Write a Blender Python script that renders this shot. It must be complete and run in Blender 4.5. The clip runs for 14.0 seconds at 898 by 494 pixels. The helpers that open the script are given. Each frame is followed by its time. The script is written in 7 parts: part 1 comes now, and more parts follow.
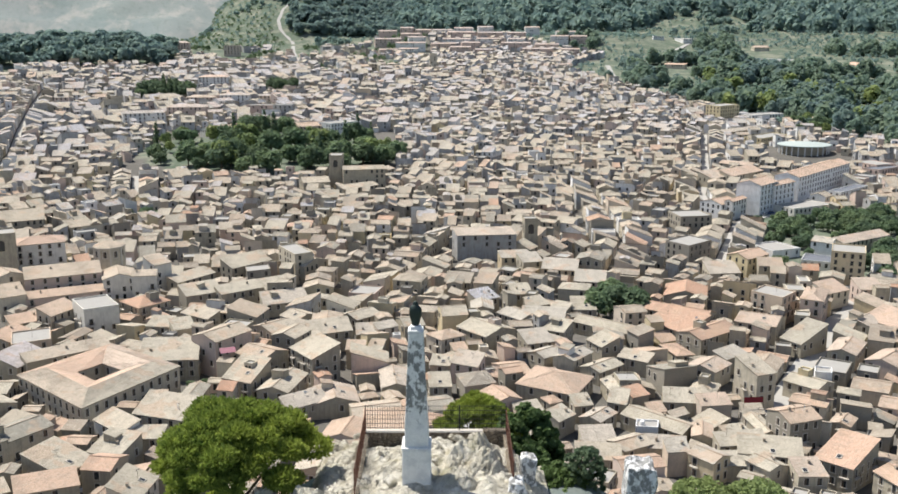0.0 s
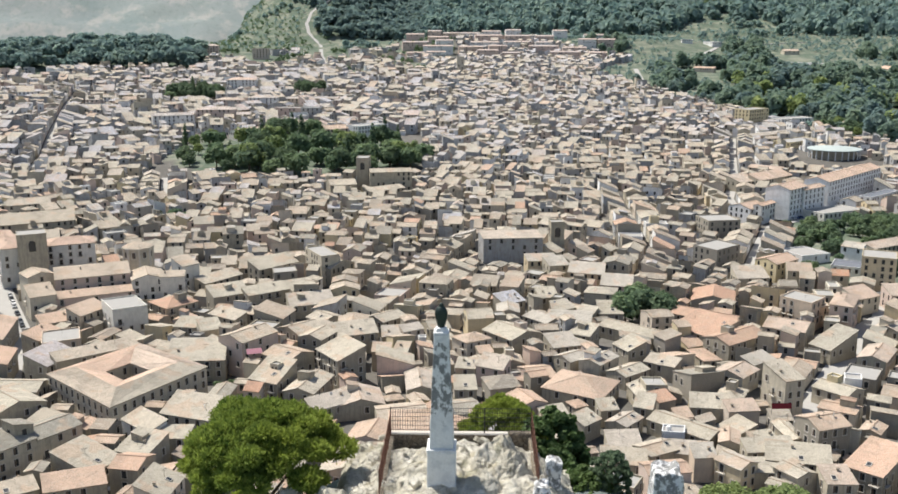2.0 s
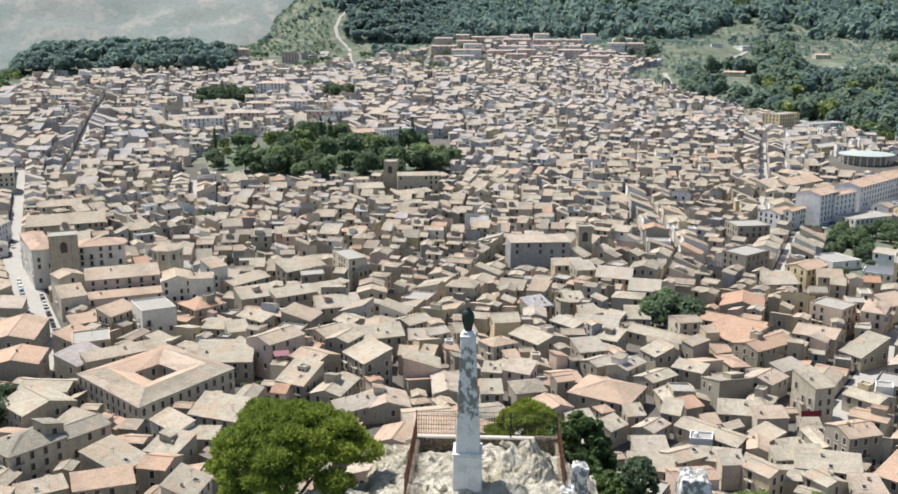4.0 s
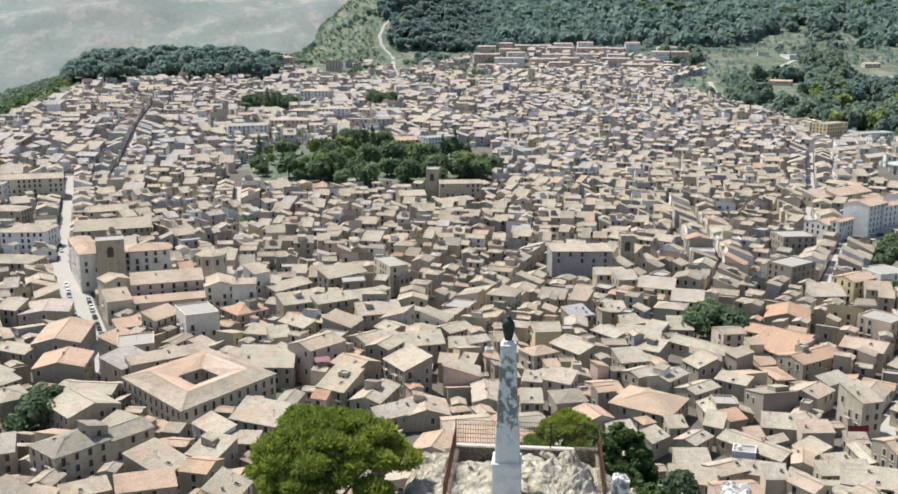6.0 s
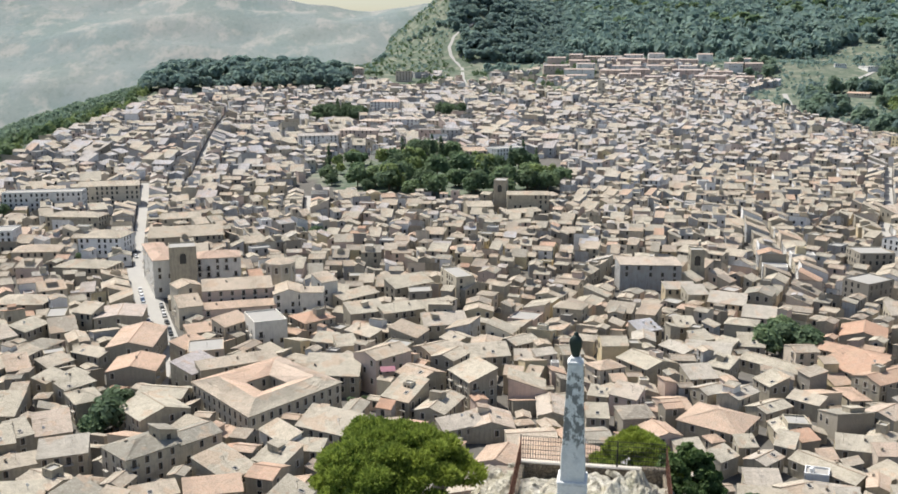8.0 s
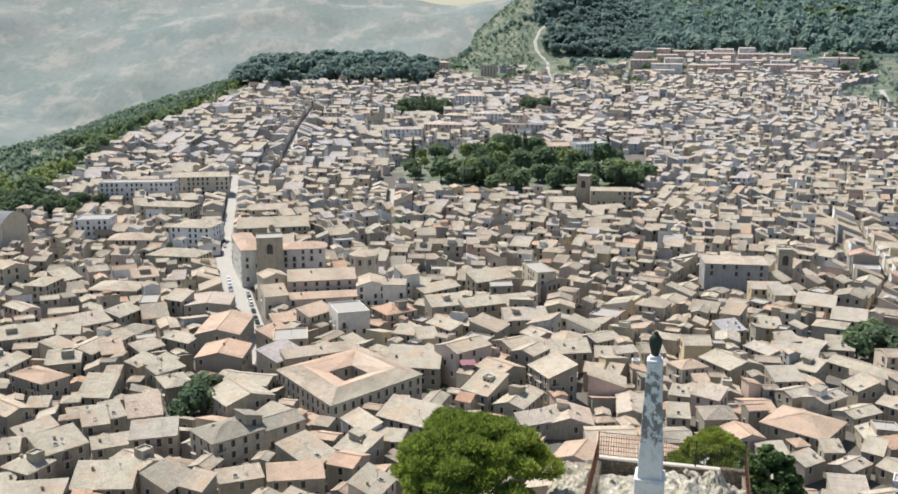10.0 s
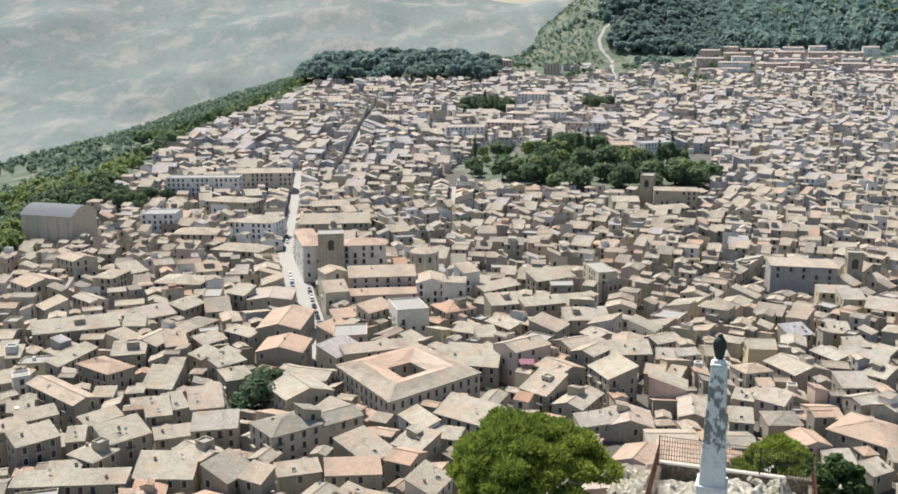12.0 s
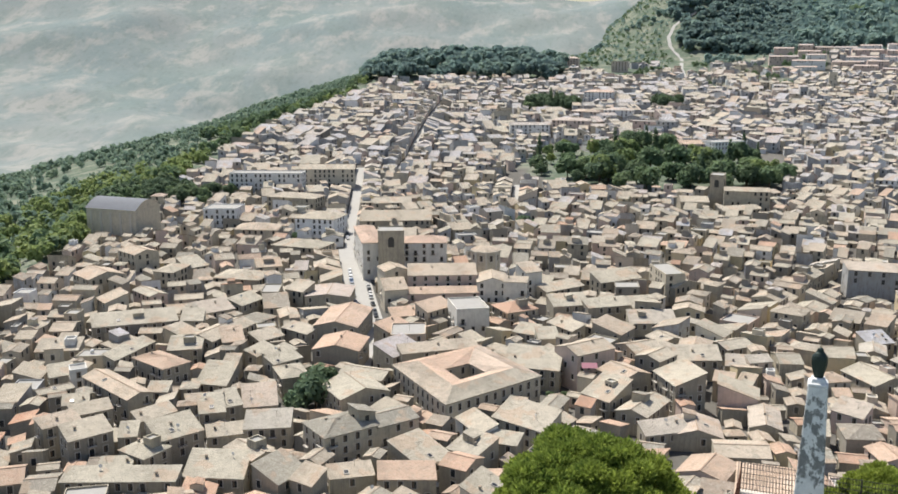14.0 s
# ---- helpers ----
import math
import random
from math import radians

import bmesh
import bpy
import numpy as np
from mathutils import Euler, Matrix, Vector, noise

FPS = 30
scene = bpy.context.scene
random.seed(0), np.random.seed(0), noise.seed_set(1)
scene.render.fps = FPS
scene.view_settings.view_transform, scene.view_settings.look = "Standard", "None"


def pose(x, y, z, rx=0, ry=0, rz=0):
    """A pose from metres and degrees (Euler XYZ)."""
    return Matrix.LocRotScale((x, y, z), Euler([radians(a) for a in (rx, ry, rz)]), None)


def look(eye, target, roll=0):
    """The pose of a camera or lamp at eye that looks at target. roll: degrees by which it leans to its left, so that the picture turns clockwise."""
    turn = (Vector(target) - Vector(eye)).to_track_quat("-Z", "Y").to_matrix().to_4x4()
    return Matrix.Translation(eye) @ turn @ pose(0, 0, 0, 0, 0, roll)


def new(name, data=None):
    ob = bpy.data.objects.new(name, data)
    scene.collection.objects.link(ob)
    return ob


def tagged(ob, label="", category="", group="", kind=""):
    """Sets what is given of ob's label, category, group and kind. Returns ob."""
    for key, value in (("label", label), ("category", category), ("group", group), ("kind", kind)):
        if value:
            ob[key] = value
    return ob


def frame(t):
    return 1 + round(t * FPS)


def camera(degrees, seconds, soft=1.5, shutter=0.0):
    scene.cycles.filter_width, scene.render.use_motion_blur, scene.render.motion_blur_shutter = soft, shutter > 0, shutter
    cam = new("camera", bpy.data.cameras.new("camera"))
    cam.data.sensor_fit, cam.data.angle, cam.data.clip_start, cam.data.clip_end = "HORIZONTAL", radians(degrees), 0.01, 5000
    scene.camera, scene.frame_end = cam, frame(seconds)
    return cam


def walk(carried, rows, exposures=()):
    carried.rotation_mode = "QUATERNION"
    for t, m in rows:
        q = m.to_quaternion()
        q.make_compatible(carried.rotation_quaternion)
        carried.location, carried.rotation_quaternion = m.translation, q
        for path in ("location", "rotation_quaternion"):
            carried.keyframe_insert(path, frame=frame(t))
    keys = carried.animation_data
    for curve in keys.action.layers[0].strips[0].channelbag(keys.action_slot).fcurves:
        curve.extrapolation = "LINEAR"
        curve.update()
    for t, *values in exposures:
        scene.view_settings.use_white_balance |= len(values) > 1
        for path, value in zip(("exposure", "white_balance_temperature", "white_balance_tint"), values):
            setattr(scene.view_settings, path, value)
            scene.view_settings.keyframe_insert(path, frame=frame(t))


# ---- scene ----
# ---------------------------------------------------------------- camera
cam = camera(49.1, 14.0, soft=1.7)
EYE = 112.0
ROWS = [
    (0.0, 0.07, -0.36, EYE + 0.08, 0.016, -13.283),
    (0.5, 0.08, -0.28, EYE + 0.04, 0.390, -13.243),
    (1.0, 0.08, -0.33, EYE + 0.03, 0.827, -13.206),
    (1.5, 0.06, -0.30, EYE - 0.04, 1.247, -13.149),
    (2.0, 0.06, -0.31, EYE - 0.02, 1.580, -13.101),
    (2.5, 0.05, -0.36, EYE - 0.04, 1.965, -13.050),
    (3.0, 0.03, -0.34, EYE - 0.04, 2.372, -13.000),
    (5.5, 0.04, -0.12, EYE - 0.05, 4.867, -12.580),
    (6.0, 0.04, -0.05, EYE - 0.06, 5.658, -12.419),
    (6.5, 0.02, 0.04, EYE - 0.05, 6.560, -12.211),
    (7.0, -0.02, 0.13, EYE - 0.02, 7.570, -12.025),
    (7.5, -0.04, 0.26, EYE + 0.02, 8.597, -11.847),
    (8.0, -0.07, 0.38, EYE + 0.08, 9.629, -11.800),
    (10.5, 0.37, -2.34, EYE + 0.96, 15.579, -12.224),
    (11.0, 0.59, -3.68, EYE + 1.31, 16.532, -12.252),
    (11.5, 0.49, -2.83, EYE + 1.05, 17.505, -12.244),
    (12.0, 0.02, 0.05, EYE + 0.25, 18.117, -12.248),
    (12.5, -0.49, 2.64, EYE - 0.45, 18.493, -12.245),
    (13.0, -0.95, 5.12, EYE - 1.16, 19.203, -12.238),
    (13.5, -1.51, 6.68, EYE - 1.53, 20.392, -12.272),
    (14.0, -1.99, 8.79, EYE - 2.07, 21.924, -12.294),
]
walk(cam, [(t, pose(x, y, z, 90 + pitch, 0, yaw)) for t, x, y, z, yaw, pitch in ROWS])

# ---------------------------------------------------------------- sun, sky, exposure
SUN_WAY = Vector((-0.66, 0.46, 1.25)).normalized()
world = bpy.data.worlds.new("sky")
scene.world = world
world.use_nodes = True
wn = world.node_tree.nodes
wl = world.node_tree.links
wn.clear()
sky = wn.new("ShaderNodeTexSky")
sky.sky_type = "NISHITA"
sky.sun_disc = False
sky.sun_elevation = math.asin(SUN_WAY.z)
sky.sun_rotation = math.atan2(SUN_WAY.x, SUN_WAY.y)
sky.air_density, sky.dust_density, sky.ozone_density = 1.0, 1.3, 1.2
bg = wn.new("ShaderNodeBackground")
bg.inputs["Strength"].default_value = 0.1
wout = wn.new("ShaderNodeOutputWorld")
pale = wn.new("ShaderNodeHueSaturation")
pale.inputs["Saturation"].default_value = 0.95
wl.new(sky.outputs[0], pale.inputs["Color"])
wl.new(pale.outputs[0], bg.inputs[0])
wl.new(bg.outputs[0], wout.inputs[0])
sun_data = bpy.data.lights.new("sun", "SUN")
sun_data.energy = 5.4
sun_data.angle = radians(0.6)
sun_data.color = (1.0, 0.95, 0.865)
sun = new("sun", sun_data)
sun.matrix_world = look((0, 0, 0), -SUN_WAY)
sun.location = (-300, 100, 600)
scene.view_settings.exposure = 0.34


# ---------------------------------------------------------------- materials
def material(name, build, rough=0.9, metal=0.0, spec=0.3, thin=0.0):
    """A procedural material; build(k) returns the colour socket and may return a height socket for the bump."""
    m = bpy.data.materials.new(name)
    m.use_nodes = True
    k = Kit(m.node_tree)
    k.n.clear()
    out = k.node("ShaderNodeOutputMaterial")
    b = k.node("ShaderNodeBsdfPrincipled")
    b.inputs["Roughness"].default_value = rough
    b.inputs["Metallic"].default_value = metal
    b.inputs["Specular IOR Level"].default_value = spec
    got = build(k)
    col, height, depth = got if isinstance(got, tuple) else (got, None, 0)
    k.join(col, b.inputs["Base Color"])
    if height is not None:
        bump = k.node("ShaderNodeBump")
        bump.inputs["Strength"].default_value = 0.8
        bump.inputs["Distance"].default_value = depth
        k.join(height, bump.inputs["Height"])
        k.join(bump.outputs[0], b.inputs["Normal"])
    if thin:
        back, both = k.node("ShaderNodeBsdfTranslucent"), k.node("ShaderNodeMixShader")
        k.join(col, back.inputs[0])
        both.inputs[0].default_value = thin
        k.join(b.outputs[0], both.inputs[1])
        k.join(back.outputs[0], both.inputs[2])
        k.join(both.outputs[0], out.inputs[0])
        return m
    k.join(b.outputs[0], out.inputs[0])
    return m


class Kit:
    """Short ways to lay out nodes."""

    def __init__(self, tree):
        self.t, self.n, self.l = tree, tree.nodes, tree.links

    def node(self, kind, **kw):
        return self.n.new(kind)

    def join(self, a, b):
        if isinstance(a, (tuple, list)):
            b.default_value = (*a, 1.0) if len(a) == 3 else a
        elif isinstance(a, (int, float)):
            b.default_value = a
        else:
            self.l.new(a, b)

    def coords(self, what="Object"):
        return self.node("ShaderNodeTexCoord").outputs[what]

    def place(self):
        return self.node("ShaderNodeNewGeometry").outputs["Position"]

    def uv(self):
        return self.node("ShaderNodeTexCoord").outputs["UV"]

    def tint(self, channel):
        a = self.node("ShaderNodeAttribute")
        a.attribute_name = "tint"
        s = self.node("ShaderNodeSeparateColor")
        self.l.new(a.outputs["Color"], s.inputs[0])
        return s.outputs[channel]

    def noise(self, vec, scale, detail=4.0, rough=0.6):
        t = self.node("ShaderNodeTexNoise")
        t.inputs["Scale"].default_value = scale
        t.inputs["Detail"].default_value = detail
        t.inputs["Roughness"].default_value = rough
        if vec is not None:
            self.l.new(vec, t.inputs["Vector"])
        return t.outputs["Fac"]

    def stretch(self, vec, s, turn=0.0):
        if turn:
            r = self.node("ShaderNodeMapping")
            r.inputs["Rotation"].default_value = (0, 0, radians(turn))
            self.l.new(vec, r.inputs["Vector"])
            vec = r.outputs[0]
        t = self.node("ShaderNodeMapping")
        t.inputs["Scale"].default_value = s
        self.l.new(vec, t.inputs["Vector"])
        return t.outputs[0]

    def cells(self, vec, scale, out="Distance", feature="F1"):
        t = self.node("ShaderNodeTexVoronoi")
        t.feature = feature
        t.inputs["Scale"].default_value = scale
        self.l.new(vec, t.inputs["Vector"])
        return t.outputs[out]

    def wave(self, vec, scale, distort=0.4):
        t = self.node("ShaderNodeTexWave")
        t.inputs["Scale"].default_value = scale
        t.inputs["Distortion"].default_value = distort
        self.l.new(vec, t.inputs["Vector"])
        return t.outputs["Fac"]

    def ramp(self, fac, stops):
        t = self.node("ShaderNodeValToRGB")
        e = t.color_ramp.elements
        while len(e) < len(stops):
            e.new(0.5)
        for el, (p, c) in zip(e, stops):
            el.position = p
            el.color = (*c, 1.0) if not isinstance(c, (int, float)) else (c, c, c, 1.0)
        self.join(fac, t.inputs[0])
        return t.outputs[0]

    def mix(self, fac, a, b, kind="MIX"):
        t = self.node("ShaderNodeMix")
        t.data_type = "RGBA"
        t.blend_type = kind
        self.join(fac, t.inputs[0])
        self.join(a, t.inputs[6])
        self.join(b, t.inputs[7])
        return t.outputs[2]

    def math(self, op, a, b=0.0):
        t = self.node("ShaderNodeMath")
        t.operation = op
        self.join(a, t.inputs[0])
        self.join(b, t.inputs[1])
        return t.outputs[0]

    def span(self, v, a, b, c=0.0, d=1.0):
        t = self.node("ShaderNodeMapRange")
        for i, q in enumerate((v, a, b, c, d)):
            self.join(q, t.inputs[i])
        return t.outputs[0]


def tiles(k):
    """Old clay channel tiles: tan and grey, blue-grey for far haze, some roofs freshly orange, ribs down the slope."""
    uv, pos = k.uv(), k.place()
    # the blue-grey last stop puts distance haze into far roofs
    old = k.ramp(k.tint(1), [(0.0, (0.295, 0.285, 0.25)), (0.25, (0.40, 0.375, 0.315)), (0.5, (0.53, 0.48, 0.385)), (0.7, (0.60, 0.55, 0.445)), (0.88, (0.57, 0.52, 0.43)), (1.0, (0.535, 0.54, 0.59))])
    fresh = k.ramp(k.tint(1), [(0.0, (0.58, 0.30, 0.19)), (1.0, (0.74, 0.50, 0.37))])
    keep = k.span(k.tint(0), 0.3, 0.8, 1.0, 0.45)
    col = k.mix(k.tint(0), old, fresh)
    blot = k.noise(pos, 0.38, 6, 0.72)
    col = k.mix(k.math("MULTIPLY", keep, k.span(blot, 0.46, 0.72, 0, 0.7)), col, (0.29, 0.26, 0.215))
    pale = k.noise(pos, 0.75, 5, 0.75)
    col = k.mix(k.math("MULTIPLY", keep, k.span(pale, 0.50, 0.70, 0, 0.5)), col, (0.74, 0.685, 0.57))
    patch = k.noise(pos, 0.16, 2, 0.5)
    col = k.mix(k.span(patch, 0.58, 0.62, 0, 0.5), col, (0.58, 0.41, 0.29))
    grain = k.noise(pos, 2.6, 4, 0.8)
    col = k.mix(k.span(grain, 0.53, 0.66, 0.0, 0.68), col, (0.22, 0.195, 0.155))
    col = k.mix(k.span(grain, 0.46, 0.34, 0.0, 0.45), col, (0.81, 0.75, 0.635))
    rib = k.wave(k.stretch(uv, (1, 0.02, 1)), 1.35, 1.4)
    lap = k.wave(k.stretch(uv, (0.02, 1, 1)), 0.75, 2.5)
    col = k.mix(k.span(rib, 0.0, 0.6, 0.42, 0.0), col, (0.17, 0.145, 0.115))
    col = k.mix(k.span(lap, 0.0, 0.25, 0.25, 0.0), col, (0.2, 0.175, 0.14))
    return col, k.math("ADD", rib, k.math("MULTIPLY", grain, 1.2)), 0.12


def plaster(k):
    """Weathered plaster and rubble stone, in the greys and ochres of the old town."""
    pos = k.place()
    # the cool grey at 0.0 puts distance haze into far walls
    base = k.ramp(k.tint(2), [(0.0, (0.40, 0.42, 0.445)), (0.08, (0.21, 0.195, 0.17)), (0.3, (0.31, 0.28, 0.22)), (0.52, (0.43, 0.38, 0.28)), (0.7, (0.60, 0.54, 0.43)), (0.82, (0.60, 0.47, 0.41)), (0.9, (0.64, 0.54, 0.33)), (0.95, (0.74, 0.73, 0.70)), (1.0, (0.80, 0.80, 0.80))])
    blot = k.noise(pos, 0.5, 5, 0.7)
    keep = k.span(k.tint(2), 0.52, 0.72, 1.0, 0.32)
    col = k.mix(k.math("MULTIPLY", keep, k.span(blot, 0.46, 0.66, 0, 0.75)), base, (0.25, 0.225, 0.19))
    drip = k.noise(k.stretch(pos, (1.6, 1.6, 0.16)), 1.0, 4, 0.7)
    col = k.mix(k.math("MULTIPLY", keep, k.span(drip, 0.48, 0.68, 0, 0.65)), col, (0.19, 0.175, 0.155))
    stones = k.cells(pos, 2.3)
    fine = k.noise(pos, 4.0, 4, 0.7)
    col = k.mix(k.math("MULTIPLY", keep, k.span(fine, 0.35, 0.7, 0, 0.35)), col, (0.56, 0.515, 0.44))
    return col, k.math("ADD", stones, fine), 0.08


def leaves(dark, light, shade=0.45):
    def build(k):
        pos = k.place()
        a = k.noise(pos, 1.7, 3, 0.6)
        b = k.noise(pos, 0.07, 2, 0.5)
        r = k.node("ShaderNodeNewGeometry").outputs["Random Per Island"]
        c = k.mix(k.span(a, 0.3, 0.72), dark, light)
        c = k.mix(k.math("MULTIPLY", r, shade), c, tuple(0.55 * v for v in dark))
        return k.mix(k.span(b, 0.4, 0.7, 0, 0.4), c, tuple(v * w for v, w in zip(light, (1.15, 1.0, 0.75))))
    return build


def plain(c, amount=0.25, scale=1.2):
    def build(k):
        pos = k.place()
        a = k.noise(pos, scale, 5, 0.65)
        b = k.noise(pos, scale * 7, 3, 0.6)
        col = k.mix(k.span(a, 0.35, 0.75, 0, amount), c, tuple(v * 0.55 for v in c))
        return k.mix(k.span(b, 0.4, 0.75, 0, amount * 0.8), col, tuple(min(0.9, v * 1.35) for v in c)), a, 0.02
    return build


def land(k):
    """The ground sheet: dark paving in the town, scrub and haze-greyed stubble outside, woods' floor."""
    pos = k.place()
    town, wood = k.tint(0), k.tint(1)
    fine = k.noise(pos, 0.35, 6, 0.75)
    deep = k.stretch(pos, (1, 0.6, 0), -30)
    mid = k.noise(k.stretch(pos, (1, 0.5, 0.5), -15), 0.026, 7, 0.72)
    big = k.noise(deep, 0.0022, 6, 0.6)
    plots = k.noise(k.stretch(pos, (1, 0.45, 0), -12), 0.0085, 8, 0.68)
    rough = k.noise(k.stretch(pos, (1, 0.4, 0), -20), 0.05, 6, 0.75)
    lots = k.node("ShaderNodeSeparateColor")
    k.l.new(k.cells(k.stretch(pos, (1, 0.45, 0), -18), 0.0075, "Color"), lots.inputs[0])
    # valley fields: blue-grey base tones stand in for haze over the valley
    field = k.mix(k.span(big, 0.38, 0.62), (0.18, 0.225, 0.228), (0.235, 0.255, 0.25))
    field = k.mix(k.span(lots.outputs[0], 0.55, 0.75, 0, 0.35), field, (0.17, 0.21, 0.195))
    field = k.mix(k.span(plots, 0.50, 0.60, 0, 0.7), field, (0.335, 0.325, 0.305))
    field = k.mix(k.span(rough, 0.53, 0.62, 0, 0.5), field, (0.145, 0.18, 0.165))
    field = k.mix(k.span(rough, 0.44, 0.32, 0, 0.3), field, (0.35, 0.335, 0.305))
    # paving darkened in its colour to deepen the shade of the alleys
    pave = k.mix(k.span(mid, 0.4, 0.7), (0.11, 0.105, 0.095), (0.18, 0.17, 0.155))
    pave = k.mix(k.span(fine, 0.45, 0.7, 0, 0.55), pave, (0.075, 0.07, 0.065))
    scrub = k.mix(k.span(mid, 0.42, 0.68), (0.10, 0.13, 0.10), (0.165, 0.185, 0.145))
    scrub = k.mix(k.span(fine, 0.46, 0.68, 0, 0.6), scrub, (0.095, 0.125, 0.08))
    bush = k.noise(pos, 0.13, 5, 0.8)
    scrub = k.mix(k.span(bush, 0.52, 0.60, 0, 0.75), scrub, (0.085, 0.12, 0.08))
    bare = k.noise(pos, 0.045, 6, 0.75)
    scrub = k.mix(k.span(bare, 0.50, 0.58, 0, 0.6), scrub, (0.27, 0.265, 0.21))
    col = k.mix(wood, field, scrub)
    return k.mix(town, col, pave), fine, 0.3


def rocky(k):
    pos = k.place()
    a = k.noise(pos, 0.5, 7, 0.7)
    b = k.noise(pos, 3.2, 6, 0.75)
    c = k.cells(pos, 0.9)
    crack = k.span(k.noise(k.stretch(pos, (1, 1, 0.35)), 1.1, 6, 0.7), 0.47, 0.5)
    crack = k.math("ABSOLUTE", k.math("SUBTRACT", crack, 0.5))
    crack = k.math("SUBTRACT", 0.5, crack)
    col = k.ramp(a, [(0.3, (0.42, 0.385, 0.30)), (0.48, (0.62, 0.585, 0.49)), (0.66, (0.78, 0.75, 0.66))])
    col = k.mix(k.span(b, 0.55, 0.70, 0, 0.7), col, (0.27, 0.24, 0.185))
    col = k.mix(k.span(crack, 0.2, 0.5, 0.0, 0.8), col, (0.12, 0.105, 0.08))
    col = k.mix(k.span(k.noise(pos, 0.35, 5, 0.7), 0.58, 0.66, 0, 0.4), col, (0.28, 0.28, 0.14))
    col = k.mix(k.span(k.noise(pos, 0.9, 4, 0.6), 0.55, 0.7, 0, 0.45), col, (0.50, 0.44, 0.26))
    return col, k.math("ADD", k.math("MULTIPLY", b, 1.4), k.math("SUBTRACT", c, crack)), 0.35


def whitewash(low, high, edge):
    """Peeling limewash; dark weather stains between two heights, elsewhere only where the noise passes edge."""
    def build(k):
        pos = k.coords("Object")
        a = k.noise(k.stretch(pos, (1.9, 1.9, 1.2)), 1.2, 7, 0.72)
        b = k.noise(pos, 6.0, 5, 0.7)
        c = k.noise(pos, 1.1, 4, 0.6)
        sep = k.node("ShaderNodeSeparateXYZ")
        k.l.new(pos, sep.inputs[0])
        band = k.math("MULTIPLY", k.span(sep.outputs[2], low, low + 1.5), k.span(sep.outputs[2], high, high - 1.2))
        stain = k.span(k.math("ADD", a, k.math("MULTIPLY", band, 0.20)), edge, edge + 0.06)
        col = k.mix(k.span(b, 0.35, 0.7, 0, 0.4), (0.80, 0.80, 0.79), (0.58, 0.57, 0.55))
        col = k.mix(k.span(c, 0.5, 0.62, 0, 0.45), col, (0.52, 0.53, 0.54))
        return k.mix(stain, col, k.mix(b, (0.14, 0.145, 0.145), (0.33, 0.33, 0.32))), b, 0.05
    return build


TILES = material("clay_roof_tiles", tiles, 0.95, spec=0.1)
WALL = material("weathered_plaster", plaster, 0.95, spec=0.1)
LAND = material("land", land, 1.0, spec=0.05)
ROCK = material("limestone", rocky, 1.0, spec=0.1)
LIME = material("peeling_limewash", whitewash(4.6, 11.6, 0.66), 0.9, spec=0.15)
LICHEN = material("lichen_on_white_masonry", whitewash(50, 95, 0.66), 0.95, spec=0.1)
PANE = material("dark_window_glass", plain((0.035, 0.038, 0.042), 0.4), 0.25, spec=0.5)
SHUTTER = material("painted_shutters", plain((0.10, 0.075, 0.055), 0.4), 0.6)
SURROUND = material("pale_stone_surround", plain((0.55, 0.51, 0.45), 0.3), 0.9, spec=0.1)
RUST = material("rusty_iron", plain((0.17, 0.085, 0.06), 0.5, 6), 0.85, 0.3)
IRON = material("dark_iron", plain((0.05, 0.05, 0.05), 0.3, 6), 0.6, 0.5)
BRONZE = material("green_black_bronze", plain((0.035, 0.05, 0.045), 0.4, 4), 0.5, 0.5)


def rubble(k):
    """Rough rubble masonry with recessed dark joints."""
    pos = k.place()
    edge = k.cells(pos, 3.0, "Distance", "DISTANCE_TO_EDGE")
    tone = k.cells(pos, 3.0, "Color")
    a = k.noise(pos, 5.0, 5, 0.7)
    col = k.mix(tone, (0.20, 0.165, 0.125), (0.36, 0.31, 0.24))
    col = k.mix(k.span(a, 0.45, 0.7, 0, 0.6), col, (0.14, 0.12, 0.095))
    return k.mix(k.span(edge, 0.0, 0.09, 0.9, 0.0), col, (0.12, 0.105, 0.085)), k.math("ADD", k.span(edge, 0, 0.15), k.math("MULTIPLY", a, 0.5)), 0.12


STONE = material("rubble_masonry", rubble, 0.95, spec=0.1)
WHITE = material("white_paint", plain((0.74, 0.74, 0.73), 0.25, 0.6), 0.8, spec=0.2)
CONCRETE = material("grey_roofing_felt", plain((0.34, 0.33, 0.31), 0.35, 0.5), 0.95, spec=0.1)
METAL = material("grey_sheet_roof", plain((0.15, 0.16, 0.18), 0.3, 0.4), 0.75, 0.0, 0.2)
ROAD = material("pale_asphalt", plain((0.37, 0.36, 0.34), 0.3, 0.3), 0.95, spec=0.1)
BARK = material("bark", plain((0.15, 0.11, 0.08), 0.5, 5), 0.95, spec=0.1)
PINE = material("pine_needles", leaves((0.085, 0.15, 0.03), (0.48, 0.57, 0.12), 0.5), 0.8, spec=0.2, thin=0.4)
DARKLEAF = material("dark_foliage", leaves((0.08, 0.13, 0.08), (0.175, 0.245, 0.145), 0.35), 0.8, spec=0.2, thin=0.4)
LEAF = material("broad_foliage", leaves((0.105, 0.17, 0.10), (0.225, 0.31, 0.17), 0.35), 0.8, spec=0.2, thin=0.4)
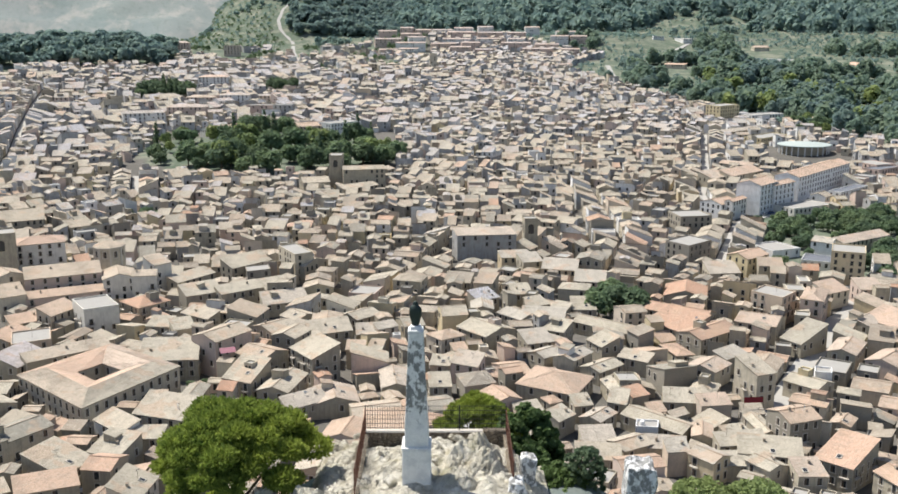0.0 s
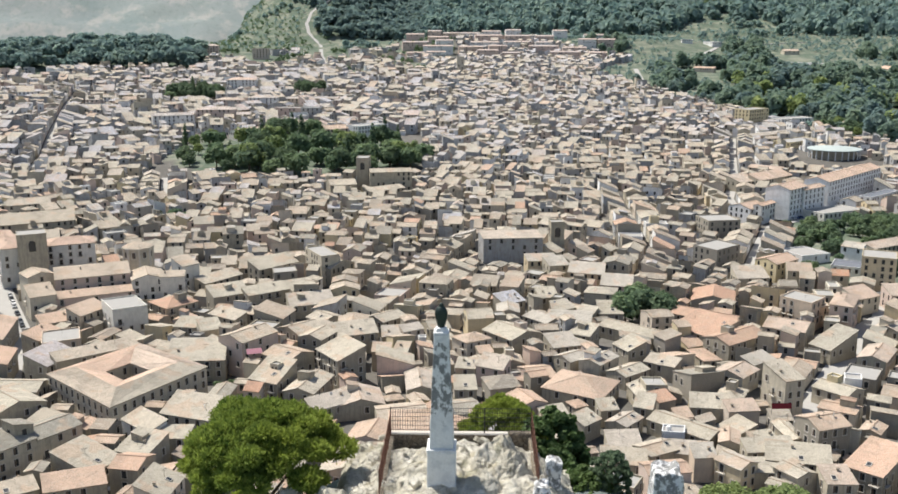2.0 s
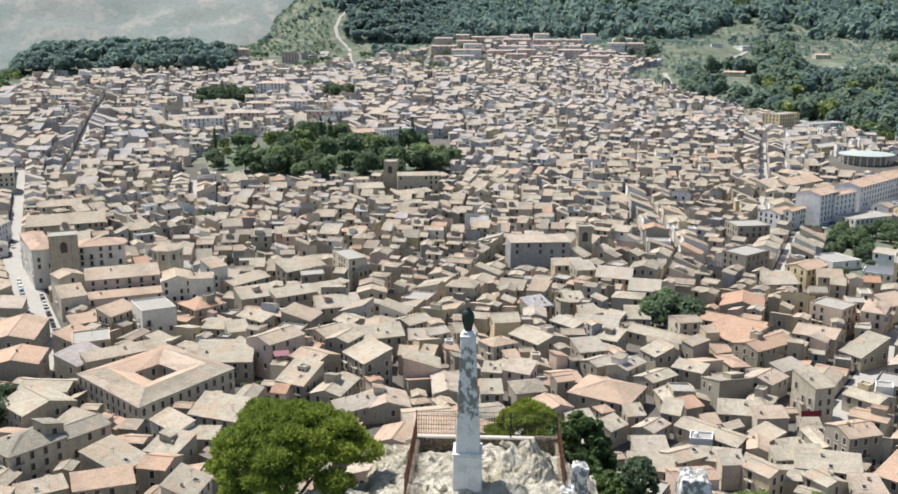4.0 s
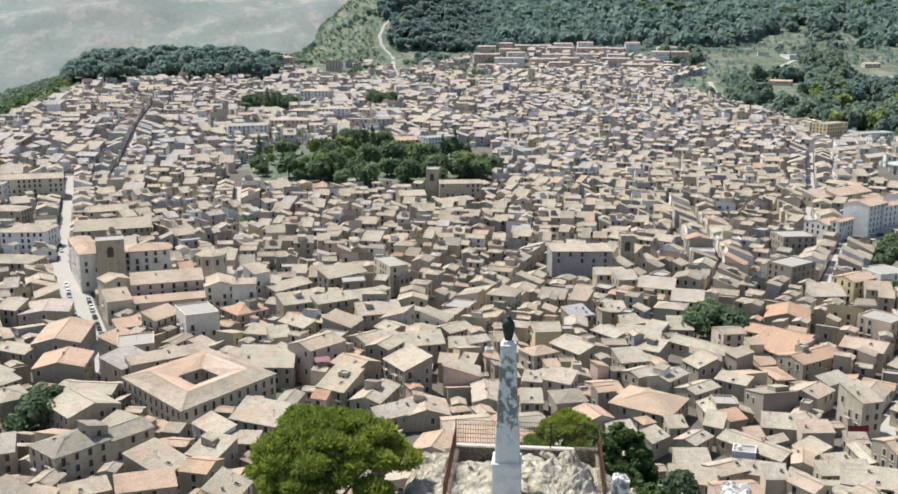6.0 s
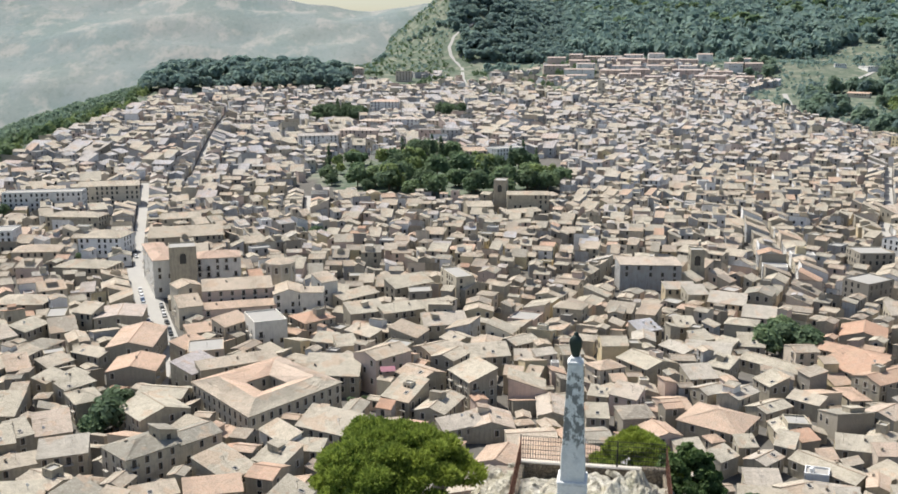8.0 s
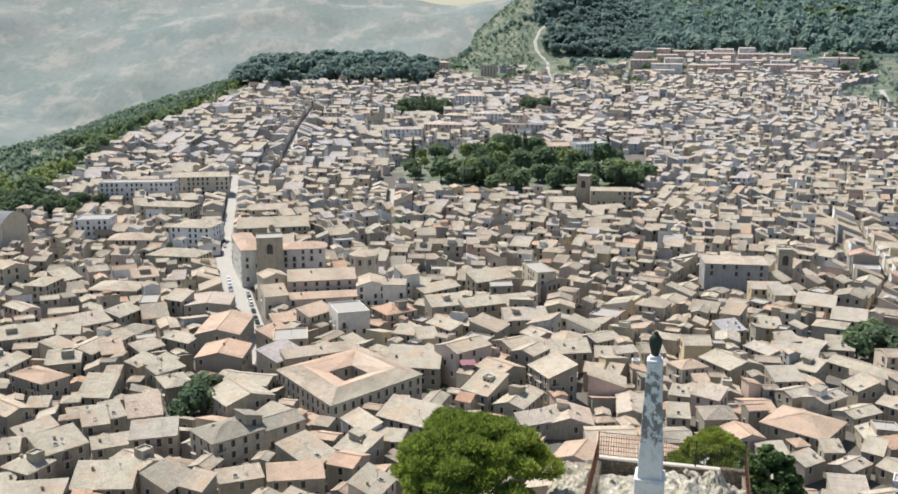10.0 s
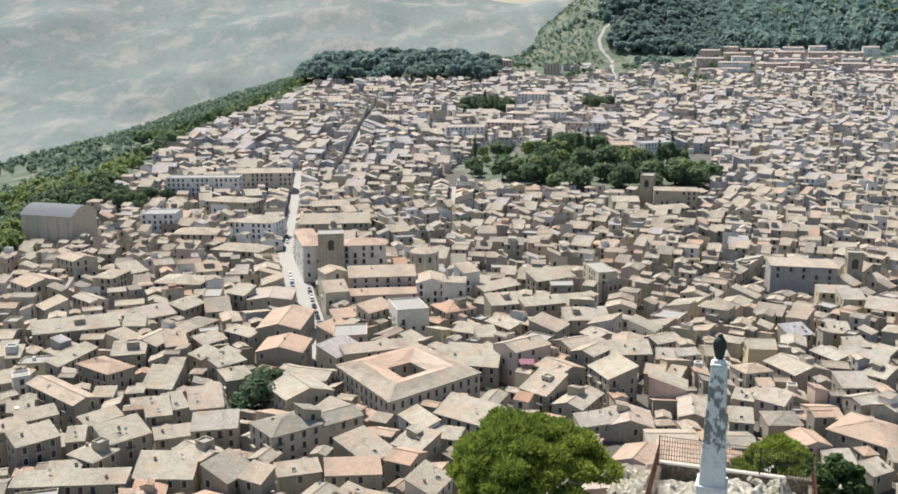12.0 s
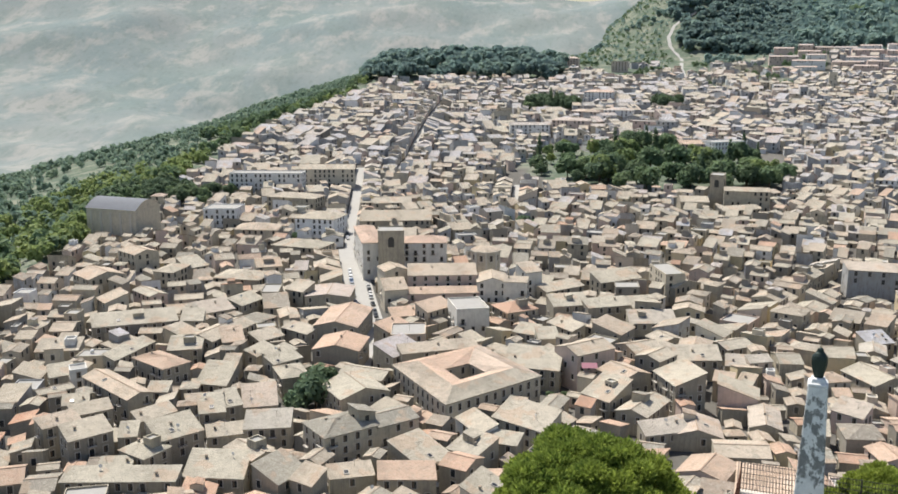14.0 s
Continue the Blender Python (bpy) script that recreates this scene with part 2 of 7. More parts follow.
NEARDARK = material("glossy_dark_foliage", leaves((0.045, 0.095, 0.03), (0.17, 0.25, 0.085)), 0.7, spec=0.3, thin=0.4)
# three far-wood leaf colours with distance haze mixed in: paler, bluer, flatter
HAZELEAF = material("haze_greyed_foliage", leaves((0.19, 0.28, 0.265), (0.28, 0.385, 0.35), 0.12), 0.8, spec=0.2, thin=0.5)
HAZEPINE = material("haze_blue_pine_foliage", leaves((0.15, 0.225, 0.22), (0.225, 0.315, 0.295), 0.12), 0.8, spec=0.2, thin=0.5)
HAZEMID = material("haze_paled_foliage", leaves((0.165, 0.24, 0.19), (0.25, 0.34, 0.26), 0.15), 0.8, spec=0.2, thin=0.5)
LIGHTLEAF = material("light_foliage", leaves((0.16, 0.22, 0.085), (0.32, 0.40, 0.17), 0.25), 0.8, spec=0.2, thin=0.4)


# ---------------------------------------------------------------- mesh helpers
class Geo:
    """Faces with materials, metre-true UVs and a tint per face."""

    def __init__(self):
        self.v, self.f, self.m, self.u, self.t = [], [], [], [], []

    def face(self, pts, mat=0, tint=(0, 0, 0), uv=None):
        i = len(self.v)
        self.v.extend(pts)
        self.f.append(tuple(range(i, i + len(pts))))
        self.m.append(mat)
        self.u.append(uv or [(0.0, 0.0)] * len(pts))
        self.t.append(tint)

    def slope(self, a, b, c, d, mat=0, tint=(0, 0, 0)):
        """A quad a-b along the eaves, c-d along the top, with UVs in metres."""
        w = (Vector(b) - Vector(a)).length
        s = (Vector(d) - Vector(a)).length
        self.face([a, b, c, d], mat, tint, [(0, 0), (w, 0), (w, s), (0, s)])

    def box(self, x0, y0, z0, x1, y1, z1, mat=0, tint=(0, 0, 0), bottom=False):
        p = [(x0, y0, z0), (x1, y0, z0), (x1, y1, z0), (x0, y1, z0), (x0, y0, z1), (x1, y0, z1), (x1, y1, z1), (x0, y1, z1)]
        sides = [(0, 1, 5, 4), (1, 2, 6, 5), (2, 3, 7, 6), (3, 0, 4, 7), (4, 5, 6, 7)]
        if bottom:
            sides.append((3, 2, 1, 0))
        for s in sides:
            self.face([p[i] for i in s], mat, tint)

    def add(self, other, m):
        for pts, mat, uv, t in zip(other.f, other.m, other.u, other.t):
            self.face([tuple(m @ Vector(other.v[i])) for i in pts], mat, t, uv)


def mesh_of(name, geo, mats, domain="FACE"):
    me = bpy.data.meshes.new(name)
    me.from_pydata(geo.v, [], geo.f)
    for m in mats:
        me.materials.append(m)
    me.polygons.foreach_set("material_index", geo.m)
    uv = me.uv_layers.new(name="UVMap")
    uv.data.foreach_set("uv", [q for f in geo.u for p in f for q in p])
    at = me.attributes.new("tint", "FLOAT_COLOR", domain)
    at.data.foreach_set("color", [q for t in geo.t for q in (*t, 1.0)])
    me.update()
    return me


def part(name, data, parent, label=""):
    """Links a mesh as one object under a thing or a part."""
    ob = new(name, data)
    ob.parent = parent
    if label:
        tagged(ob, label)
    return ob


def cloud_mesh(name, verts, faces, mat, smooth=False):
    me = bpy.data.meshes.new(name)
    me.from_pydata(np.asarray(verts).tolist(), [], [tuple(f) for f in np.asarray(faces).tolist()])
    me.materials.append(mat)
    if smooth:
        me.polygons.foreach_set("use_smooth", [True] * len(me.polygons))
    me.update()
    return me


# ---------------------------------------------------------------- the lie of the land
LEFT_EDGE = ((140, -301), (347, -342), (423, -367), (666, -456), (815, -498), (1018, -521), (1168, -564), (1330, -602), (1820, -658))
RIGHT_EDGE = ((140, 84), (420, 213), (696, 336), (858, 260), (1049, 196), (1232, 140), (1302, 168), (1379, 210), (1540, 84))


def ramp_at(v, pairs):
    return float(np.interp(v, [p[0] for p in pairs], [p[1] for p in pairs]))


def smooth(a, b, v):
    s = min(1.0, max(0.0, (v - a) / (b - a)))
    return s * s * (3 - 2 * s)


def ground(x, y):
    r = math.hypot(x, y)
    az = math.degrees(math.atan2(-x, y))
    z = ramp_at(r, ((0, 0), (420, 0), (630, 7), (980, 28), (1400, 55), (1610, 67), (1960, 84)))
    # wooded hill behind the town, falling off to the west
    hill = ramp_at(r, ((1520, 0), (1680, 10), (2000, 52), (2400, 130), (2900, 235), (3600, 350), (4900, 560)))
    spur = ramp_at(az, ((4.0, 60), (6.0, 105), (9.0, 150), (10.4, 108), (12.5, 46), (14.8, -6), (17, -30))) * math.exp(-((r - 2060) / (300 if r < 2060 else 200)) ** 2)
    z += max(hill * (1 - smooth(5.0, 9.5, az)), spur * smooth(1540, 1700, r)) * smooth(-120, -60, az)
    # the terraces of flats climb a rise shaped to fit the camera's view
    z += 17 * math.exp(-((r - 1530) / 80) ** 2) * smooth(5.5, 3.0, az) * smooth(-14, -9, az)
    # the western edge of the ridge drops into the valley
    edge = ramp_at(y, LEFT_EDGE)
    d = edge - x if y > 140 else -x - 300
    d = max(d, (r - 1680) * smooth(12.5, 15.0, az), (r - 2130) * 1.6 * smooth(8.0, 9.5, az))
    if d > 0:
        low = ramp_at(r, ((0, -90), (1200, -150), (2000, -215), (2600, -200), (3200, -120), (3700, 0), (4300, 170), (4950, 330 - 55 * math.exp(-((az - 14.5) / 3.0) ** 2))))
        low += 34 * noise.noise((x / 420, y / 420, 3)) + smooth(1100, 2300, r) * (90 * (0.25 - abs(noise.noise((x / 900, y / 1100, 8)))) + 40 * (0.25 - abs(noise.noise((x / 330, y / 300, 8)))) + 5 * noise.noise((x / 90, y / 90, 8)))
        s = smooth(0, 740, d) if y > 140 and az > 15 else smooth(0, 760, d)
        z = z * (1 - s) + low * s - 14 * smooth(0, 80, d) * (1 - s)
    # the wooded knoll at the far western corner
    ka, kb = (az - 21.0) / 6.0, (r - 1400) / 90
    z += 17 * math.exp(-(ka ** 4) - kb * kb)
    # the castle rock under the column
    k = math.hypot(x, y - min(72.0, max(-40.0, y)))
    if y > -120:
        z += 76.0 * (1 - smooth(10, 52 - 30 * smooth(68, 80, y), k)) * (1 - smooth(76, 150, y))
    return z


def az_of(x, y):
    return math.degrees(math.atan2(-x, y))


def in_town(x, y):
    r = math.hypot(x, y)
    if r > 1530 or r < 165 or y < 85 or (r > 1275 and x < -0.27 * y):
        return False
    if r > 1180 and az_of(x, y) > 1.0 and noise.noise((x / 60, y / 48, 3)) > 0.42 - 0.75 * smooth(1180, 1480, r):
        return False
    return ramp_at(y, LEFT_EDGE) + 5 < x < ramp_at(y, RIGHT_EDGE) and not (415 < y < 530 and x > 140 + 0.25 * (y - 420))


def build_ground():
    az = [a for a in range(-180, -44, 8)] + [-44 + 1.0 * i for i in range(48)] + [4 + 0.5 * i for i in range(116)] + [a for a in range(64, 180, 8)]
    rr = [0.01, 3.0]
    while rr[-1] < 4900:
        rr.append(rr[-1] + max(7.0, rr[-1] * 0.02))
    g, n = Geo(), len(az)
    for r in rr:
        for a in az:
            x, y = -r * math.sin(radians(a)), r * math.cos(radians(a))
            g.v.append((x, y, ground(x, y)))
            left, right = ramp_at(y, LEFT_EDGE), ramp_at(y, RIGHT_EDGE)
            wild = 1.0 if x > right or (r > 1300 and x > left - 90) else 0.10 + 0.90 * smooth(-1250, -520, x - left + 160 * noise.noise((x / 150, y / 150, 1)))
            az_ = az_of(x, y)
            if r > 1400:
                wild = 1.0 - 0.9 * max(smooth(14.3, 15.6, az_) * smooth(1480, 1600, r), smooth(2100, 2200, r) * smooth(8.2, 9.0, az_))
            park = ((x + 132) / 94) ** 2 + ((y - 724) / 82) ** 2 < 1
            if r < 135:
                wild = 0.35
            g.t.append((1.0 if in_town(x, y) and not park else 0.0, wild, 0.0))
    for i in range(len(rr) - 1):
        for j in range(n):
            q = (i * n + j, i * n + (j + 1) % n, (i + 1) * n + (j + 1) % n, (i + 1) * n + j)
            g.f.append(q[::-1])
    g.m = [0] * len(g.f)
    g.u = [[(0, 0)] * 4] * len(g.f)
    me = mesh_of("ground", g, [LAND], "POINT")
    me.polygons.foreach_set("use_smooth", [True] * len(me.polygons))
    tagged(new("ground", me), "paved hill town ground, haze-toned fields and scrub beyond", "ground", kind="structure")


build_ground()


# ---------------------------------------------------------------- houses
HOUSE_MATS = [WALL, PANE, SURROUND, SHUTTER, TILES, CONCRETE, METAL]
FLATS = {"flat": 5, "metal": 6}


def shell(w, d, h, roof, pitch, tint, over=0.35, sink=5.0):
    """Walls and roof of one house about its own centre: front towards -y, eaves at height h. Returns two Geos."""
    a, b = w / 2, d / 2
    walls, top = Geo(), Geo()
    rise = pitch * b
    hb = h + pitch * d if roof == "mono" else h
    c = [(-a, -b), (a, -b), (a, b), (-a, b)]
    hs = [h, h, hb, hb]
    for i in range(4):
        j = (i + 1) % 4
        walls.face([(*c[i], -sink), (*c[j], -sink), (*c[j], hs[j]), (*c[i], hs[i])], 0, tint)
    o, k = over, 0.2
    if roof == "gable":
        walls.face([(a, -b, h), (a, b, h), (a, 0, h + rise)], 0, tint)
        walls.face([(-a, b, h), (-a, -b, h), (-a, 0, h + rise)], 0, tint)
        ridge = h + rise + k
        e = h - pitch * o + k
        g = a + o * 0.5
        for s in (-1, 1):
            top.slope((-s * -g, s * (b + o), e), (-s * g, s * (b + o), e), (-s * g, 0, ridge), (s * g, 0, ridge), 4, tint)
            top.face([(s * g, s * (b + o), e - k), (-s * g, s * (b + o), e - k), (-s * g, s * (b + o), e), (s * g, s * (b + o), e)], 4, tint)
            top.face([(g, s * (b + o), e - k), (g, s * (b + o), e), (g, 0, ridge), (g, 0, ridge - k)][::s], 4, tint)
            top.face([(-g, s * (b + o), e - k), (-g, s * (b + o), e), (-g, 0, ridge), (-g, 0, ridge - k)][::-s], 4, tint)
        cap = (min(1.0, tint[0] + 0.25), 0.6, tint[2])
        top.box(-g, -0.2, ridge - 0.12, g, 0.2, ridge + 0.1, 4, cap)
    elif roof == "mono":
        g = a + o * 0.5
        e, t = h - pitch * o + k, hb + pitch * o + k
        top.slope((-g, -b - o, e), (g, -b - o, e), (g, b + o, t), (-g, b + o, t), 4, tint)
        top.face([(-g, -b - o, e - k), (g, -b - o, e - k), (g, -b - o, e), (-g, -b - o, e)], 4, tint)
        top.face([(g, b + o, t - k), (-g, b + o, t - k), (-g, b + o, t), (g, b + o, t)], 4, tint)
        top.face([(g, -b - o, e - k), (g, b + o, t - k), (g, b + o, t), (g, -b - o, e)], 4, tint)
        top.face([(-g, b + o, t - k), (-g, -b - o, e - k), (-g, -b - o, e), (-g, b + o, t)], 4, tint)
    elif roof == "hip":
        g, q = a + o, b + o
        e = h - pitch * o + k
        m = max(0.0, a - b)
        n = max(0.0, b - a)
        ridge = e + pitch * min(g, q)
        r1, r2 = (-m, -n, ridge), (m, n, ridge)
        top.slope((-g, -q, e), (g, -q, e), (m, -n, ridge), (-m, -n, ridge), 4, tint)
        top.slope((g, q, e), (-g, q, e), (-m, n, ridge), (m, n, ridge), 4, tint)
        top.slope((g, -q, e), (g, q, e), (m, n, ridge), (m, -n, ridge), 4, tint)
        top.slope((-g, q, e), (-g, -q, e), (-m, -n, ridge), (-m, n, ridge), 4, tint)
        for p, r in (((-g, -q), (g, -q)), ((g, -q), (g, q)), ((g, q), (-g, q)), ((-g, q), (-g, -q))):
            top.face([(*p, e - k), (*r, e - k), (*r, e), (*p, e)], 4, tint)
    else:
        m = FLATS[roof]
        top.box(-a + 0.25, -b + 0.25, h - 0.1, a - 0.25, b - 0.25, h + 0.06, m, tint)
        for x0, y0, x1, y1 in ((-a, -b, a, -b + 0.25), (-a, b - 0.25, a, b), (-a, -b + 0.25, -a + 0.25, b - 0.25), (a - 0.25, -b + 0.25, a, b - 0.25)):
            top.box(x0, y0, h - 0.1, x1, y1, h + 0.55, 0, tint)
    return walls, top


def skew(geo, s):
    """Leans a house's plan out of square, as old houses are."""
    geo.v = [(x + s * y, y, z) for x, y, z in geo.v]


def window_spots(w, d, h, rng, chance=0.8, sides="fbrl", step=2.9):
    """Places (x, y, z, turn, is_balcony) of the windows on a house's facades."""
    out = []
    floors = max(1, int((h - 0.2) / 3.0))
    low = h - 3.0 * floors
    for side in sides:
        span = w if side in "fb" else d
        n = int((span - 0.8) / step)
        if n < 1:
            continue
        for fl in range(floors):
            for i in range(n):
                if rng.random() > chance:
                    continue
                s = (i + 0.5) / n * (span - 0.8) - (span - 0.8) / 2
                z = low + 3.0 * fl + 1.65
                bal = fl > 0 and rng.random() < 0.38
                x, y, turn = {"f": (s, -d / 2, 0), "b": (-s, d / 2, 180), "r": (w / 2, s, 90), "l": (-w / 2, -s, -90)}[side]
                out.append((x, y, z, turn, bal))
    return out


def window_meshes():
    g = Geo()
    g.box(-0.62, -0.07, -0.95, -0.46, 0.05, 0.95, 2)
    g.box(0.46, -0.07, -0.95, 0.62, 0.05, 0.95, 2)
    g.box(-0.62, -0.07, 0.80, 0.62, 0.05, 0.97, 2)
    g.box(-0.70, -0.16, -0.95, 0.70, 0.05, -0.82, 2, bottom=True)
    g.box(-0.46, -0.02, -0.82, 0.46, 0.05, 0.80, 1)
    g.box(-0.46, -0.05, -0.82, -0.02, 0.0, 0.80, 3)
    g.v = [(1.22 * x, y, 1.12 * z) for x, y, z in g.v]
    w1 = mesh_of("window", g, HOUSE_MATS)
    g = Geo()
    g.box(-0.66, -0.07, -1.25, -0.50, 0.05, 1.0, 2)
    g.box(0.50, -0.07, -1.25, 0.66, 0.05, 1.0, 2)
    g.box(-0.66, -0.07, 0.85, 0.66, 0.05, 1.02, 2)
    g.box(-0.50, -0.02, -1.25, 0.50, 0.05, 0.85, 1)
    g.v = [(1.2 * x, y, 1.04 * z) for x, y, z in g.v]
    w2 = mesh_of("balcony_door", g, HOUSE_MATS)
    g = Geo()
    g.box(-1.15, -0.85, -1.42, 1.15, 0.05, -1.27, 2, bottom=True)
    slab = mesh_of("balcony", g, HOUSE_MATS)
    return_len, front = 0.78, 2.24
    total = 2 * return_len + front

    def bend(t, off):
        """A point of the railing's run: one side, the front, the other side."""
        if t < return_len:
            return -1.12 + off, -0.02 - t
        if t < return_len + front:
            return -1.12 + t - return_len, -0.80 + off
        return 1.12 - off, -0.80 + t - return_len - front

    g = Geo()
    stops = [0.0]
    for k in range(15):
        a = 0.02 + k * (total - 0.06) / 14
        stops += [a, a + 0.035]
    stops.append(total)
    for off in (0.0, 0.035):
        base = len(g.v)
        for t in stops:
            g.v += [(*bend(t, off), -0.29), (*bend(t, off), -0.35), (*bend(t, off), -1.27)]
        for k in range(len(stops) - 1):
            a, b = base + 3 * k, base + 3 * k + 3
            g.f.append((a + 1, b + 1, b, a))
            if k % 2:
                g.f.append((a + 2, b + 2, b + 1, a + 1))
    n = 3 * len(stops)
    for k in range(len(stops) - 1):
        g.f.append((3 * k, 3 * k + 3, n + 3 * k + 3, n + 3 * k))
    g.m, g.t, g.u = [3] * len(g.f), [(0, 0, 0)] * len(g.f), [[(0, 0)] * 4] * len(g.f)
    return w1, w2, slab, mesh_of("railing", g, HOUSE_MATS)


WINDOW, DOOR, SLAB, BARS = window_meshes()


def chimney_mesh():
    g = Geo()
    t = (0, 0, 0.4)
    g.box(-0.35, -0.3, -0.6, 0.35, 0.3, 0.85, 0, t)
    g.box(-0.45, -0.4, 0.85, 0.45, 0.4, 0.97, 2, bottom=True)
    for x in (-0.4, 0.3):
        g.box(x, -0.35, 0.97, x + 0.1, 0.35, 1.22, 0, t)
    g.box(-0.48, -0.42, 1.22, 0.48, 0.42, 1.32, 4, (0.4, 0.5, 0.4), bottom=True)
    return mesh_of("chimney", g, HOUSE_MATS)


CHIMNEY = chimney_mesh()


def antenna_mesh():
    g = Geo()
    xs = [-0.7] + [x + d for x in (-0.6, -0.3, 0.0, 0.3, 0.6) for d in (-0.025, 0.025)] + [0.7]
    for y in (-0.025, 0.025):
        for x in xs:
            g.v += [(x, y, 3.15), (x, y, 3.2)]
    n = 2 * len(xs)
    for k in range(len(xs) - 1):
        a, b = 2 * k, 2 * k + 2
        g.f += [(a, b, b + 1, a + 1), (n + a, n + a + 1, n + b + 1, n + b), (a + 1, b + 1, n + b + 1, n + a + 1), (a, n + a, n + b, b)]
        if k % 2:
            for side, y in ((0, -0.4), (n, 0.4)):
                m = len(g.v)
                g.v += [(xs[k], y, 3.2), (xs[k + 1], y, 3.2)]
                g.f.append((side + a + 1, side + b + 1, m + 1, m))
    k = xs.index(-0.025)
    m = len(g.v)
    corners = [2 * k, 2 * k + 2, n + 2 * k + 2, n + 2 * k]
    g.v += [(g.v[c][0], g.v[c][1], 0.0) for c in corners]
    for q in range(4):
        g.f.append((m + q, m + (q + 1) % 4, corners[(q + 1) % 4], corners[q]))
    g.m, g.t, g.u = [0] * len(g.f), [(0, 0, 0)] * len(g.f), [[(0, 0)] * 4] * len(g.f)
    return mesh_of("antenna", g, [IRON])


def tank_mesh():
    g, n = Geo(), 12
    ring = lambda r, z: [(r * math.cos(6.2832 * i / n), r * math.sin(6.2832 * i / n), z) for i in range(n)]
    rows = [ring(0.62, 0.0), ring(0.65, 0.1), ring(0.65, 1.05), ring(0.5, 1.25), ring(0.2, 1.32)]
    for a, b in zip(rows, rows[1:]):
        for i in range(n):
            g.face([a[i], a[(i + 1) % n], b[(i + 1) % n], b[i]])
    g.face(rows[-1])
    return mesh_of("water_tank", g, [WHITE])


def dish_mesh():
    g, n = Geo(), 12
    rows = [[(r * math.cos(6.2832 * i / n), -0.25 + r * r * 0.5, 0.9 + r * math.sin(6.2832 * i / n)) for i in range(n)] for r in (0.05, 0.25, 0.48)]
    for a, b in zip(rows, rows[1:]):
        for i in range(n):
            g.face([a[i], a[(i + 1) % n], b[(i + 1) % n], b[i]])
    g.box(-0.04, -0.2, -0.6, 0.04, -0.12, 0.9, 0)
    return mesh_of("satellite_dish", g, [WHITE])


def skylight_mesh():
    g = Geo()
    for x0, y0, x1, y1 in ((-0.65, -0.8, 0.65, -0.65), (-0.65, 0.65, 0.65, 0.8), (-0.65, -0.65, -0.52, 0.65), (0.52, -0.65, 0.65, 0.65)):
        g.box(x0, y0, -0.1, x1, y1, 0.22, 2)
    g.box(-0.52, -0.65, -0.1, 0.52, 0.65, 0.14, 1)
    return mesh_of("skylight", g, HOUSE_MATS)


FAR_WINDOW = Geo()
FAR_WINDOW.face([(-0.4, -0.02, -0.6), (0.4, -0.02, -0.6), (0.4, -0.02, 0.7), (-0.4, -0.02, 0.7)], 1)
ANTENNA, TANK, DISH, SKYLIGHT = antenna_mesh(), tank_mesh(), dish_mesh(), skylight_mesh()

# which square metres are built on: one cell a metre
OX, OY = -720, 80
OCC = np.zeros((1300, 1500), bool)


def cells_of(x, y, w, d, rot, grow=0.0):
    c, s = math.cos(radians(rot)), math.sin(radians(rot))
    nx, ny = max(2, int((w + 2 * grow) / 0.8) + 1), max(2, int((d + 2 * grow) / 0.8) + 1)
    u, v = np.meshgrid(np.linspace(-w / 2 - grow, w / 2 + grow, nx), np.linspace(-d / 2 - grow, d / 2 + grow, ny))
    px, py = x + u * c - v * s, y + u * s + v * c
    return np.clip((px - OX).astype(int), 0, 1299), np.clip((py - OY).astype(int), 0, 1499)


def is_free(x, y, w, d, rot, grow=-0.4):
    i, j = cells_of(x, y, w, d, rot, grow)
    return not OCC[i, j].any()


def claim(x, y, w, d, rot, grow=0.0):
    i, j = cells_of(x, y, w, d, rot, grow)
    OCC[i, j] = True


def claim_way(pts, width):
    for (x0, y0), (x1, y1) in zip(pts, pts[1:]):
        length = math.hypot(x1 - x0, y1 - y0)
        claim((x0 + x1) / 2, (y0 + y1) / 2, length + width * 0.5, width, math.degrees(math.atan2(y1 - y0, x1 - x0)))


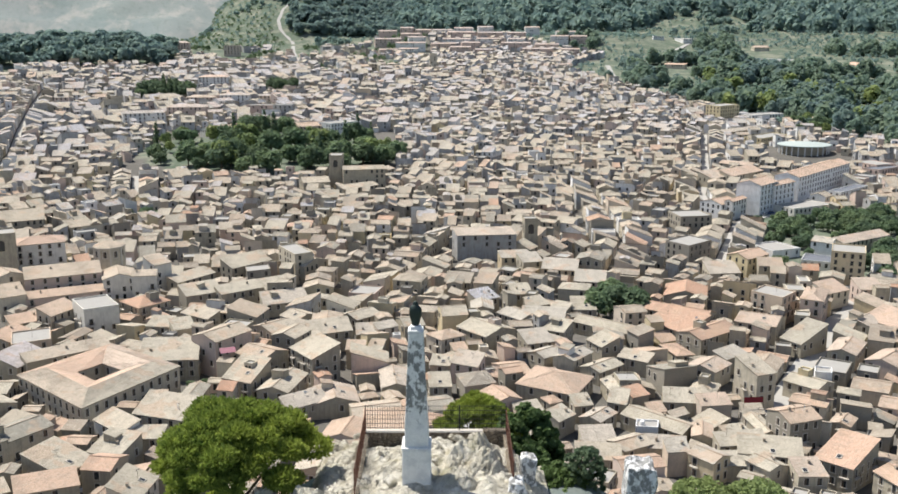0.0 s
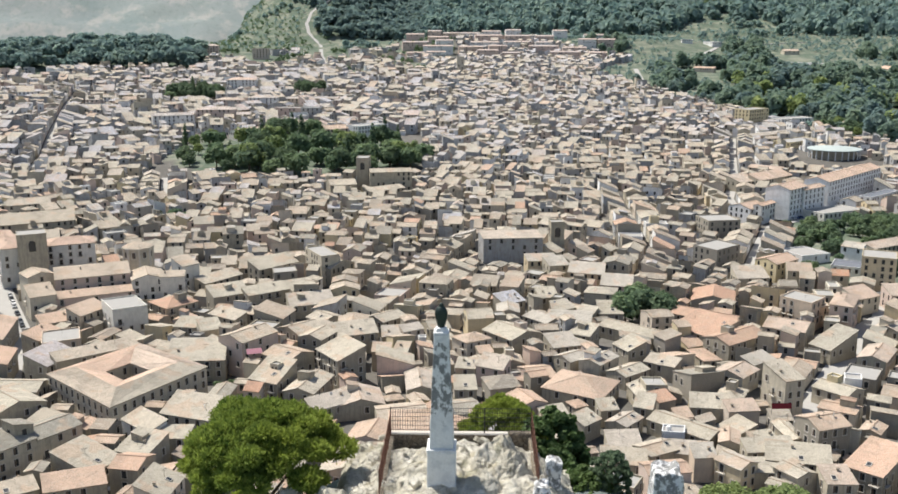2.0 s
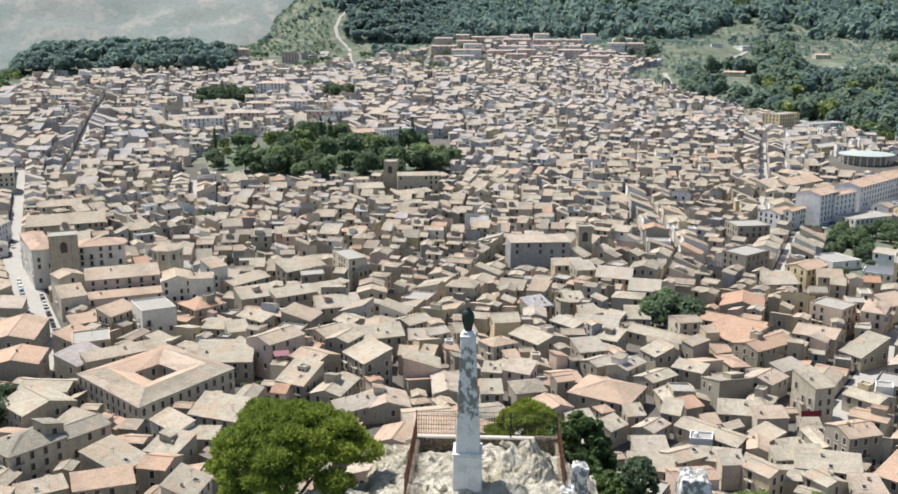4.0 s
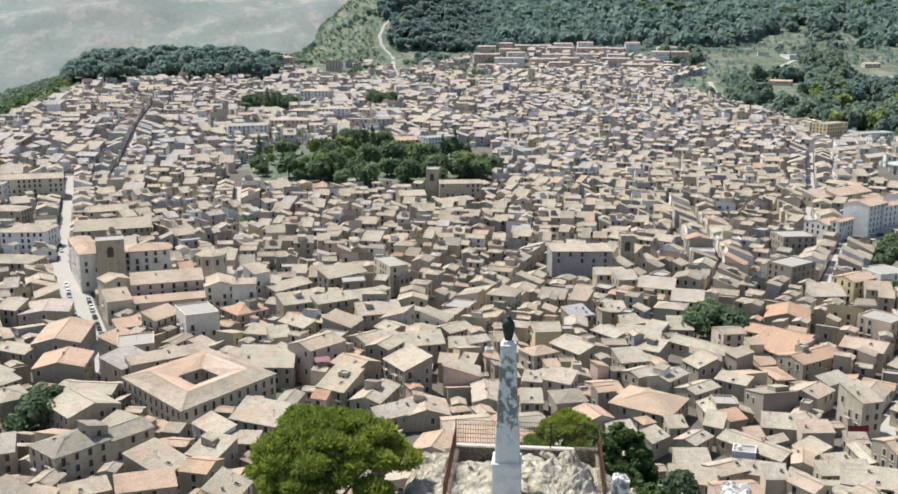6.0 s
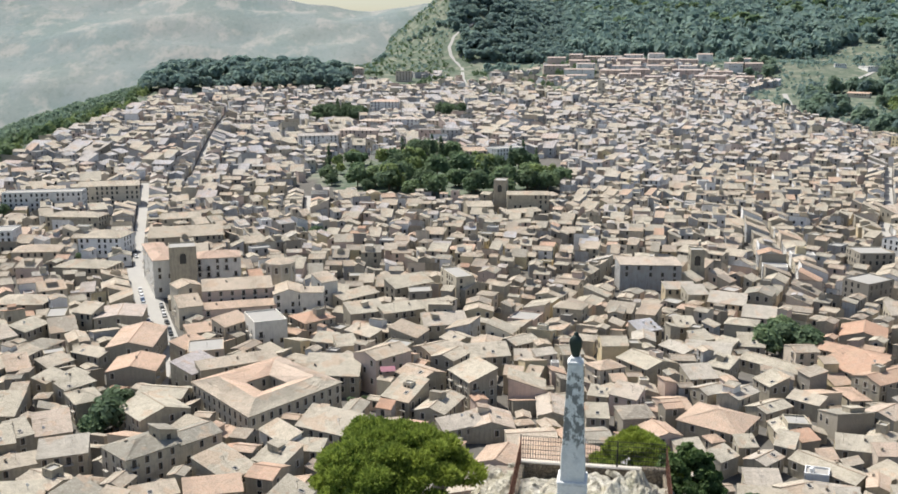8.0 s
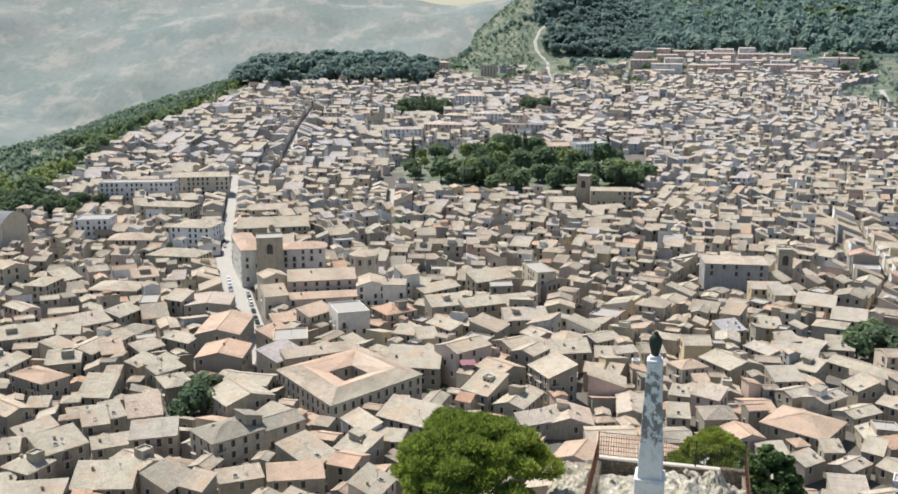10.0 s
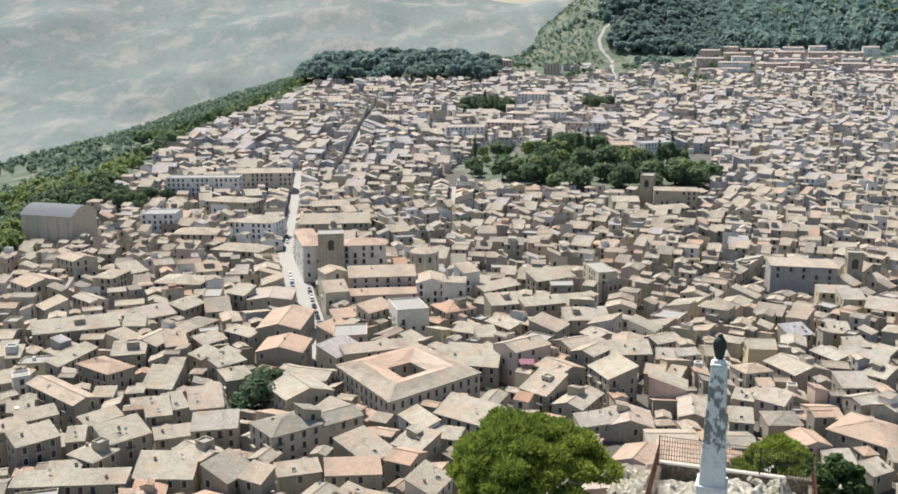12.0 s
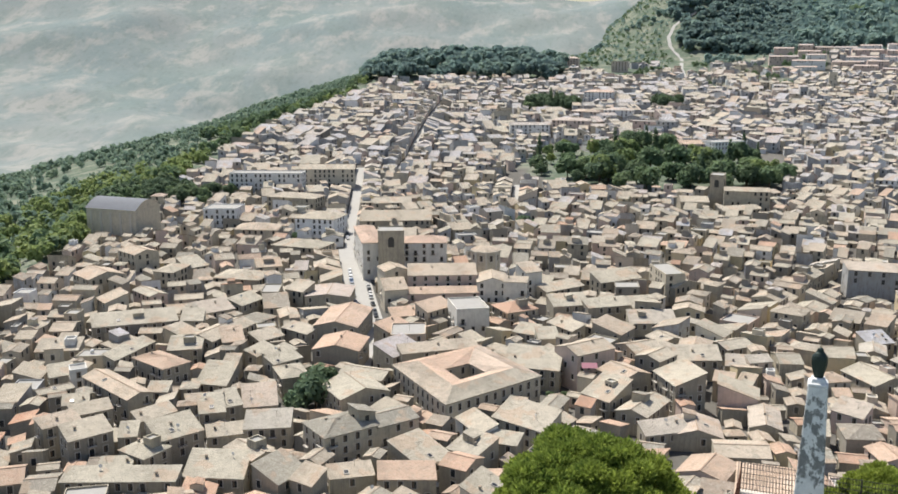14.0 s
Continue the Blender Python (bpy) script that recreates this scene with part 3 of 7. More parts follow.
def house(x, y, w, d, rot, h, roof="gable", tint=(0.0, 0.5, 0.4), pitch=0.30, detail=2, rng=random, z=None, label="", sides="fbrl", chance=0.75, group="", step=2.9, name="house", category="house"):
    """A house whose front faces its own -y, turned by rot. detail 2: windows and chimney as parts; 1: windows in the wall's mesh."""
    claim(x, y, w, d, rot)
    if z is None:
        z = ground(x, y)
    walls, top = shell(w, d, h, roof, pitch, tint)
    lean = rng.uniform(-0.11, 0.11) if name == "house" else 0.0
    skew(top, lean)
    spots = [(px + lean * py, py, pz, turn, bal) for px, py, pz, turn, bal in window_spots(w, d, h, rng, chance, sides, step)]
    skew(walls, lean)
    if detail < 2:
        for px, py, pz, turn, _ in spots:
            m = pose(px, py, pz, 0, 0, turn)
            q = Geo()
            q.face([(-0.6, -0.04, -0.95), (0.6, -0.04, -0.95), (0.6, -0.04, 0.95), (-0.6, -0.04, 0.95)], 1)
            walls.add(q, m)
    ob = new(name, mesh_of(name, walls, HOUSE_MATS))
    ob.matrix_world = pose(x, y, z, 0, 0, rot)
    if not label:
        label = house_label(roof, tint, h)
    tagged(ob, label, category, group)
    part("roof", mesh_of("roof", top, HOUSE_MATS), ob)
    if detail >= 2:
        for px, py, pz, turn, bal in spots:
            p = part("balcony_door" if bal else "window", DOOR if bal else WINDOW, ob)
            p.matrix_local = pose(px, py, pz, 0, 0, turn)
            if bal:
                part("balcony", SLAB, p)
                part("railing", BARS, p, "thin dark iron railing")
        if roof in ("gable", "mono", "hip") and rng.random() < 0.5:
            p = part("chimney", CHIMNEY, ob)
            cx, cy = rng.uniform(-0.35, 0.35) * w, rng.uniform(-0.1, 0.3) * d
            cz = h + (pitch * (d / 2 - abs(cy)) if roof != "mono" else pitch * (cy + d / 2)) * (0.7 if roof == "hip" else 1)
            p.matrix_local = pose(cx, cy, cz) @ Matrix.Diagonal((0.8, 0.8, 0.75, 1))
        if name == "house" and rng.random() < 0.45:
            p = part("antenna", ANTENNA, ob)
            p.matrix_local = pose(rng.uniform(-0.3, 0.3) * w, rng.uniform(-0.2, 0.2) * d, h + 0.1, 0, 0, rng.uniform(0, 180))
        if roof in ("gable", "mono") and name == "house":
            lie = lambda cy: h + 0.2 + (pitch * (d / 2 - abs(cy)) if roof == "gable" else pitch * (cy + d / 2))
            tip = math.degrees(math.atan(pitch))
            if rng.random() < 0.3:
                cx, cy = rng.uniform(-0.3, 0.3) * w, rng.uniform(-0.3, -0.15) * d
                part("skylight", SKYLIGHT, ob).matrix_local = pose(cx, cy, lie(cy), tip)
            if rng.random() < 0.12:
                cx, cy = rng.uniform(-0.4, 0.4) * w, rng.uniform(-0.3, 0.3) * d
                part("satellite_dish", DISH, ob, "white satellite dish").matrix_local = pose(cx, cy, lie(cy), 0, 0, rng.uniform(-60, 60) - math.degrees(ob.matrix_world.to_euler().z))
        if name == "house" and roof != "flat" and w > 7 and d > 7 and rng.random() < 0.22:
            rw, rt = shell(rng.uniform(2.8, 4.2), rng.uniform(2.6, 3.6), 2.0, rng.choice(("mono", "mono", "flat")), 0.2, (tint[0], rng.random(), rng.uniform(0.3, 1.0)), 0.2, 2.0)
            rw.add(rt, Matrix())
            for s in (-0.6, 0.7):
                rw.add(FAR_WINDOW, pose(s, -1.32, 0.9))
            p = part("roof_room", mesh_of("roof_room", rw, HOUSE_MATS), ob)
            p.matrix_local = pose(rng.uniform(-0.25, 0.25) * w, 0.12 * d, h + 0.3 * pitch * d, 0, 0, rng.choice((0, 90, -90)))
        if roof == "flat" and rng.random() < 0.6:
            p = part("water_tank", TANK, ob, "white plastic water tank")
            p.matrix_local = pose(rng.uniform(-0.25, 0.25) * w, rng.uniform(-0.2, 0.2) * d, h + 0.06, 0, 0, rng.uniform(0, 180))
    return ob


def house_label(roof, tint, h):
    tone = "orange" if tint[0] > 0.6 else "tan"
    wall = "grey stone" if tint[2] < 0.4 else "ochre plastered" if tint[2] < 0.72 else "pinkish plastered" if tint[2] < 0.86 else "yellow" if tint[2] < 0.92 else "white"
    size = "low" if h < 5 else "two-storey" if h < 7.6 else "tall"
    kind = {"gable": "gabled", "mono": "single-pitch", "hip": "hipped", "flat": "flat", "metal": "sheet-metal"}[roof]
    if roof in FLATS:
        return f"{size} {wall} town house with a {kind} roof"
    return f"{size} {wall} town house with a {kind} {tone} tile roof"


def tint_for(rng):
    fresh = rng.random() < 0.15
    return (rng.uniform(0.55, 1.0) if fresh else max(0.0, rng.gauss(0.08, 0.12)), rng.random(), min(0.74, max(0.0, rng.gauss(0.40, 0.26))) if rng.random() > 0.24 else rng.uniform(0.6, 1.0))


# ---------------------------------------------------------------- streets
WAYS = []


def street(pts, width, name="road", paved=True):
    """A street: keeps the houses off, and lays a strip of paving a little above the ground."""
    claim_way(pts, width)
    WAYS.append((pts, width))
    if not paved:
        return
    fine = []
    for (x0, y0), (x1, y1) in zip(pts, pts[1:]):
        n = max(1, int(math.hypot(x1 - x0, y1 - y0) / 6))
        fine += [(x0 + (x1 - x0) * i / n, y0 + (y1 - y0) * i / n) for i in range(n)]
    fine.append(pts[-1])
    g = Geo()
    rows = []
    for i, (x, y) in enumerate(fine):
        a, b = fine[max(0, i - 1)], fine[min(len(fine) - 1, i + 1)]
        t = Vector((b[0] - a[0], b[1] - a[1], 0)).normalized()
        n = Vector((-t.y, t.x, 0)) * (width / 2)
        z = max(ground(x + n.x, y + n.y), ground(x - n.x, y - n.y), ground(x, y)) + 0.25
        rows.append(((x + n.x, y + n.y, z), (x - n.x, y - n.y, z)))
    for (a, b), (c, d) in zip(rows, rows[1:]):
        g.face([b, d, c, a])
        for p, q in ((a, c), (d, b)):
            g.face([(p[0], p[1], p[2] - 2), p, q, (q[0], q[1], q[2] - 2)])
    tagged(new(name, mesh_of(name, g, [ROAD])), "pale asphalt street between the houses", "road", kind="structure")


street([(-146, 287), (-158, 316), (-170, 340)], 6.5)
street([(-170, 340), (-188, 370), (-207, 402), (-230, 442)], 12.5)
street([(-230, 442), (-256, 492), (-290, 565), (-330, 650)], 6.0)
street([(-302, 658), (-311, 696), (-347, 798), (-392, 938), (-420, 1036)], 6.5)
street([(92, 262), (115, 301), (130, 327), (143, 350), (156, 364), (172, 400)], 8.0)
street([(122, 430), (132, 456), (152, 507), (160, 519), (184, 535), (252, 611)], 5.0)
street([(148, 552), (152, 586), (170, 644)], 6.0)
street([(170, 644), (190, 730), (205, 790)], 5.0)
street([(-187, 575), (-205, 636)], 4.0)
street([(192, 1048), (188, 1117), (204, 1285)], 6.0, "country_road")
street([(301, 1396), (365, 1532), (395, 1547), (520, 1560)], 7.0, "country_road")
street([(-98, 255), (-87, 280), (-70, 316), (-59, 367), (-64, 420)], 2.8, paved=False)
street([(-42, 210), (-31, 266), (-36, 336), (-14, 420), (3, 476)], 2.5, paved=False)
street([(56, 210), (42, 280), (53, 364), (84, 462), (87, 588)], 2.5, paved=False)
street([(-224, 252), (-210, 322), (-179, 346)], 2.8, paved=False)
street([(-192, 1285), (-226, 1453), (-246, 1579), (-274, 1636), (-284, 1676), (-283, 1725), (-270, 1751), (-255, 1795), (-215, 1850)], 5.5, "country_road")
claim(16.5, 440, 30, 8, 6)
# the public garden keeps the houses off
claim(-132, 724, 182, 160, 3)
claim(61, 364, 34, 28, 20)
claim(-288, 1008, 52, 62, 0)
claim(-182, 1062, 36, 42, 0)
claim(-167, 521, 30, 12, 20)
claim(-152, 262, 16, 22, 30)
claim(-143, 248, 9, 16, 0)
claim(-82, 285, 14, 9, 20)
claim(-395, 515, 70, 40, 20)


# ---------------------------------------------------------------- landmarks and nearest houses
rng_l = random.Random(5)


def palace():
    """Four gabled wings round a courtyard."""
    corners = [Vector(p) for p in ((-98.0, 245.0), (-80.5, 277.0), (-107.5, 297.5), (-125.5, 269.5))]
    ob = new("courtyard_palace", None)
    ob.location = (-103, 272, 0)
    tagged(ob, "long two-storey palace round a courtyard, tan and orange roofs", "palace")
    h, deep, o = 10.0, 12.2, 0.4
    claim(-103, 272, 34, 34, -40)

    def inset(d):
        """The palace's outline moved inwards by d, with mitred corners."""
        out = []
        for i in range(4):
            p, q, r = corners[i - 1], corners[i], corners[(i + 1) % 4]
            u, v = (q - p).normalized(), (r - q).normalized()
            n, m = Vector((-u.y, u.x)), Vector((-v.y, v.x))
            out.append(q + (n + m) * (d / (1 + n.dot(m))))
        return out

    outer, ridge, inner, wall_in = inset(-o), inset(deep / 2), inset(deep + o), inset(deep)
    at = lambda p, z: (p.x + 103, p.y - 272, z)
    tints = ((0.05, 0.8, 0.64), (0.45, 0.9, 0.64), (0.85, 0.9, 0.64), (0.25, 0.85, 0.64))
    for i in range(4):
        j = (i + 1) % 4
        t = tints[i]
        g = Geo()
        g.face([at(corners[i], -5), at(corners[j], -5), at(corners[j], h), at(corners[i], h)], 0, t)
        g.face([at(wall_in[j], -5), at(wall_in[i], -5), at(wall_in[i], h), at(wall_in[j], h)], 0, t)
        wing = part("wing", mesh_of("wing", g, HOUSE_MATS), ob)
        g = Geo()
        top, eave = h + 2.1, h + 0.12
        g.slope(at(outer[i], eave), at(outer[j], eave), at(ridge[j], top), at(ridge[i], top), 4, t)
        g.slope(at(inner[j], eave), at(inner[i], eave), at(ridge[i], top), at(ridge[j], top), 4, (0.8, 0.9, 0.5) if i in (0, 3) else t)
        g.face([at(outer[i], eave - 0.25), at(outer[j], eave - 0.25), at(outer[j], eave), at(outer[i], eave)], 4, t)
        g.face([at(inner[j], eave - 0.25), at(inner[i], eave - 0.25), at(inner[i], eave), at(inner[j], eave)], 4, t)
        part("roof", mesh_of("roof", g, HOUSE_MATS), wing)
        for a, b in ((corners[i], corners[j]), (wall_in[j], wall_in[i])):
            length = (b - a).length
            n = int((length - 2) / 3.1)
            turn = math.degrees(math.atan2(b.y - a.y, b.x - a.x))
            for f in range(3):
                for s in range(n):
                    c = a + (b - a) * ((s + 0.5) / n)
                    p = part("window", WINDOW, wing)
                    p.matrix_local = pose(*at(c, 1.7 + 3.2 * f), 0, 0, turn) @ Matrix.Diagonal((1, 1, 1.15 if f else 0.8, 1))


palace()


def cupola(x, y, z):
    """An eight-sided drum with piers, a cornice and a low tiled roof."""
    ob = new("church_cupola", None)
    ob.location = (x, y, z)
    tagged(ob, "eight-sided stone drum with a low tan tile roof on the church", "dome")
    n, r = 8, 6.0
    ring = lambda q, zz: [(q * math.cos(6.2832 * (i + 0.5) / n), q * math.sin(6.2832 * (i + 0.5) / n), zz) for i in range(n)]
    t = (0.3, 0.7, 0.62)
    g = Geo()
    a, b = ring(r, -12), ring(r, 5.2)
    for i in range(n):
        j = (i + 1) % n
        g.face([a[i], a[j], b[j], b[i]], 0, t)
    part("drum", mesh_of("drum", g, HOUSE_MATS), ob)
    g = Geo()
    a, b, c = ring(r + 0.7, 5.1), ring(r + 0.7, 5.6), ring(0.3, 7.6)
    for i in range(n):
        j = (i + 1) % n
        g.face([a[i], a[j], b[j], b[i]], 2)
        g.slope(b[i], b[j], c[j], c[i], 4, t)
    part("roof", mesh_of("roof", g, HOUSE_MATS), ob)
    for i in range(n):
        q = 6.2832 * i / n
        p = part("window", WINDOW, ob)
        p.matrix_local = pose(r * 0.925 * math.cos(q), r * 0.925 * math.sin(q), 2.6, 0, 0, math.degrees(q) + 90) @ Matrix.Diagonal((1.3, 1, 1.4, 1))
        g = Geo()
        g.box(-0.35, -0.35, -3, 0.35, 0.35, 5.1, 2)
        p = part("pier", mesh_of("pier", g, HOUSE_MATS), ob)
        q += 6.2832 / 16
        p.matrix_local = pose(r * math.cos(q), r * math.sin(q), 0, 0, 0, math.degrees(q))


def arches(tower, w, d, h):
    """Belfry openings: a tall dark arch in each face."""
    g = Geo()
    pts = [(-0.9, -1.8), (0.9, -1.8)] + [(0.9 * math.cos(a * 0.3927), 0.6 + 0.9 * math.sin(a * 0.3927)) for a in range(9)]
    g.face([(x, -0.06, z) for x, z in pts], 1)
    me = mesh_of("belfry_arch", g, HOUSE_MATS)
    for turn, off in ((0, d / 2), (90, w / 2), (180, d / 2), (-90, w / 2)):
        p = part("belfry_arch", me, tower)
        p.matrix_local = pose(0, 0, h - 4.4, 0, 0, turn) @ pose(0, -off, 0) @ Matrix.Diagonal((1.5, 1, 1.4, 1))


def barrel_church(x, y, w, d, rot, h):
    """A plain modern-looking church with a grey curved metal roof."""
    claim(x, y, w, d, rot)
    ob = new("barrel_church", None)
    ob.matrix_world = pose(x, y, ground(x, y), 0, 0, rot)
    tagged(ob, "pale church with a curved grey metal roof", "church")
    g = Geo()
    t = (0, 0.5, 0.68)
    g.box(-w / 2, -d / 2, -6, w / 2, d / 2, h, 0, t)
    part("wall", mesh_of("wall", g, HOUSE_MATS), ob)
    g = Geo()
    n = 12
    arc = [(-w / 2 - 0.4 + (w + 0.8) * i / n, h + 0.1 + 4.6 * math.sin(math.pi * i / n)) for i in range(n + 1)]
    for (x0, z0), (x1, z1) in zip(arc, arc[1:]):
        g.slope((x1, -d / 2 - 0.4, z1), (x1, d / 2 + 0.4, z1), (x0, d / 2 + 0.4, z0), (x0, -d / 2 - 0.4, z0), 6)
    for s in (-1, 1):
        g.face([(q, s * (d / 2 + 0.05), z) for q, z in arc][::-s], 0, t)
    part("roof", mesh_of("roof", g, HOUSE_MATS), ob)
    for i in range(5):
        for s in (-1, 1):
            p = part("pilaster", PILASTER, ob)
            p.matrix_local = pose(s * (w / 2 + 0.1), -d / 2 + d * (i + 0.5) / 5, 0, 0, 0, 0)
    p = part("window", WINDOW, ob)
    p.matrix_local = pose(0, -d / 2, h - 3) @ Matrix.Diagonal((2.0, 1, 2.2, 1))


g = Geo()
g.box(-0.35, -0.6, -4, 0.35, 0.6, 14.0, 2)
PILASTER = mesh_of("pilaster", g, HOUSE_MATS)
barrel_church(-355, 422, 21, 31, -88, 15.5)
cupola(-142.0, 399, 13.0)
house(-177.6, 414.3, 20.5, 14.0, 24, 16.0, "hip", (0.80, 0.95, 0.945), detail=2, rng=rng_l, label="pale yellow convent block with a hipped orange roof", name="convent", category="convent", chance=0.9, sides="f", step=3.8)
house(-205.5, 413.0, 40.0, 9.5, 123, 16.5, "hip", (0.80, 0.95, 0.945), detail=2, rng=rng_l, label="pale yellow convent wing along the street with an orange roof", name="convent", category="convent", chance=0.6, step=4.2)
house(-185.8, 396.3, 11.5, 11.0, 26, 24.0, "flat", (0.00, 0.50, 0.50), detail=1, rng=rng_l, label="square grey stone bell tower with open arches", name="bell_tower", category="tower", chance=0.0)
house(-152.8, 375.6, 28.3, 9.0, 25, 12.6, "mono", (0.30, 0.75, 0.80), detail=2, rng=rng_l, label="long church nave with a tan tile roof", name="church_building", category="church", chance=1.0, sides="f", step=4.2)
house(-148.6, 366.6, 29.1, 5.0, 27, 7.0, "mono", (0.62, 0.80, 0.80), detail=2, rng=rng_l, label="low church aisle under a lean-to tile roof", name="church_building", category="church", chance=0.35)
house(-166.9, 358.9, 9.7, 9.1, 36, 9.0, "mono", (0.30, 0.60, 0.70), detail=2, rng=rng_l, label="stone porch block at the church end", name="church_building", category="church", chance=0.35)
house(-174.4, 373.8, 10.4, 10.4, 133, 13.0, "gable", (0.30, 0.60, 0.70), detail=1, rng=rng_l, label="gabled stone end of the church", name="church_building", category="church", chance=0.35)
house(-132.6, 380.6, 15.0, 12.4, 112, 11.0, "gable", (0.25, 0.70, 0.94), detail=1, rng=rng_l, label="tall plain stone transept of the church", name="church_building", category="church", chance=0.35)
house(-120.7, 376.1, 9.6, 4.2, 11, 12.0, "mono", (0.25, 0.80, 0.94), detail=2, rng=rng_l, label="tall plain stone transept of the church", name="church_building", category="church", chance=0.35)
house(-120.2, 392.0, 8.0, 8.1, 49, 13.0, "mono", (0.25, 0.80, 0.94), detail=1, rng=rng_l, label="tall plain stone transept of the church", name="church_building", category="church", chance=0.35)
house(-117.4, 219.8, 15.0, 12.5, 56, 11.0, "hip", (0.00, 0.12, 0.64), detail=2, rng=rng_l, label="large stone mansion with a hipped grey-tan roof", name="mansion", category="house", chance=0.9, sides="fl", step=3.4)
house(-108.6, 230.6, 12.7, 10.0, 56, 10.3, "gable", (0.00, 0.10, 0.62), detail=2, rng=rng_l, label="long rear wing of the stone mansion with a gabled roof", name="mansion", category="house", chance=0.8, step=3.4)
house(-113.4, 224.6, 5.5, 5.0, 146, 2.9, "mono", (0.00, 0.10, 0.45), detail=1, rng=rng_l, z=10.6, label="small roof room with a lean-to tile roof on the mansion", name="roof_room", category="roof room", chance=1.0)
house(-129.5, 251.7, 15.3, 15.2, -39, 8.3, "gable", (0.00, 0.70, 0.50), detail=2, rng=rng_l, group="old town houses")
house(-133.8, 268.0, 15.2, 9.9, -1, 6.9, "gable", (0.00, 0.70, 0.50), detail=2, rng=rng_l, group="old town houses")
house(-76.0, 249.0, 17.1, 9.6, -18, 7.6, "mono", (0.05, 0.80, 0.65), detail=2, rng=rng_l, group="old town houses")
house(-87.7, 241.4, 13.4, 5.7, -41, 7.2, "mono", (0.10, 0.70, 0.95), detail=2, rng=rng_l, group="old town houses")
house(-84.1, 228.9, 9.5, 8.9, -19, 6.1, "mono", (0.00, 0.80, 0.45), detail=2, rng=rng_l, group="old town houses")
house(-78.2, 236.5, 8.7, 4.8, 3, 6.1, "mono", (0.00, 0.70, 0.40), detail=2, rng=rng_l, group="old town houses")
house(-94.8, 220.0, 11.0, 11.8, 67, 6.1, "mono", (0.05, 0.70, 0.40), detail=2, rng=rng_l, group="old town houses")
house(-194.2, 225.7, 27.8, 8.2, -23, 9.2, "gable", (0.35, 0.70, 0.40), detail=2, rng=rng_l, group="old town houses")
house(-183.7, 231.4, 6.3, 4.8, 22, 7.2, "mono", (0.00, 0.70, 0.75), detail=2, rng=rng_l, group="old town houses")
house(-194.9, 246.9, 16.8, 9.5, -19, 10.0, "hip", (0.70, 0.80, 0.35), detail=2, rng=rng_l, group="old town houses")
house(-176.8, 250.6, 10.2, 11.5, 10, 5.1, "mono", (0.00, 0.60, 0.40), detail=2, rng=rng_l, group="old town houses")
house(-160.9, 225.0, 7.1, 8.4, 35, 7.2, "mono", (0.00, 0.70, 0.40), detail=2, rng=rng_l, group="old town houses")
house(-158.9, 230.5, 6.1, 7.8, 52, 7.2, "mono", (0.00, 0.80, 0.45), detail=2, rng=rng_l, group="old town houses")
house(-153.1, 237.5, 9.9, 10.3, 34, 6.1, "mono", (0.35, 0.90, 0.50), detail=2, rng=rng_l, group="old town houses")
house(-174.3, 217.2, 11.6, 4.8, 67, 6.1, "mono", (0.10, 0.80, 0.50), detail=2, rng=rng_l, group="old town houses")
house(-157.0, 203.7, 12.3, 8.6, 62, 9.2, "mono", (0.00, 0.60, 0.35), detail=2, rng=rng_l, group="old town houses")
house(-158.6, 193.8, 9.6, 8.9, -13, 8.1, "hip", (0.00, 0.60, 0.40), detail=2, rng=rng_l, group="old town houses")
house(-175.4, 198.1, 8.0, 4.8, 38, 6.1, "mono", (0.00, 0.80, 0.70), detail=2, rng=rng_l, group="old town houses")
house(-176.3, 192.9, 11.5, 6.9, 62, 10.0, "mono", (0.10, 0.70, 0.25), detail=2, rng=rng_l, group="old town houses")
house(-169.0, 200.4, 4.8, 5.9, 32, 8.1, "mono", (0.00, 0.70, 0.35), detail=2, rng=rng_l, group="old town houses")
house(-189.4, 197.0, 10.3, 4.8, 63, 9.2, "mono", (0.30, 0.80, 0.35), detail=2, rng=rng_l, group="old town houses")
house(-187.4, 207.0, 10.8, 4.8, 56, 9.2, "mono", (0.10, 0.60, 0.40), detail=2, rng=rng_l, group="old town houses")
house(-199.3, 214.3, 7.2, 4.8, 40, 7.2, "mono", (0.00, 0.60, 0.40), detail=2, rng=rng_l, group="old town houses")
house(-214.9, 222.0, 10.4, 5.1, 61, 6.1, "gable", (0.00, 0.60, 0.40), detail=2, rng=rng_l, group="old town houses")
house(-215.3, 232.9, 5.0, 5.8, 48, 9.2, "flat", (0.00, 0.50, 0.95), detail=2, rng=rng_l, group="old town houses")
house(-223.7, 234.0, 6.8, 6.6, 54, 6.1, "mono", (0.00, 0.70, 0.50), detail=2, rng=rng_l, group="old town houses")
house(-154.4, 179.9, 27.0, 5.0, 23, 7.2, "mono", (0.00, 0.70, 0.40), detail=2, rng=rng_l, group="old town houses")
house(-161.3, 185.9, 8.1, 4.8, 26, 6.1, "mono", (0.00, 0.70, 0.50), detail=2, rng=rng_l, group="old town houses")
house(-133.3, 202.9, 11.8, 7.6, -21, 8.1, "gable", (0.15, 0.80, 0.70), detail=2, rng=rng_l, group="old town houses")
house(-148.7, 214.0, 9.9, 4.8, 39, 6.1, "mono", (0.10, 0.80, 0.60), detail=2, rng=rng_l, group="old town houses")
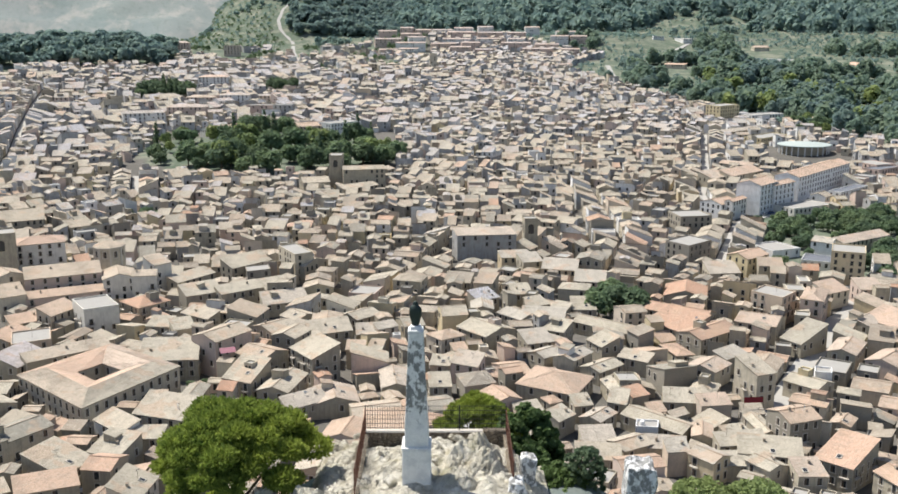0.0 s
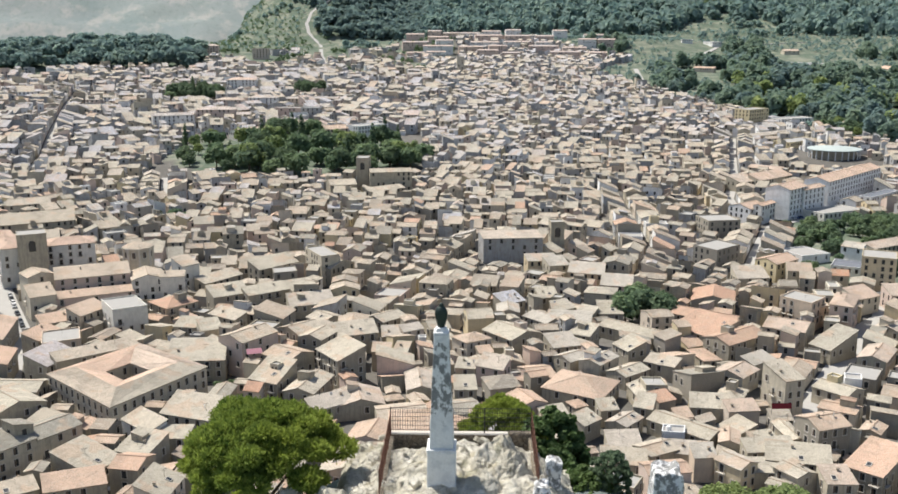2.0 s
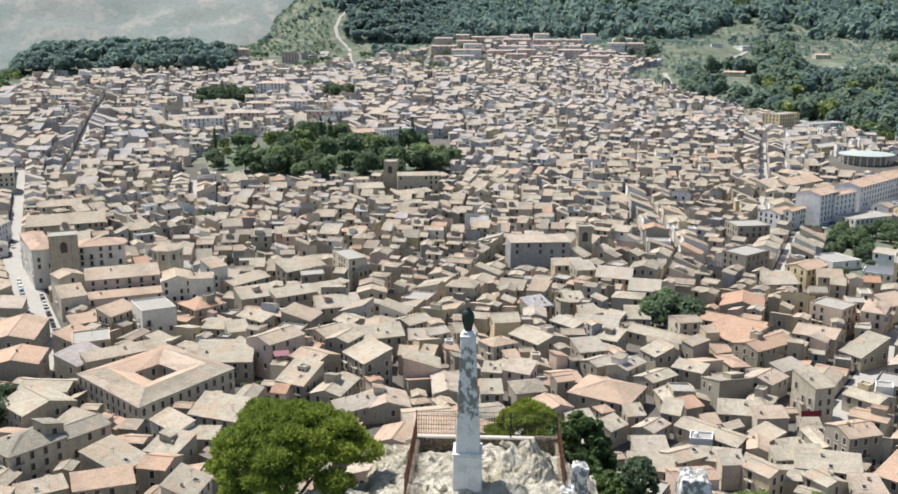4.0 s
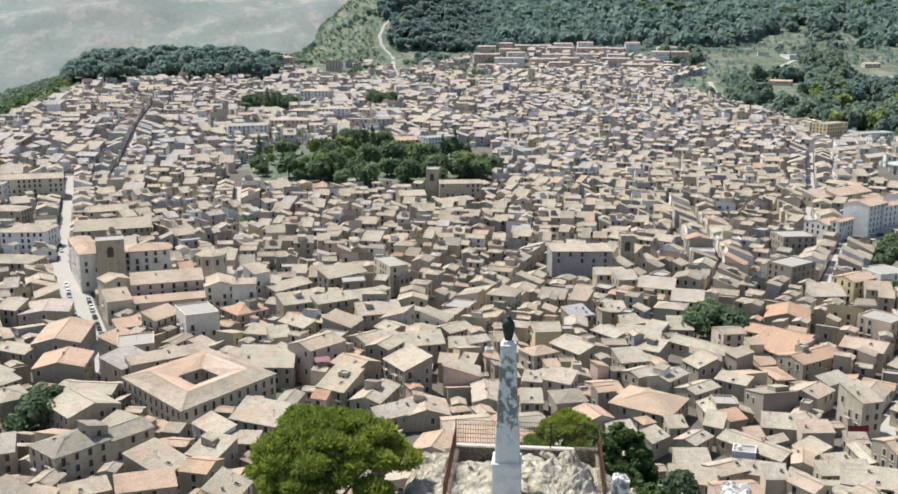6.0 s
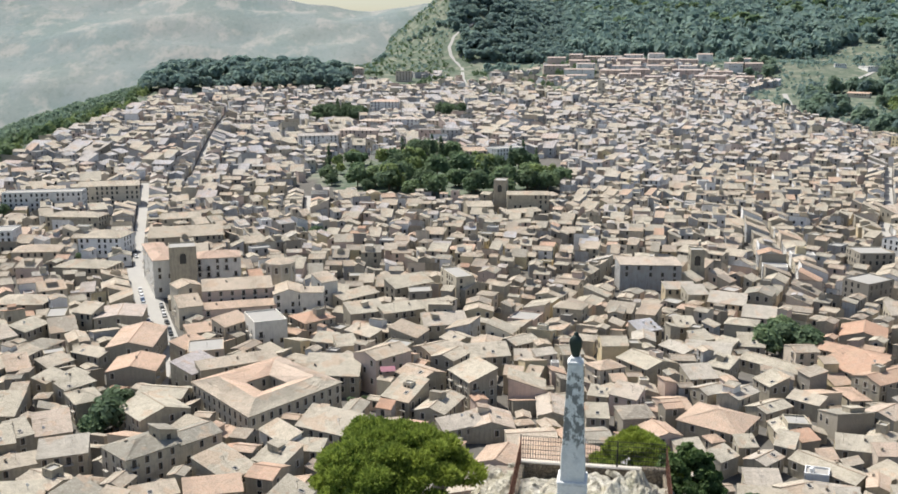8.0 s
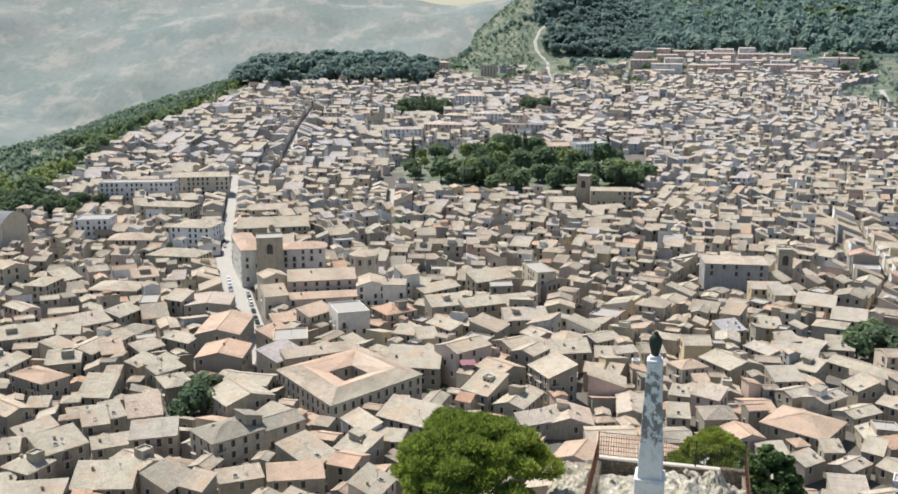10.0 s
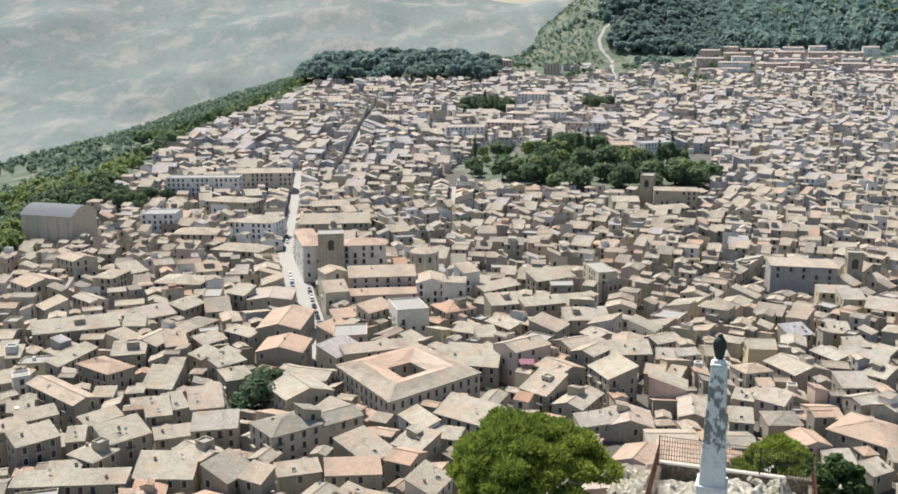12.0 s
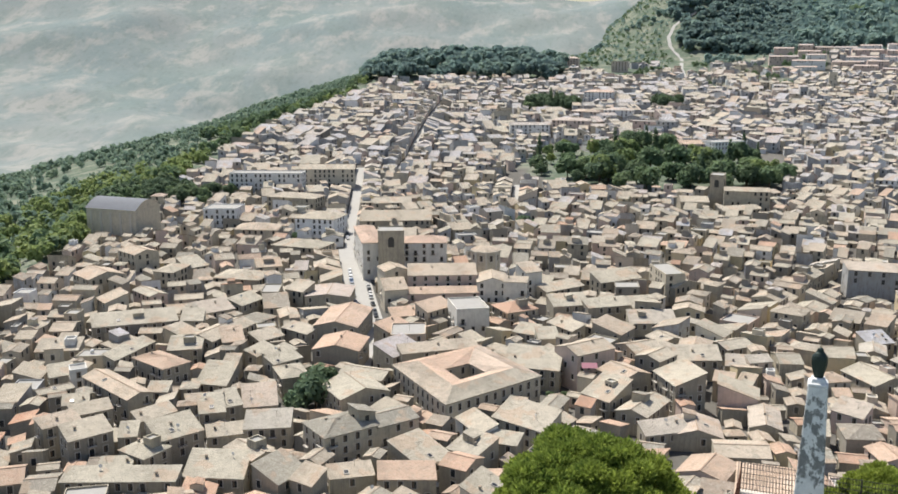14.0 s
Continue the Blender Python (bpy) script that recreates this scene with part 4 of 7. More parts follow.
house(-137.2, 194.0, 14.9, 9.5, 17, 6.1, "mono", (0.00, 0.70, 0.40), detail=2, rng=rng_l, group="old town houses")
house(-140.0, 221.4, 12.4, 7.5, 30, 7.2, "mono", (0.00, 0.90, 0.60), detail=2, rng=rng_l, group="old town houses")
house(-156.0, 259.9, 8.5, 12.2, 46, 7.2, "hip", (0.00, 0.60, 0.45), detail=2, rng=rng_l, group="old town houses")
house(-164.0, 268.6, 11.1, 4.8, 65, 7.2, "mono", (0.00, 0.70, 0.45), detail=2, rng=rng_l, group="old town houses")
house(-92.5, 206.6, 13.7, 5.9, 22, 7.2, "mono", (0.70, 0.70, 0.50), detail=2, rng=rng_l, group="old town houses")
house(-106.3, 204.2, 10.8, 4.8, 35, 6.1, "mono", (0.20, 0.70, 0.50), detail=2, rng=rng_l, group="old town houses")
house(-237.5, 286.1, 29.6, 8.8, 40, 7.1, "mono", (0.00, 0.80, 0.20), detail=2, rng=rng_l, group="old town houses")
house(-220.0, 297.4, 8.2, 8.1, 22, 7.1, "mono", (0.00, 0.80, 0.60), detail=2, rng=rng_l, group="old town houses")
house(-241.8, 253.4, 14.0, 7.2, 31, 6.2, "mono", (0.10, 0.80, 0.40), detail=2, rng=rng_l, group="old town houses")
house(-227.5, 255.5, 12.1, 7.6, 27, 5.3, "flat", (0.00, 0.80, 0.70), detail=2, rng=rng_l, group="old town houses")
house(-216.5, 258.0, 21.7, 4.8, 93, 7.1, "mono", (0.00, 0.70, 0.50), detail=2, rng=rng_l, group="old town houses")
house(-201.7, 268.7, 11.1, 8.0, 31, 7.1, "mono", (0.00, 0.80, 0.50), detail=2, rng=rng_l, group="old town houses")
house(-192.6, 282.0, 7.6, 9.3, 41, 7.1, "mono", (0.50, 0.80, 0.40), detail=2, rng=rng_l, group="old town houses")
house(-199.7, 285.7, 24.6, 11.6, 87, 8.0, "gable", (0.15, 0.70, 0.40), detail=2, rng=rng_l, group="old town houses")
house(-289.1, 327.3, 15.6, 15.7, -24, 10.0, "gable", (0.40, 0.80, 0.62), detail=1, rng=rng_l, group="old town houses")
house(-265.6, 307.4, 10.3, 9.1, -31, 7.1, "mono", (0.30, 0.70, 0.70), detail=1, rng=rng_l, group="old town houses")
house(-258.8, 321.7, 15.1, 7.3, -25, 7.1, "gable", (0.00, 0.80, 0.80), detail=1, rng=rng_l, group="old town houses")
house(-274.8, 357.1, 9.8, 15.7, 4, 6.7, "hip", (0.10, 0.70, 0.60), detail=1, rng=rng_l, group="old town houses")
house(-297.2, 362.4, 15.0, 11.4, -21, 11.0, "gable", (0.30, 0.70, 0.62), detail=1, rng=rng_l, group="old town houses")
house(-241.6, 362.8, 21.3, 15.7, 9, 5.9, "hip", (0.10, 0.70, 0.50), detail=1, rng=rng_l, group="old town houses")
house(-273.3, 369.5, 10.7, 10.4, 66, 5.2, "mono", (0.00, 0.70, 0.45), detail=1, rng=rng_l, group="old town houses")
house(-218.7, 330.0, 14.0, 7.0, 83, 5.3, "mono", (0.00, 0.70, 0.50), detail=2, rng=rng_l, group="old town houses")
house(-223.8, 315.6, 13.3, 8.6, 57, 5.3, "mono", (0.20, 0.90, 0.60), detail=2, rng=rng_l, group="old town houses")
house(-154.3, 289.7, 16.0, 15.6, 104, 7.5, "gable", (0.85, 0.80, 0.25), 0.24, detail=2, rng=rng_l, label="gabled hall with a fresh orange tile roof", name="hall", category="hall", chance=0.2)
house(-168.4, 318.2, 26.0, 16.0, 104, 7.5, "gable", (0.72, 0.90, 0.30), 0.24, detail=2, rng=rng_l, label="long gabled hall with an orange tile roof beside the street", name="hall", category="hall", chance=0.3)
house(-192.5, 352.0, 18.0, 18.0, 110, 6.5, "gable", (0.35, 0.95, 0.40), 0.12, detail=2, rng=rng_l, label="broad hall with a pale pinkish low roof", name="hall", category="hall", chance=0.3)
house(-203.3, 346.3, 9.6, 7.9, -12, 8.0, "mono", (0.10, 0.80, 0.40), detail=1, rng=rng_l, group="old town houses")
house(-215.6, 344.4, 7.3, 13.4, 22, 7.1, "flat", (0.00, 0.80, 0.40), detail=1, rng=rng_l, group="old town houses")
house(-149.4, 320.0, 12.9, 7.0, 75, 5.3, "mono", (0.75, 0.80, 0.50), detail=2, rng=rng_l, group="old town houses")
house(-151.4, 337.6, 13.6, 6.3, 38, 5.3, "mono", (0.70, 0.80, 0.50), detail=2, rng=rng_l, group="old town houses")
house(-133.1, 289.3, 14.8, 9.0, 75, 8.1, "mono", (0.20, 1.00, 0.50), detail=2, rng=rng_l, group="old town houses")
house(-119.9, 292.2, 26.2, 5.1, 39, 9.2, "mono", (0.20, 0.80, 0.35), detail=2, rng=rng_l, group="old town houses")
house(-141.3, 316.1, 12.3, 13.8, 28, 6.2, "flat", (0.10, 0.90, 0.85), detail=2, rng=rng_l, group="old town houses")
house(-141.7, 341.0, 13.8, 7.2, 67, 8.0, "mono", (0.55, 0.80, 0.65), detail=2, rng=rng_l, group="old town houses")
house(-127.6, 339.9, 12.2, 16.0, 32, 11.0, "flat", (0.00, 0.90, 0.94), detail=2, rng=rng_l, label="tall white flat-roofed house with plain walls", chance=0.2)
house(-178.9, 304.3, 13.7, 4.9, -18, 5.3, "mono", (0.10, 0.80, 0.45), detail=2, rng=rng_l, group="old town houses")
house(-185.6, 292.6, 10.7, 6.2, 68, 5.3, "mono", (0.10, 0.80, 0.45), detail=2, rng=rng_l, group="old town houses")
house(-178.8, 278.1, 11.6, 4.9, 88, 5.3, "mono", (0.00, 0.70, 0.45), detail=2, rng=rng_l, group="old town houses")
house(-168.4, 273.6, 12.7, 4.8, 86, 7.2, "mono", (0.00, 0.70, 0.40), detail=2, rng=rng_l, group="old town houses")
house(-96.9, 369.0, 14.8, 8.6, 34, 7.1, "mono", (0.00, 0.80, 0.40), detail=2, rng=rng_l, group="old town houses")
house(-82.7, 372.1, 17.7, 6.3, 37, 7.1, "mono", (0.00, 0.70, 0.40), detail=2, rng=rng_l, group="old town houses")
house(-107.1, 394.3, 20.5, 6.2, 56, 6.2, "mono", (0.10, 0.70, 0.45), detail=1, rng=rng_l, group="old town houses")
house(-63.5, 363.6, 17.4, 8.8, 22, 5.3, "mono", (0.10, 0.90, 0.50), detail=2, rng=rng_l, group="old town houses")
house(-81.4, 404.6, 9.9, 9.5, 22, 7.1, "flat", (0.00, 0.50, 0.25), detail=1, rng=rng_l, group="old town houses")
house(-88.3, 414.7, 21.1, 9.0, 48, 7.1, "mono", (0.00, 0.60, 0.45), detail=1, rng=rng_l, group="old town houses")
house(-66.7, 414.5, 19.5, 8.4, -60, 13.0, "flat", (0.10, 0.60, 0.65), detail=1, rng=rng_l, group="old town houses")
house(-58.6, 410.7, 3.6, 15.4, 148, 8.0, "gable", (0.10, 0.80, 0.40), detail=1, rng=rng_l, group="old town houses")
house(-71.2, 386.5, 11.6, 8.6, 34, 4.4, "mono", (0.00, 0.60, 0.40), detail=2, rng=rng_l, group="old town houses")
house(-114.7, 356.0, 13.5, 13.5, -43, 7.1, "hip", (1.00, 0.60, 0.50), detail=2, rng=rng_l, group="old town houses")
house(-101.4, 330.3, 8.3, 6.3, -7, 6.2, "mono", (0.00, 0.60, 0.45), detail=2, rng=rng_l, group="old town houses")
house(-92.4, 324.8, 7.3, 7.0, 27, 7.1, "mono", (0.00, 0.70, 0.60), detail=2, rng=rng_l, group="old town houses")
house(-89.6, 338.9, 14.0, 5.7, -34, 7.1, "mono", (0.10, 0.80, 0.50), detail=2, rng=rng_l, group="old town houses")
house(-73.6, 302.6, 15.3, 11.4, 54, 12.0, "gable", (0.20, 0.60, 0.80), detail=2, rng=rng_l, group="old town houses")
house(-59.7, 322.0, 11.4, 11.2, 45, 8.0, "gable", (0.10, 0.80, 0.40), detail=2, rng=rng_l, group="old town houses")
house(-52.5, 311.6, 10.6, 9.0, 68, 9.2, "gable", (0.10, 0.70, 0.35), detail=2, rng=rng_l, group="old town houses")
house(-54.3, 340.5, 9.8, 9.9, -44, 6.2, "gable", (0.10, 0.80, 0.50), detail=2, rng=rng_l, group="old town houses")
house(-88.4, 295.7, 17.9, 11.6, 5, 7.2, "mono", (0.00, 0.80, 0.50), detail=2, rng=rng_l, group="old town houses")
house(-59.3, 295.4, 12.0, 11.1, -35, 8.1, "gable", (0.35, 0.80, 0.50), detail=2, rng=rng_l, group="old town houses")
house(-60.7, 278.1, 10.4, 11.7, -26, 7.2, "mono", (0.05, 0.70, 0.35), detail=2, rng=rng_l, group="old town houses")
house(-42.0, 291.5, 14.0, 9.9, -53, 10.0, "mono", (0.05, 0.70, 0.30), detail=2, rng=rng_l, group="old town houses")
house(-49.3, 274.5, 16.4, 9.3, 77, 6.1, "gable", (0.05, 0.80, 0.45), detail=2, rng=rng_l, group="old town houses")
house(-30.3, 303.8, 6.1, 4.9, -4, 6.7, "mono", (0.45, 0.70, 0.40), detail=2, rng=rng_l, group="old town houses")
house(-24.0, 307.2, 4.9, 6.6, -11, 5.2, "mono", (0.00, 0.70, 0.40), detail=2, rng=rng_l, group="old town houses")
house(-32.5, 342.9, 11.7, 9.7, 46, 5.9, "gable", (0.00, 0.80, 0.35), detail=2, rng=rng_l, group="old town houses")
house(-41.2, 321.2, 15.0, 8.1, 22, 7.2, "mono", (0.05, 0.80, 0.45), detail=2, rng=rng_l, group="old town houses")
house(-28.3, 325.0, 7.9, 6.4, 9, 5.2, "mono", (0.05, 0.90, 0.50), detail=2, rng=rng_l, group="old town houses")
house(-22.0, 326.0, 8.0, 3.8, 34, 6.7, "mono", (0.05, 0.90, 0.75), detail=2, rng=rng_l, group="old town houses")
house(-1.1, 317.1, 8.5, 9.6, -52, 6.7, "hip", (0.50, 0.70, 0.72), detail=2, rng=rng_l, group="old town houses")
house(-41.2, 261.7, 13.3, 5.7, 38, 5.1, "mono", (0.10, 0.90, 0.50), detail=2, rng=rng_l, group="old town houses")
house(-33.6, 267.8, 13.2, 13.3, 103, 4.4, "gable", (0.35, 0.90, 0.50), detail=2, rng=rng_l, group="old town houses")
house(-16.6, 282.0, 16.3, 8.4, 97, 4.4, "gable", (0.20, 0.90, 0.50), detail=2, rng=rng_l, group="old town houses")
house(-2.5, 293.5, 6.3, 5.2, -8, 5.2, "mono", (0.00, 0.80, 0.50), detail=2, rng=rng_l, group="old town houses")
house(-2.8, 278.1, 6.6, 6.6, 4, 4.4, "mono", (0.00, 0.60, 0.50), detail=2, rng=rng_l, group="old town houses")
house(-259.5, 465.1, 21.9, 18.0, 8, 10.0, "hip", (0.10, 0.70, 1.00), detail=1, rng=rng_l, label="white palace with dark balcony doors")
house(-347.7, 552.7, 46.6, 13.0, 20, 13.0, "flat", (0.00, 0.70, 0.96), detail=1, rng=rng_l, group="old town houses")
house(-321.7, 584.5, 37.2, 15.7, 22, 12.5, "gable", (0.10, 0.80, 0.70), detail=1, rng=rng_l, group="old town houses")
house(-303.0, 512.2, 31.0, 14.0, 5, 9.0, "hip", (0.10, 0.80, 0.55), detail=1, rng=rng_l, group="old town houses")
house(-286.0, 444.8, 23.1, 15.7, 15, 5.9, "hip", (0.30, 0.80, 0.60), detail=1, rng=rng_l, group="old town houses")
house(-247.4, 424.4, 26.4, 15.7, 3, 5.2, "hip", (0.00, 0.60, 0.40), detail=1, rng=rng_l, group="old town houses")
house(-320.8, 464.4, 18.4, 15.7, 22, 10.0, "flat", (0.00, 0.90, 0.98), detail=1, rng=rng_l, group="old town houses")
house(-226.1, 488.2, 38.6, 11.9, 26, 6.7, "mono", (0.10, 0.50, 0.40), detail=1, rng=rng_l, group="old town houses")
house(-248.8, 532.1, 22.2, 15.7, 31, 6.7, "gable", (0.10, 0.80, 0.60), detail=1, rng=rng_l, group="old town houses")
house(16.4, 450.0, 27.7, 11.0, 6, 11.7, "mono", (0.25, 0.90, 0.02), 0.12, detail=1, rng=rng_l, label="long plain grey stone church with small windows", chance=0.5, step=4.5)
house(38.6, 458.8, 6.4, 6.4, 6, 16.5, "flat", (0.00, 0.50, 0.50), detail=1, rng=rng_l, label="square grey stone bell tower with open arches", name="bell_tower", category="tower", chance=0.0)
house(-71.2, 616.8, 7.9, 12.6, -0, 19.5, "flat", (0.00, 0.50, 0.50), detail=1, rng=rng_l, label="square grey stone bell tower with open arches", name="bell_tower", category="tower", chance=0.0)
house(-53.6, 609.0, 26.0, 11.0, 10, 12.5, "gable", (0.10, 0.60, 0.55), detail=1, rng=rng_l, label="old stone church with a gabled roof", name="church_building", category="church", chance=0.35)
house(-83.5, 602.6, 16.4, 15.7, 15, 5.9, "gable", (0.10, 0.70, 0.50), detail=1, rng=rng_l, group="old town houses")
house(-55.2, 591.3, 26.0, 5.4, 40, 4.4, "mono", (0.10, 0.70, 0.40), detail=1, rng=rng_l, group="old town houses")
house(5.9, 290.5, 9.4, 6.9, -27, 6.7, "mono", (0.20, 0.90, 0.82), detail=2, rng=rng_l, group="old town houses")
house(31.9, 278.2, 18.9, 17.1, -30, 5.2, "hip", (0.65, 0.80, 0.50), detail=2, rng=rng_l, group="old town houses")
house(31.6, 303.2, 9.2, 7.8, 39, 5.2, "gable", (0.00, 0.90, 0.50), detail=2, rng=rng_l, group="old town houses")
house(39.8, 299.3, 11.5, 7.5, 51, 5.9, "gable", (0.00, 0.90, 0.60), detail=2, rng=rng_l, group="old town houses")
house(48.2, 293.0, 11.8, 7.6, 42, 4.4, "gable", (0.00, 0.70, 0.45), detail=2, rng=rng_l, group="old town houses")
house(51.5, 312.0, 9.0, 7.6, -64, 5.9, "mono", (0.00, 0.60, 0.35), detail=2, rng=rng_l, group="old town houses")
house(59.9, 298.2, 10.3, 4.9, -33, 5.2, "mono", (0.10, 0.80, 0.50), detail=2, rng=rng_l, group="old town houses")
house(53.2, 276.3, 6.4, 6.9, -0, 6.7, "flat", (0.10, 0.80, 0.55), detail=2, rng=rng_l, group="old town houses")
house(48.8, 276.7, 9.1, 4.2, -80, 4.4, "mono", (0.00, 0.80, 0.50), detail=2, rng=rng_l, group="old town houses")
house(48.5, 263.1, 5.5, 6.6, -25, 5.2, "mono", (0.00, 0.80, 0.40), detail=2, rng=rng_l, group="old town houses")
house(37.4, 260.7, 5.4, 4.9, 15, 5.2, "mono", (0.00, 0.60, 0.45), detail=2, rng=rng_l, group="old town houses")
house(30.5, 251.4, 7.5, 4.9, 47, 5.2, "mono", (0.00, 0.80, 0.35), detail=2, rng=rng_l, group="old town houses")
house(41.3, 253.6, 9.1, 6.2, 50, 4.4, "gable", (0.10, 0.90, 0.40), detail=2, rng=rng_l, group="old town houses")
house(57.4, 250.3, 19.6, 8.3, -45, 4.4, "gable", (0.00, 0.50, 0.50), detail=2, rng=rng_l, group="old town houses")
house(53.1, 245.1, 5.9, 4.9, -8, 5.2, "flat", (0.00, 0.90, 1.00), detail=2, rng=rng_l, group="old town houses")
house(39.2, 240.3, 8.9, 6.4, 5, 3.7, "mono", (0.10, 0.90, 0.50), detail=2, rng=rng_l, group="old town houses")
house(46.7, 235.7, 9.4, 7.5, 30, 4.4, "gable", (0.10, 0.80, 0.50), detail=2, rng=rng_l, group="old town houses")
house(37.5, 228.5, 11.4, 5.7, -9, 4.4, "mono", (0.05, 0.50, 0.50), detail=2, rng=rng_l, group="old town houses")
house(55.8, 235.6, 10.6, 4.9, -10, 3.7, "mono", (0.10, 0.90, 0.50), detail=2, rng=rng_l, group="old town houses")
house(66.9, 241.2, 9.0, 5.1, 76, 5.2, "gable", (0.50, 0.80, 0.50), detail=2, rng=rng_l, group="old town houses")
house(56.9, 227.5, 5.7, 4.9, 7, 6.7, "mono", (0.00, 0.90, 0.85), detail=2, rng=rng_l, group="old town houses")
house(64.1, 223.5, 7.8, 6.9, -52, 6.7, "gable", (0.10, 0.90, 0.88), detail=2, rng=rng_l, group="old town houses")
house(70.3, 224.5, 8.3, 4.9, -0, 4.4, "mono", (0.00, 0.80, 0.50), detail=2, rng=rng_l, group="old town houses")
house(80.4, 227.9, 15.5, 7.1, -13, 5.9, "mono", (0.00, 0.60, 0.40), detail=2, rng=rng_l, group="old town houses")
house(74.8, 233.4, 13.2, 4.9, 9, 5.9, "mono", (0.00, 0.80, 0.45), detail=2, rng=rng_l, group="old town houses")
house(77.4, 220.5, 7.5, 6.1, -58, 5.9, "gable", (0.00, 0.80, 0.65), detail=2, rng=rng_l, group="old town houses")
house(85.9, 216.4, 7.0, 6.1, -0, 5.9, "mono", (0.40, 0.90, 0.60), detail=2, rng=rng_l, group="old town houses")
house(97.5, 222.7, 9.6, 12.6, -43, 6.7, "mono", (1.00, 0.90, 0.40), detail=2, rng=rng_l, group="old town houses")
house(106.2, 211.5, 9.1, 8.2, -71, 6.7, "gable", (0.80, 0.80, 0.55), detail=2, rng=rng_l, group="old town houses")
house(106.3, 234.5, 7.3, 4.9, 30, 4.4, "flat", (0.00, 0.40, 0.30), detail=2, rng=rng_l, group="old town houses")
house(107.6, 249.7, 7.6, 5.2, 54, 4.4, "gable", (0.45, 0.80, 0.40), detail=2, rng=rng_l, group="old town houses")
house(90.7, 241.0, 9.9, 9.9, 20, 10.0, "gable", (0.50, 0.60, 0.22), detail=2, rng=rng_l, group="old town houses")
house(84.2, 247.2, 12.8, 4.4, -84, 4.4, "gable", (0.00, 0.70, 0.45), detail=2, rng=rng_l, group="old town houses")
house(75.7, 240.9, 7.0, 4.9, 16, 4.4, "mono", (0.00, 0.70, 0.50), detail=2, rng=rng_l, group="old town houses")
house(75.0, 261.0, 9.0, 4.9, 8, 5.2, "mono", (0.50, 0.90, 0.75), detail=2, rng=rng_l, group="old town houses")
house(66.5, 265.7, 9.4, 6.4, -6, 4.4, "mono", (0.00, 0.80, 0.50), detail=2, rng=rng_l, group="old town houses")
house(75.8, 273.9, 7.3, 10.8, -32, 4.4, "hip", (0.05, 0.80, 0.50), detail=2, rng=rng_l, group="old town houses")
house(80.7, 289.4, 10.8, 9.8, 48, 5.9, "gable", (0.40, 0.90, 0.65), detail=2, rng=rng_l, group="old town houses")
house(89.8, 272.0, 6.7, 9.5, 22, 11.0, "mono", (0.05, 0.80, 0.65), detail=2, rng=rng_l, group="old town houses")
house(90.3, 299.3, 11.0, 4.9, 38, 5.9, "mono", (0.00, 0.90, 0.40), detail=2, rng=rng_l, group="old town houses")
house(107.8, 277.0, 11.1, 9.1, -48, 5.2, "gable", (0.00, 0.70, 0.65), detail=2, rng=rng_l, group="old town houses")
house(113.9, 282.1, 4.9, 5.1, -14, 6.7, "flat", (0.00, 0.90, 1.00), detail=2, rng=rng_l, group="old town houses")
house(130.8, 306.7, 15.8, 8.7, 56, 5.9, "gable", (0.40, 0.90, 0.50), detail=2, rng=rng_l, group="old town houses")
house(141.2, 297.7, 15.0, 9.6, 45, 5.2, "gable", (0.50, 0.90, 0.80), detail=2, rng=rng_l, group="old town houses")
house(120.8, 318.6, 8.9, 14.4, -59, 5.2, "mono", (0.00, 0.30, 0.40), detail=2, rng=rng_l, group="old town houses")
house(110.8, 334.3, 14.2, 13.7, -29, 6.7, "gable", (0.50, 0.90, 0.65), detail=2, rng=rng_l, group="old town houses")
house(84.4, 348.5, 25.8, 11.0, -35, 5.8, "gable", (0.80, 0.35, 0.40), detail=2, rng=rng_l, group="old town houses")
house(80.8, 332.7, 17.7, 13.0, -53, 5.6, "mono", (0.80, 0.30, 0.40), detail=2, rng=rng_l, group="old town houses")
house(88.6, 321.4, 19.9, 11.0, 38, 6.7, "gable", (0.70, 0.30, 0.40), detail=2, rng=rng_l, group="old town houses")
house(94.2, 376.3, 17.7, 16.0, 75, 5.2, "gable", (0.85, 0.20, 0.30), detail=2, rng=rng_l, group="old town houses")
house(121.7, 354.4, 12.8, 11.7, -48, 11.0, "flat", (0.30, 0.90, 0.85), detail=2, rng=rng_l, group="old town houses")
house(136.3, 351.9, 7.9, 18.2, -30, 11.0, "hip", (0.55, 0.90, 0.80), detail=2, rng=rng_l, group="old town houses")
house(129.2, 360.9, 7.7, 8.5, -0, 6.7, "flat", (0.30, 0.90, 0.85), detail=2, rng=rng_l, group="old town houses")
house(150.6, 373.4, 12.1, 8.3, 30, 6.7, "mono", (0.60, 0.90, 0.70), detail=1, rng=rng_l, group="old town houses")
house(166.6, 376.9, 9.6, 8.4, -0, 6.7, "mono", (0.40, 0.90, 0.80), detail=1, rng=rng_l, group="old town houses")
house(157.7, 334.3, 16.2, 11.2, -57, 5.9, "mono", (0.70, 0.90, 0.75), detail=2, rng=rng_l, group="old town houses")
house(147.3, 334.9, 10.5, 10.0, 44, 5.9, "gable", (0.20, 0.90, 0.60), detail=2, rng=rng_l, group="old town houses")
